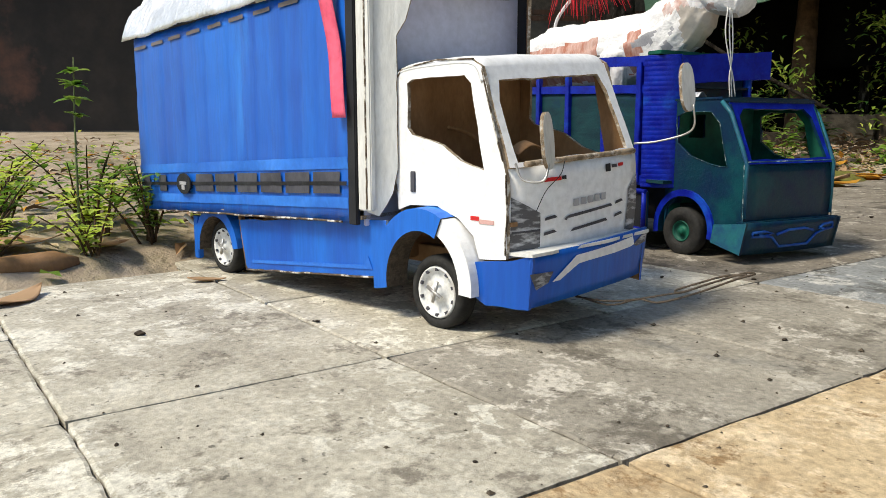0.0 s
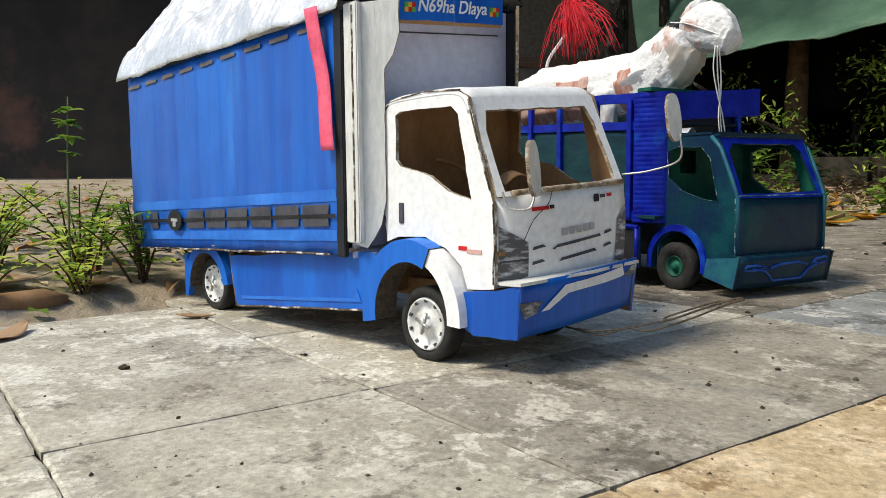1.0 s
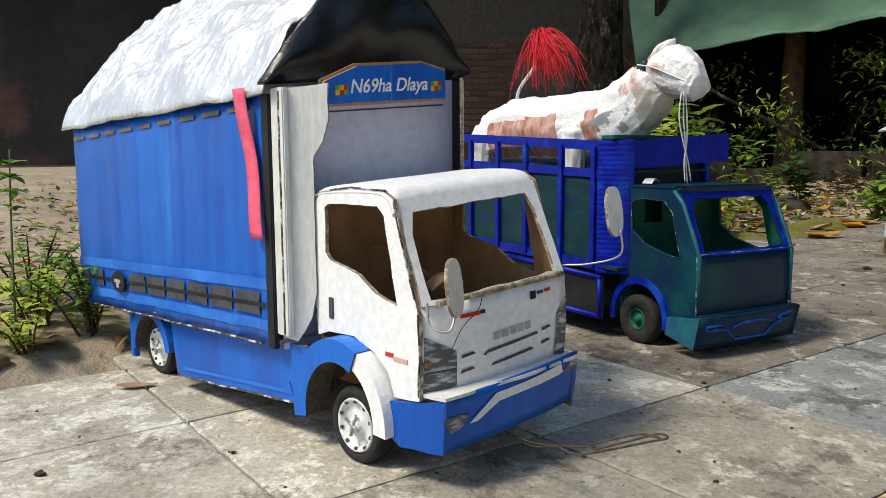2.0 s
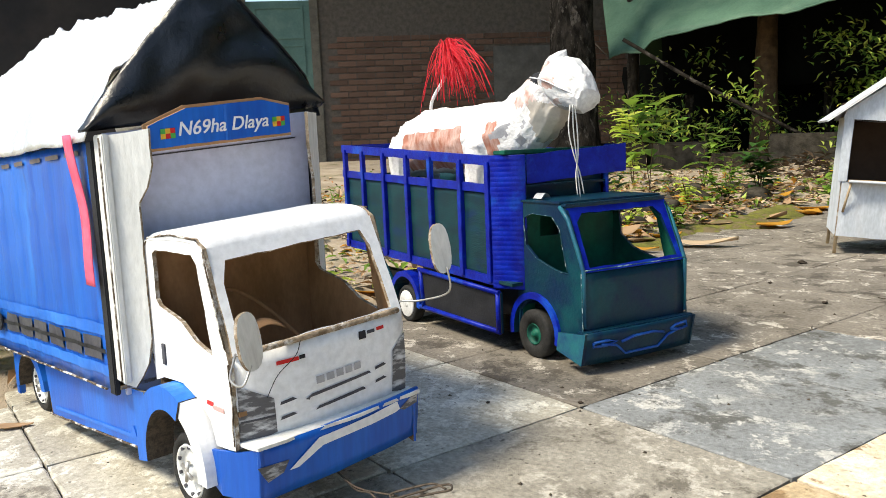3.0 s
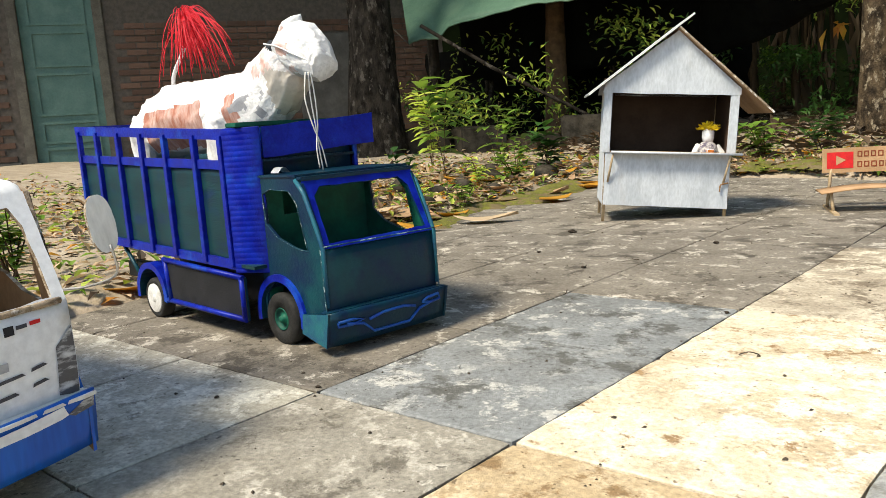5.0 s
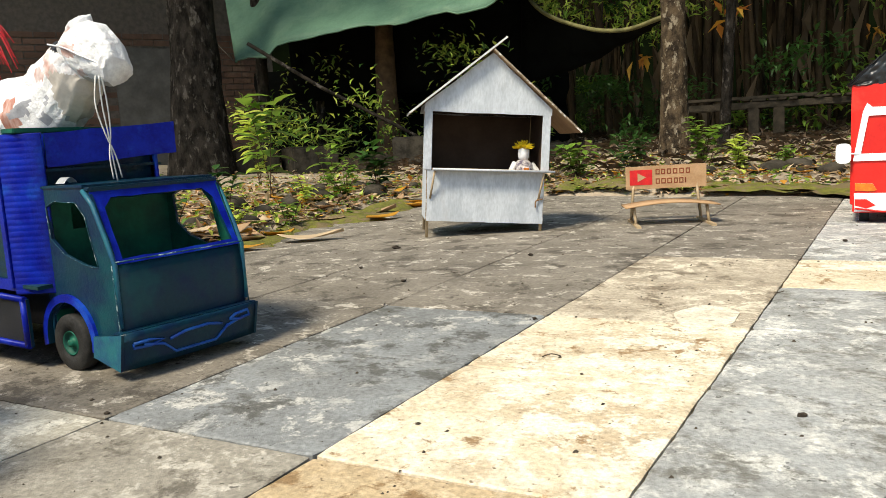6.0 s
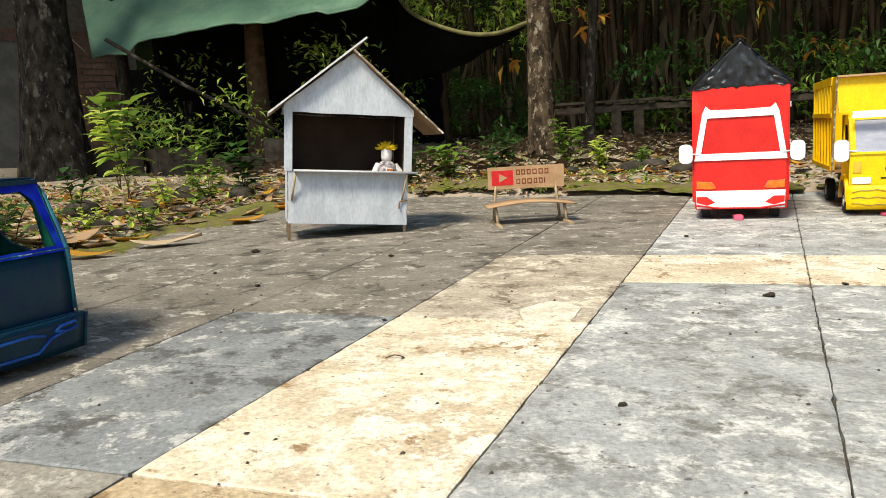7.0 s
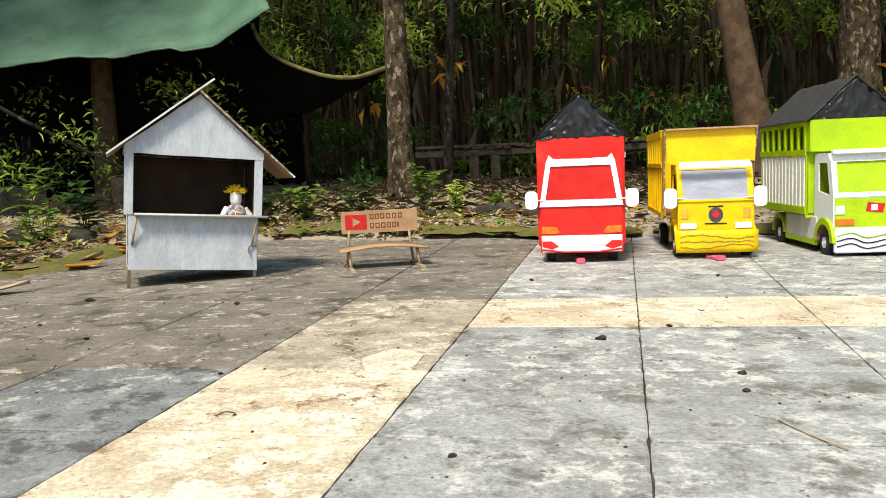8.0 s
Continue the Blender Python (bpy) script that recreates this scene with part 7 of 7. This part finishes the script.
        x, y = (0.75 + 1.3 * t + rnd.uniform(-0.1, 0.2), 2.5 + 1.2 * t + rnd.uniform(0.0, 0.9)) if k < 95 else (2.75 + 1.1 * t, 3.0 - 2.0 * t + rnd.uniform(0.1, 0.6))
        if rise(x, y) < 0:
            continue
        build_fallen_leaf(x, y, rise(x, y) + 0.012, rnd.uniform(0.06, 0.15), rnd.uniform(0.03, 0.07), rnd.choice((LEAF_DRY, LEAF_HUSK, LEAF_DRY, LEAF_GOLD)), rnd.uniform(0, 360), k, "dry brown leaf on the bank", rnd.uniform(0.08, 0.24))
    for k, (x, y, ln, wd, m, turn) in enumerate(((0.93, 2.78, 0.17, 0.13, LEAF_HUSK, 60), (1.02, 2.36, 0.2, 0.075, LEAF_HUSK, -20), (0.72, 2.5, 0.16, 0.06, LEAF_HUSK, 25), (0.86, 2.95, 0.16, 0.08, LEAF_HUSK, 10), (1.22, 2.85, 0.14, 0.06, LEAF_DRY, -40), (1.4, 2.75, 0.15, 0.07, LEAF_GOLD, 15), (0.8, 2.3, 0.14, 0.06, LEAF_GOLD, -30), (1.1, 3.0, 0.16, 0.07, LEAF_HUSK, 75), (0.6, 2.75, 0.2, 0.09, LEAF_HUSK, -10))):
        build_fallen_leaf(x, y, max(rise(x, y), 0.0) + 0.012, ln, wd, m, turn, 700 + k, "large pale tan leaf lying on the bank" if m is LEAF_HUSK else "large curled dry leaf lying on the bank", 0.16)
    # litter too small to count
    rows = []
    for k in range(24000):
        x, y = rnd.gauss(1.6, 1.5), rnd.gauss(2.9, 1.2)
        z = rise(x, y)
        if z < 0.0:
            continue
        rows.append((Vector((x, y, z + 0.008)), Vector((rnd.uniform(-1, 1), rnd.uniform(-1, 1), rnd.uniform(-0.1, 0.35))), rnd.uniform(0.015, 0.06), rnd.uniform(0.01, 0.032), rnd.choice((0, 0, 4, 4, 3, 3, 1, 2, 2, 5))))
    quick_leaves(rows, "leaf_litter", [LEAF_DRY, LEAF_GOLD, LEAF_MID, LEAF_DARK, LEAF_HUSK, LEAF_PALE], "scattered dry leaves and small green shoots", "leaf litter")
    # weeds
    build_weed(-0.557, 1.154, 0.28, 1, 0.05, LEAF_MID, "tall single-stemmed green weed", 1, 0.026, True)
    for k, (x, y, h, n, s) in enumerate(((-0.47, 1.2, 0.13, 12, 0.09), (-0.40, 1.3, 0.15, 14, 0.11), (-0.56, 1.22, 0.11, 9, 0.09), (-0.66, 1.1, 0.1, 9, 0.08), (-0.32, 1.38, 0.12, 9, 0.08), (-0.74, 1.25, 0.13, 9, 0.12), (-0.62, 1.32, 0.14, 12, 0.14), (-0.85, 1.4, 0.16, 10, 0.16))):
        build_weed(x, y, h, n, s, LEAF_PALE if k % 3 else LEAF_MID, "bushy bright green weed at the paving edge", 10 + k, 0.024)
    for k, (x, y, h, n, s) in enumerate(((-0.62, 1.02, 0.06, 8, 0.07), (-0.7, 0.98, 0.08, 8, 0.08), (-0.52, 1.1, 0.07, 8, 0.07), (-0.9, 1.2, 0.12, 9, 0.12), (-0.25, 1.45, 0.09, 8, 0.07))):
        build_weed(x, y, h, n, s, LEAF_PALE, "low bright green weed at the paving edge", 90 + k, 0.022)
    for k, (x, y, h, n, s, lf) in enumerate(((1.18, 3.6, 0.72, 2, 0.12, 0.12), (0.9, 3.1, 0.2, 3, 0.12, 0.06), (1.05, 2.75, 0.12, 4, 0.08, 0.035), (0.84, 2.62, 0.1, 5, 0.08, 0.03), (1.5, 3.5, 0.2, 9, 0.14, 0.05), (1.75, 3.75, 0.3, 6, 0.14, 0.09), (2.15, 3.75, 0.22, 9, 0.16, 0.09), (2.3, 3.5, 0.24, 10, 0.16, 0.1), (2.75, 3.45, 0.2, 9, 0.14, 0.07), (3.0, 3.35, 0.22, 8, 0.14, 0.07), (3.22, 3.05, 0.34, 6, 0.12, 0.06), (3.3, 2.9, 0.2, 8, 0.12, 0.05), (3.7, 2.5, 0.2, 7, 0.12, 0.06), (3.95, 2.3, 0.16, 7, 0.1, 0.05), (0.45, 2.75, 0.34, 4, 0.16, 0.08), (0.1, 2.3, 0.2, 8, 0.14, 0.05), (3.42, 2.75, 0.12, 8, 0.1, 0.04), (0.62, 2.42, 0.16, 7, 0.1, 0.04), (-0.15, 1.85, 0.2, 8, 0.12, 0.04), (1.25, 3.25, 0.14, 4, 0.1, 0.05), (2.0, 3.5, 0.16, 8, 0.12, 0.06), (2.55, 3.55, 0.18, 8, 0.14, 0.08), (1.62, 4.2, 0.42, 4, 0.18, 0.08), (1.35, 4.6, 0.6, 4, 0.2, 0.1))):
        build_weed(x, y, h, n, s, (LEAF_MID, LEAF_DEEP, LEAF_MID, LEAF_PALE)[k % 4] if k else LEAF_MID, "green broad-leaved weed on the bank", 40 + k, lf)


def build_debris():
    rnd = random.Random(77)
    vs, fs = [], []
    for k in range(4200):
        x, y = rnd.uniform(-0.9, 3.2), rnd.uniform(0.05, 3.2)
        if rise(x, y) > -0.04:
            continue
        s = rnd.choice((0.0006, 0.0007, 0.0008, 0.001, 0.001, 0.0013, 0.0016, 0.0024)) * rnd.uniform(0.7, 1.2)
        b = len(vs)
        for c in ((1, 0, 0), (-1, 0, 0), (0, 1, 0), (0, -1, 0), (0, 0, 1.0), (0, 0, -0.5)):
            vs.append((x + c[0] * s * rnd.uniform(0.6, 1.6), y + c[1] * s * rnd.uniform(0.6, 1.6), 0.0012 + s * 0.4 + c[2] * s * 0.8))
        fs += [(b + i, b + j, b + 4) for i, j in ((0, 2), (2, 1), (1, 3), (3, 0))] + [(b + j, b + i, b + 5) for i, j in ((0, 2), (2, 1), (1, 3), (3, 0))]
    me = bpy.data.meshes.new("crumbs")
    me.from_pydata(vs, [], fs)
    me.materials.append(mat("dark_crumb", (0.05, 0.04, 0.03), (0.09, 0.07, 0.05), 0.95, 50, 4, 0.3))
    tagged(new("soil_crumbs", me), "dark crumbs of soil scattered on the concrete", "crumbs", kind="stuff")
    for k in range(14):
        x, y = rnd.uniform(0.2, 2.2), rnd.uniform(0.7, 2.3)
        a, ln = rnd.uniform(0, 6.28), rnd.uniform(0.01, 0.028)
        d = Vector((math.cos(a), math.sin(a), 0))
        p = Vector((x, y, 0.003))
        solid("twig", tube(curve([p - d * ln / 2, p + d.orthogonal() * 0.002 + Vector((0, 0, 0.001)), p + d * ln / 2], 3), 0.0008, 5), TWINE, "thin dark twig lying on the concrete", "twig", group="twigs")
    CLOD = mat("dark_soil_clod", (0.06, 0.045, 0.032), (0.025, 0.019, 0.014), 0.95, 90, 4, 0.6)
    for k, (x, y, r) in enumerate(((1.153, 1.994, 0.0139), (1.348, 1.634, 0.0092), (1.533, 0.782, 0.0101), (1.473, 0.518, 0.0075), (1.403, 0.481, 0.0064), (1.025, 1.092, 0.0053), (1.02, 0.603, 0.0054), (1.682, 0.746, 0.0063), (0.985, 1.528, 0.0071), (1.969, 1.292, 0.0076), (2.26, 0.95, 0.0067), (-0.288, 0.719, 0.0065), (-0.123, 0.774, 0.0037), (-0.18, 0.566, 0.0025), (0.022, 0.509, 0.0019), (0.034, 0.43, 0.0019), (0.335, 0.706, 0.0032), (0.165, 0.488, 0.0019), (0.082, 0.724, 0.0026), (0.421, 1.009, 0.004), (0.302, 1.022, 0.0041), (0.971, 1.752, 0.0063))):
        bm = bmesh.new()
        r *= 0.65
        bmesh.ops.create_icosphere(bm, subdivisions=2, radius=r)
        for v in bm.verts:
            v.co *= 1 + 0.7 * noise.noise(v.co / r * 1.1 + Vector((k * 3, 0, 0)))
            v.co.x *= 1.25
            v.co.z *= 0.6
        solid("soil_clod", bm, CLOD, "small dark clod of soil on the concrete", "clod", pose(x, y, 0.002 + r * 0.4, 0, 0, k * 47), "clods of soil")
    solid("straw", tube(curve([(1.319, 0.406, 0.004), (1.294, 0.361, 0.004), (1.278, 0.323, 0.004)], 5), 0.001, 5), STICK, "thin pale straw lying on the concrete", "straw")
    bm = ring_loft([((0, -0.06, 0), 0.006, 0.005, (0, 1, 0)), ((0, -0.04, 0), 0.018, 0.016, (0, 1, 0)), ((0, 0.03, 0), 0.02, 0.018, (0, 1, 0)), ((0, 0.06, 0), 0.006, 0.006, (0, 1, 0))], 10)
    solid("husk", bm, CARD, "brown dry husk lying under the weeds", "husk", pose(-0.565, 1.03, 0.017, 0, 0, -50), smooth=True)


build_house()
build_tarp()
build_platform()
build_tree("shade_tree", 3.88, 4.0, 0.083, 4.6, BARK, "straight tree trunk with pale mottled bark", (0.03, 0.0), 3, True, 4)
build_tree("slim_tree", 4.75, 4.45, 0.04, 3.8, BARK_DARK, "slim leaning tree at the grove's edge", (0.1, -0.2), 4, True, 3)
build_tree("stall_tree", 2.95, 6.65, 0.10, 3.2, BARK_WARM, "brown tree trunk behind the stall", (0.02, 0.05), 5, False, 2)
build_tree("dark_tree", 1.27, 6.45, 0.19, 4.5, BARK_DARK, "thick dark trunk before the house wall", (0.05, 0.0), 6, True, 4)
build_tree("slim_tree", 1.95, 7.2, 0.06, 3.6, BARK_DARK, "slim dark tree below the tarpaulin", (0.0, 0.05), 7, True, 3)
build_tree("brown_tree", 6.45, 2.68, 0.13, 3.5, BARK_WARM, "leaning brown tree behind the trucks", (-0.45, 0.5), 8, True, 3)
build_tree("grey_tree", 7.1, 2.2, 0.16, 4.0, BARK, "thick grey tree behind the trucks", (0.05, 0.1), 9, True, 3)
build_grove()
build_bank()
build_debris()

# ---- paving slabs ----
build_paving()
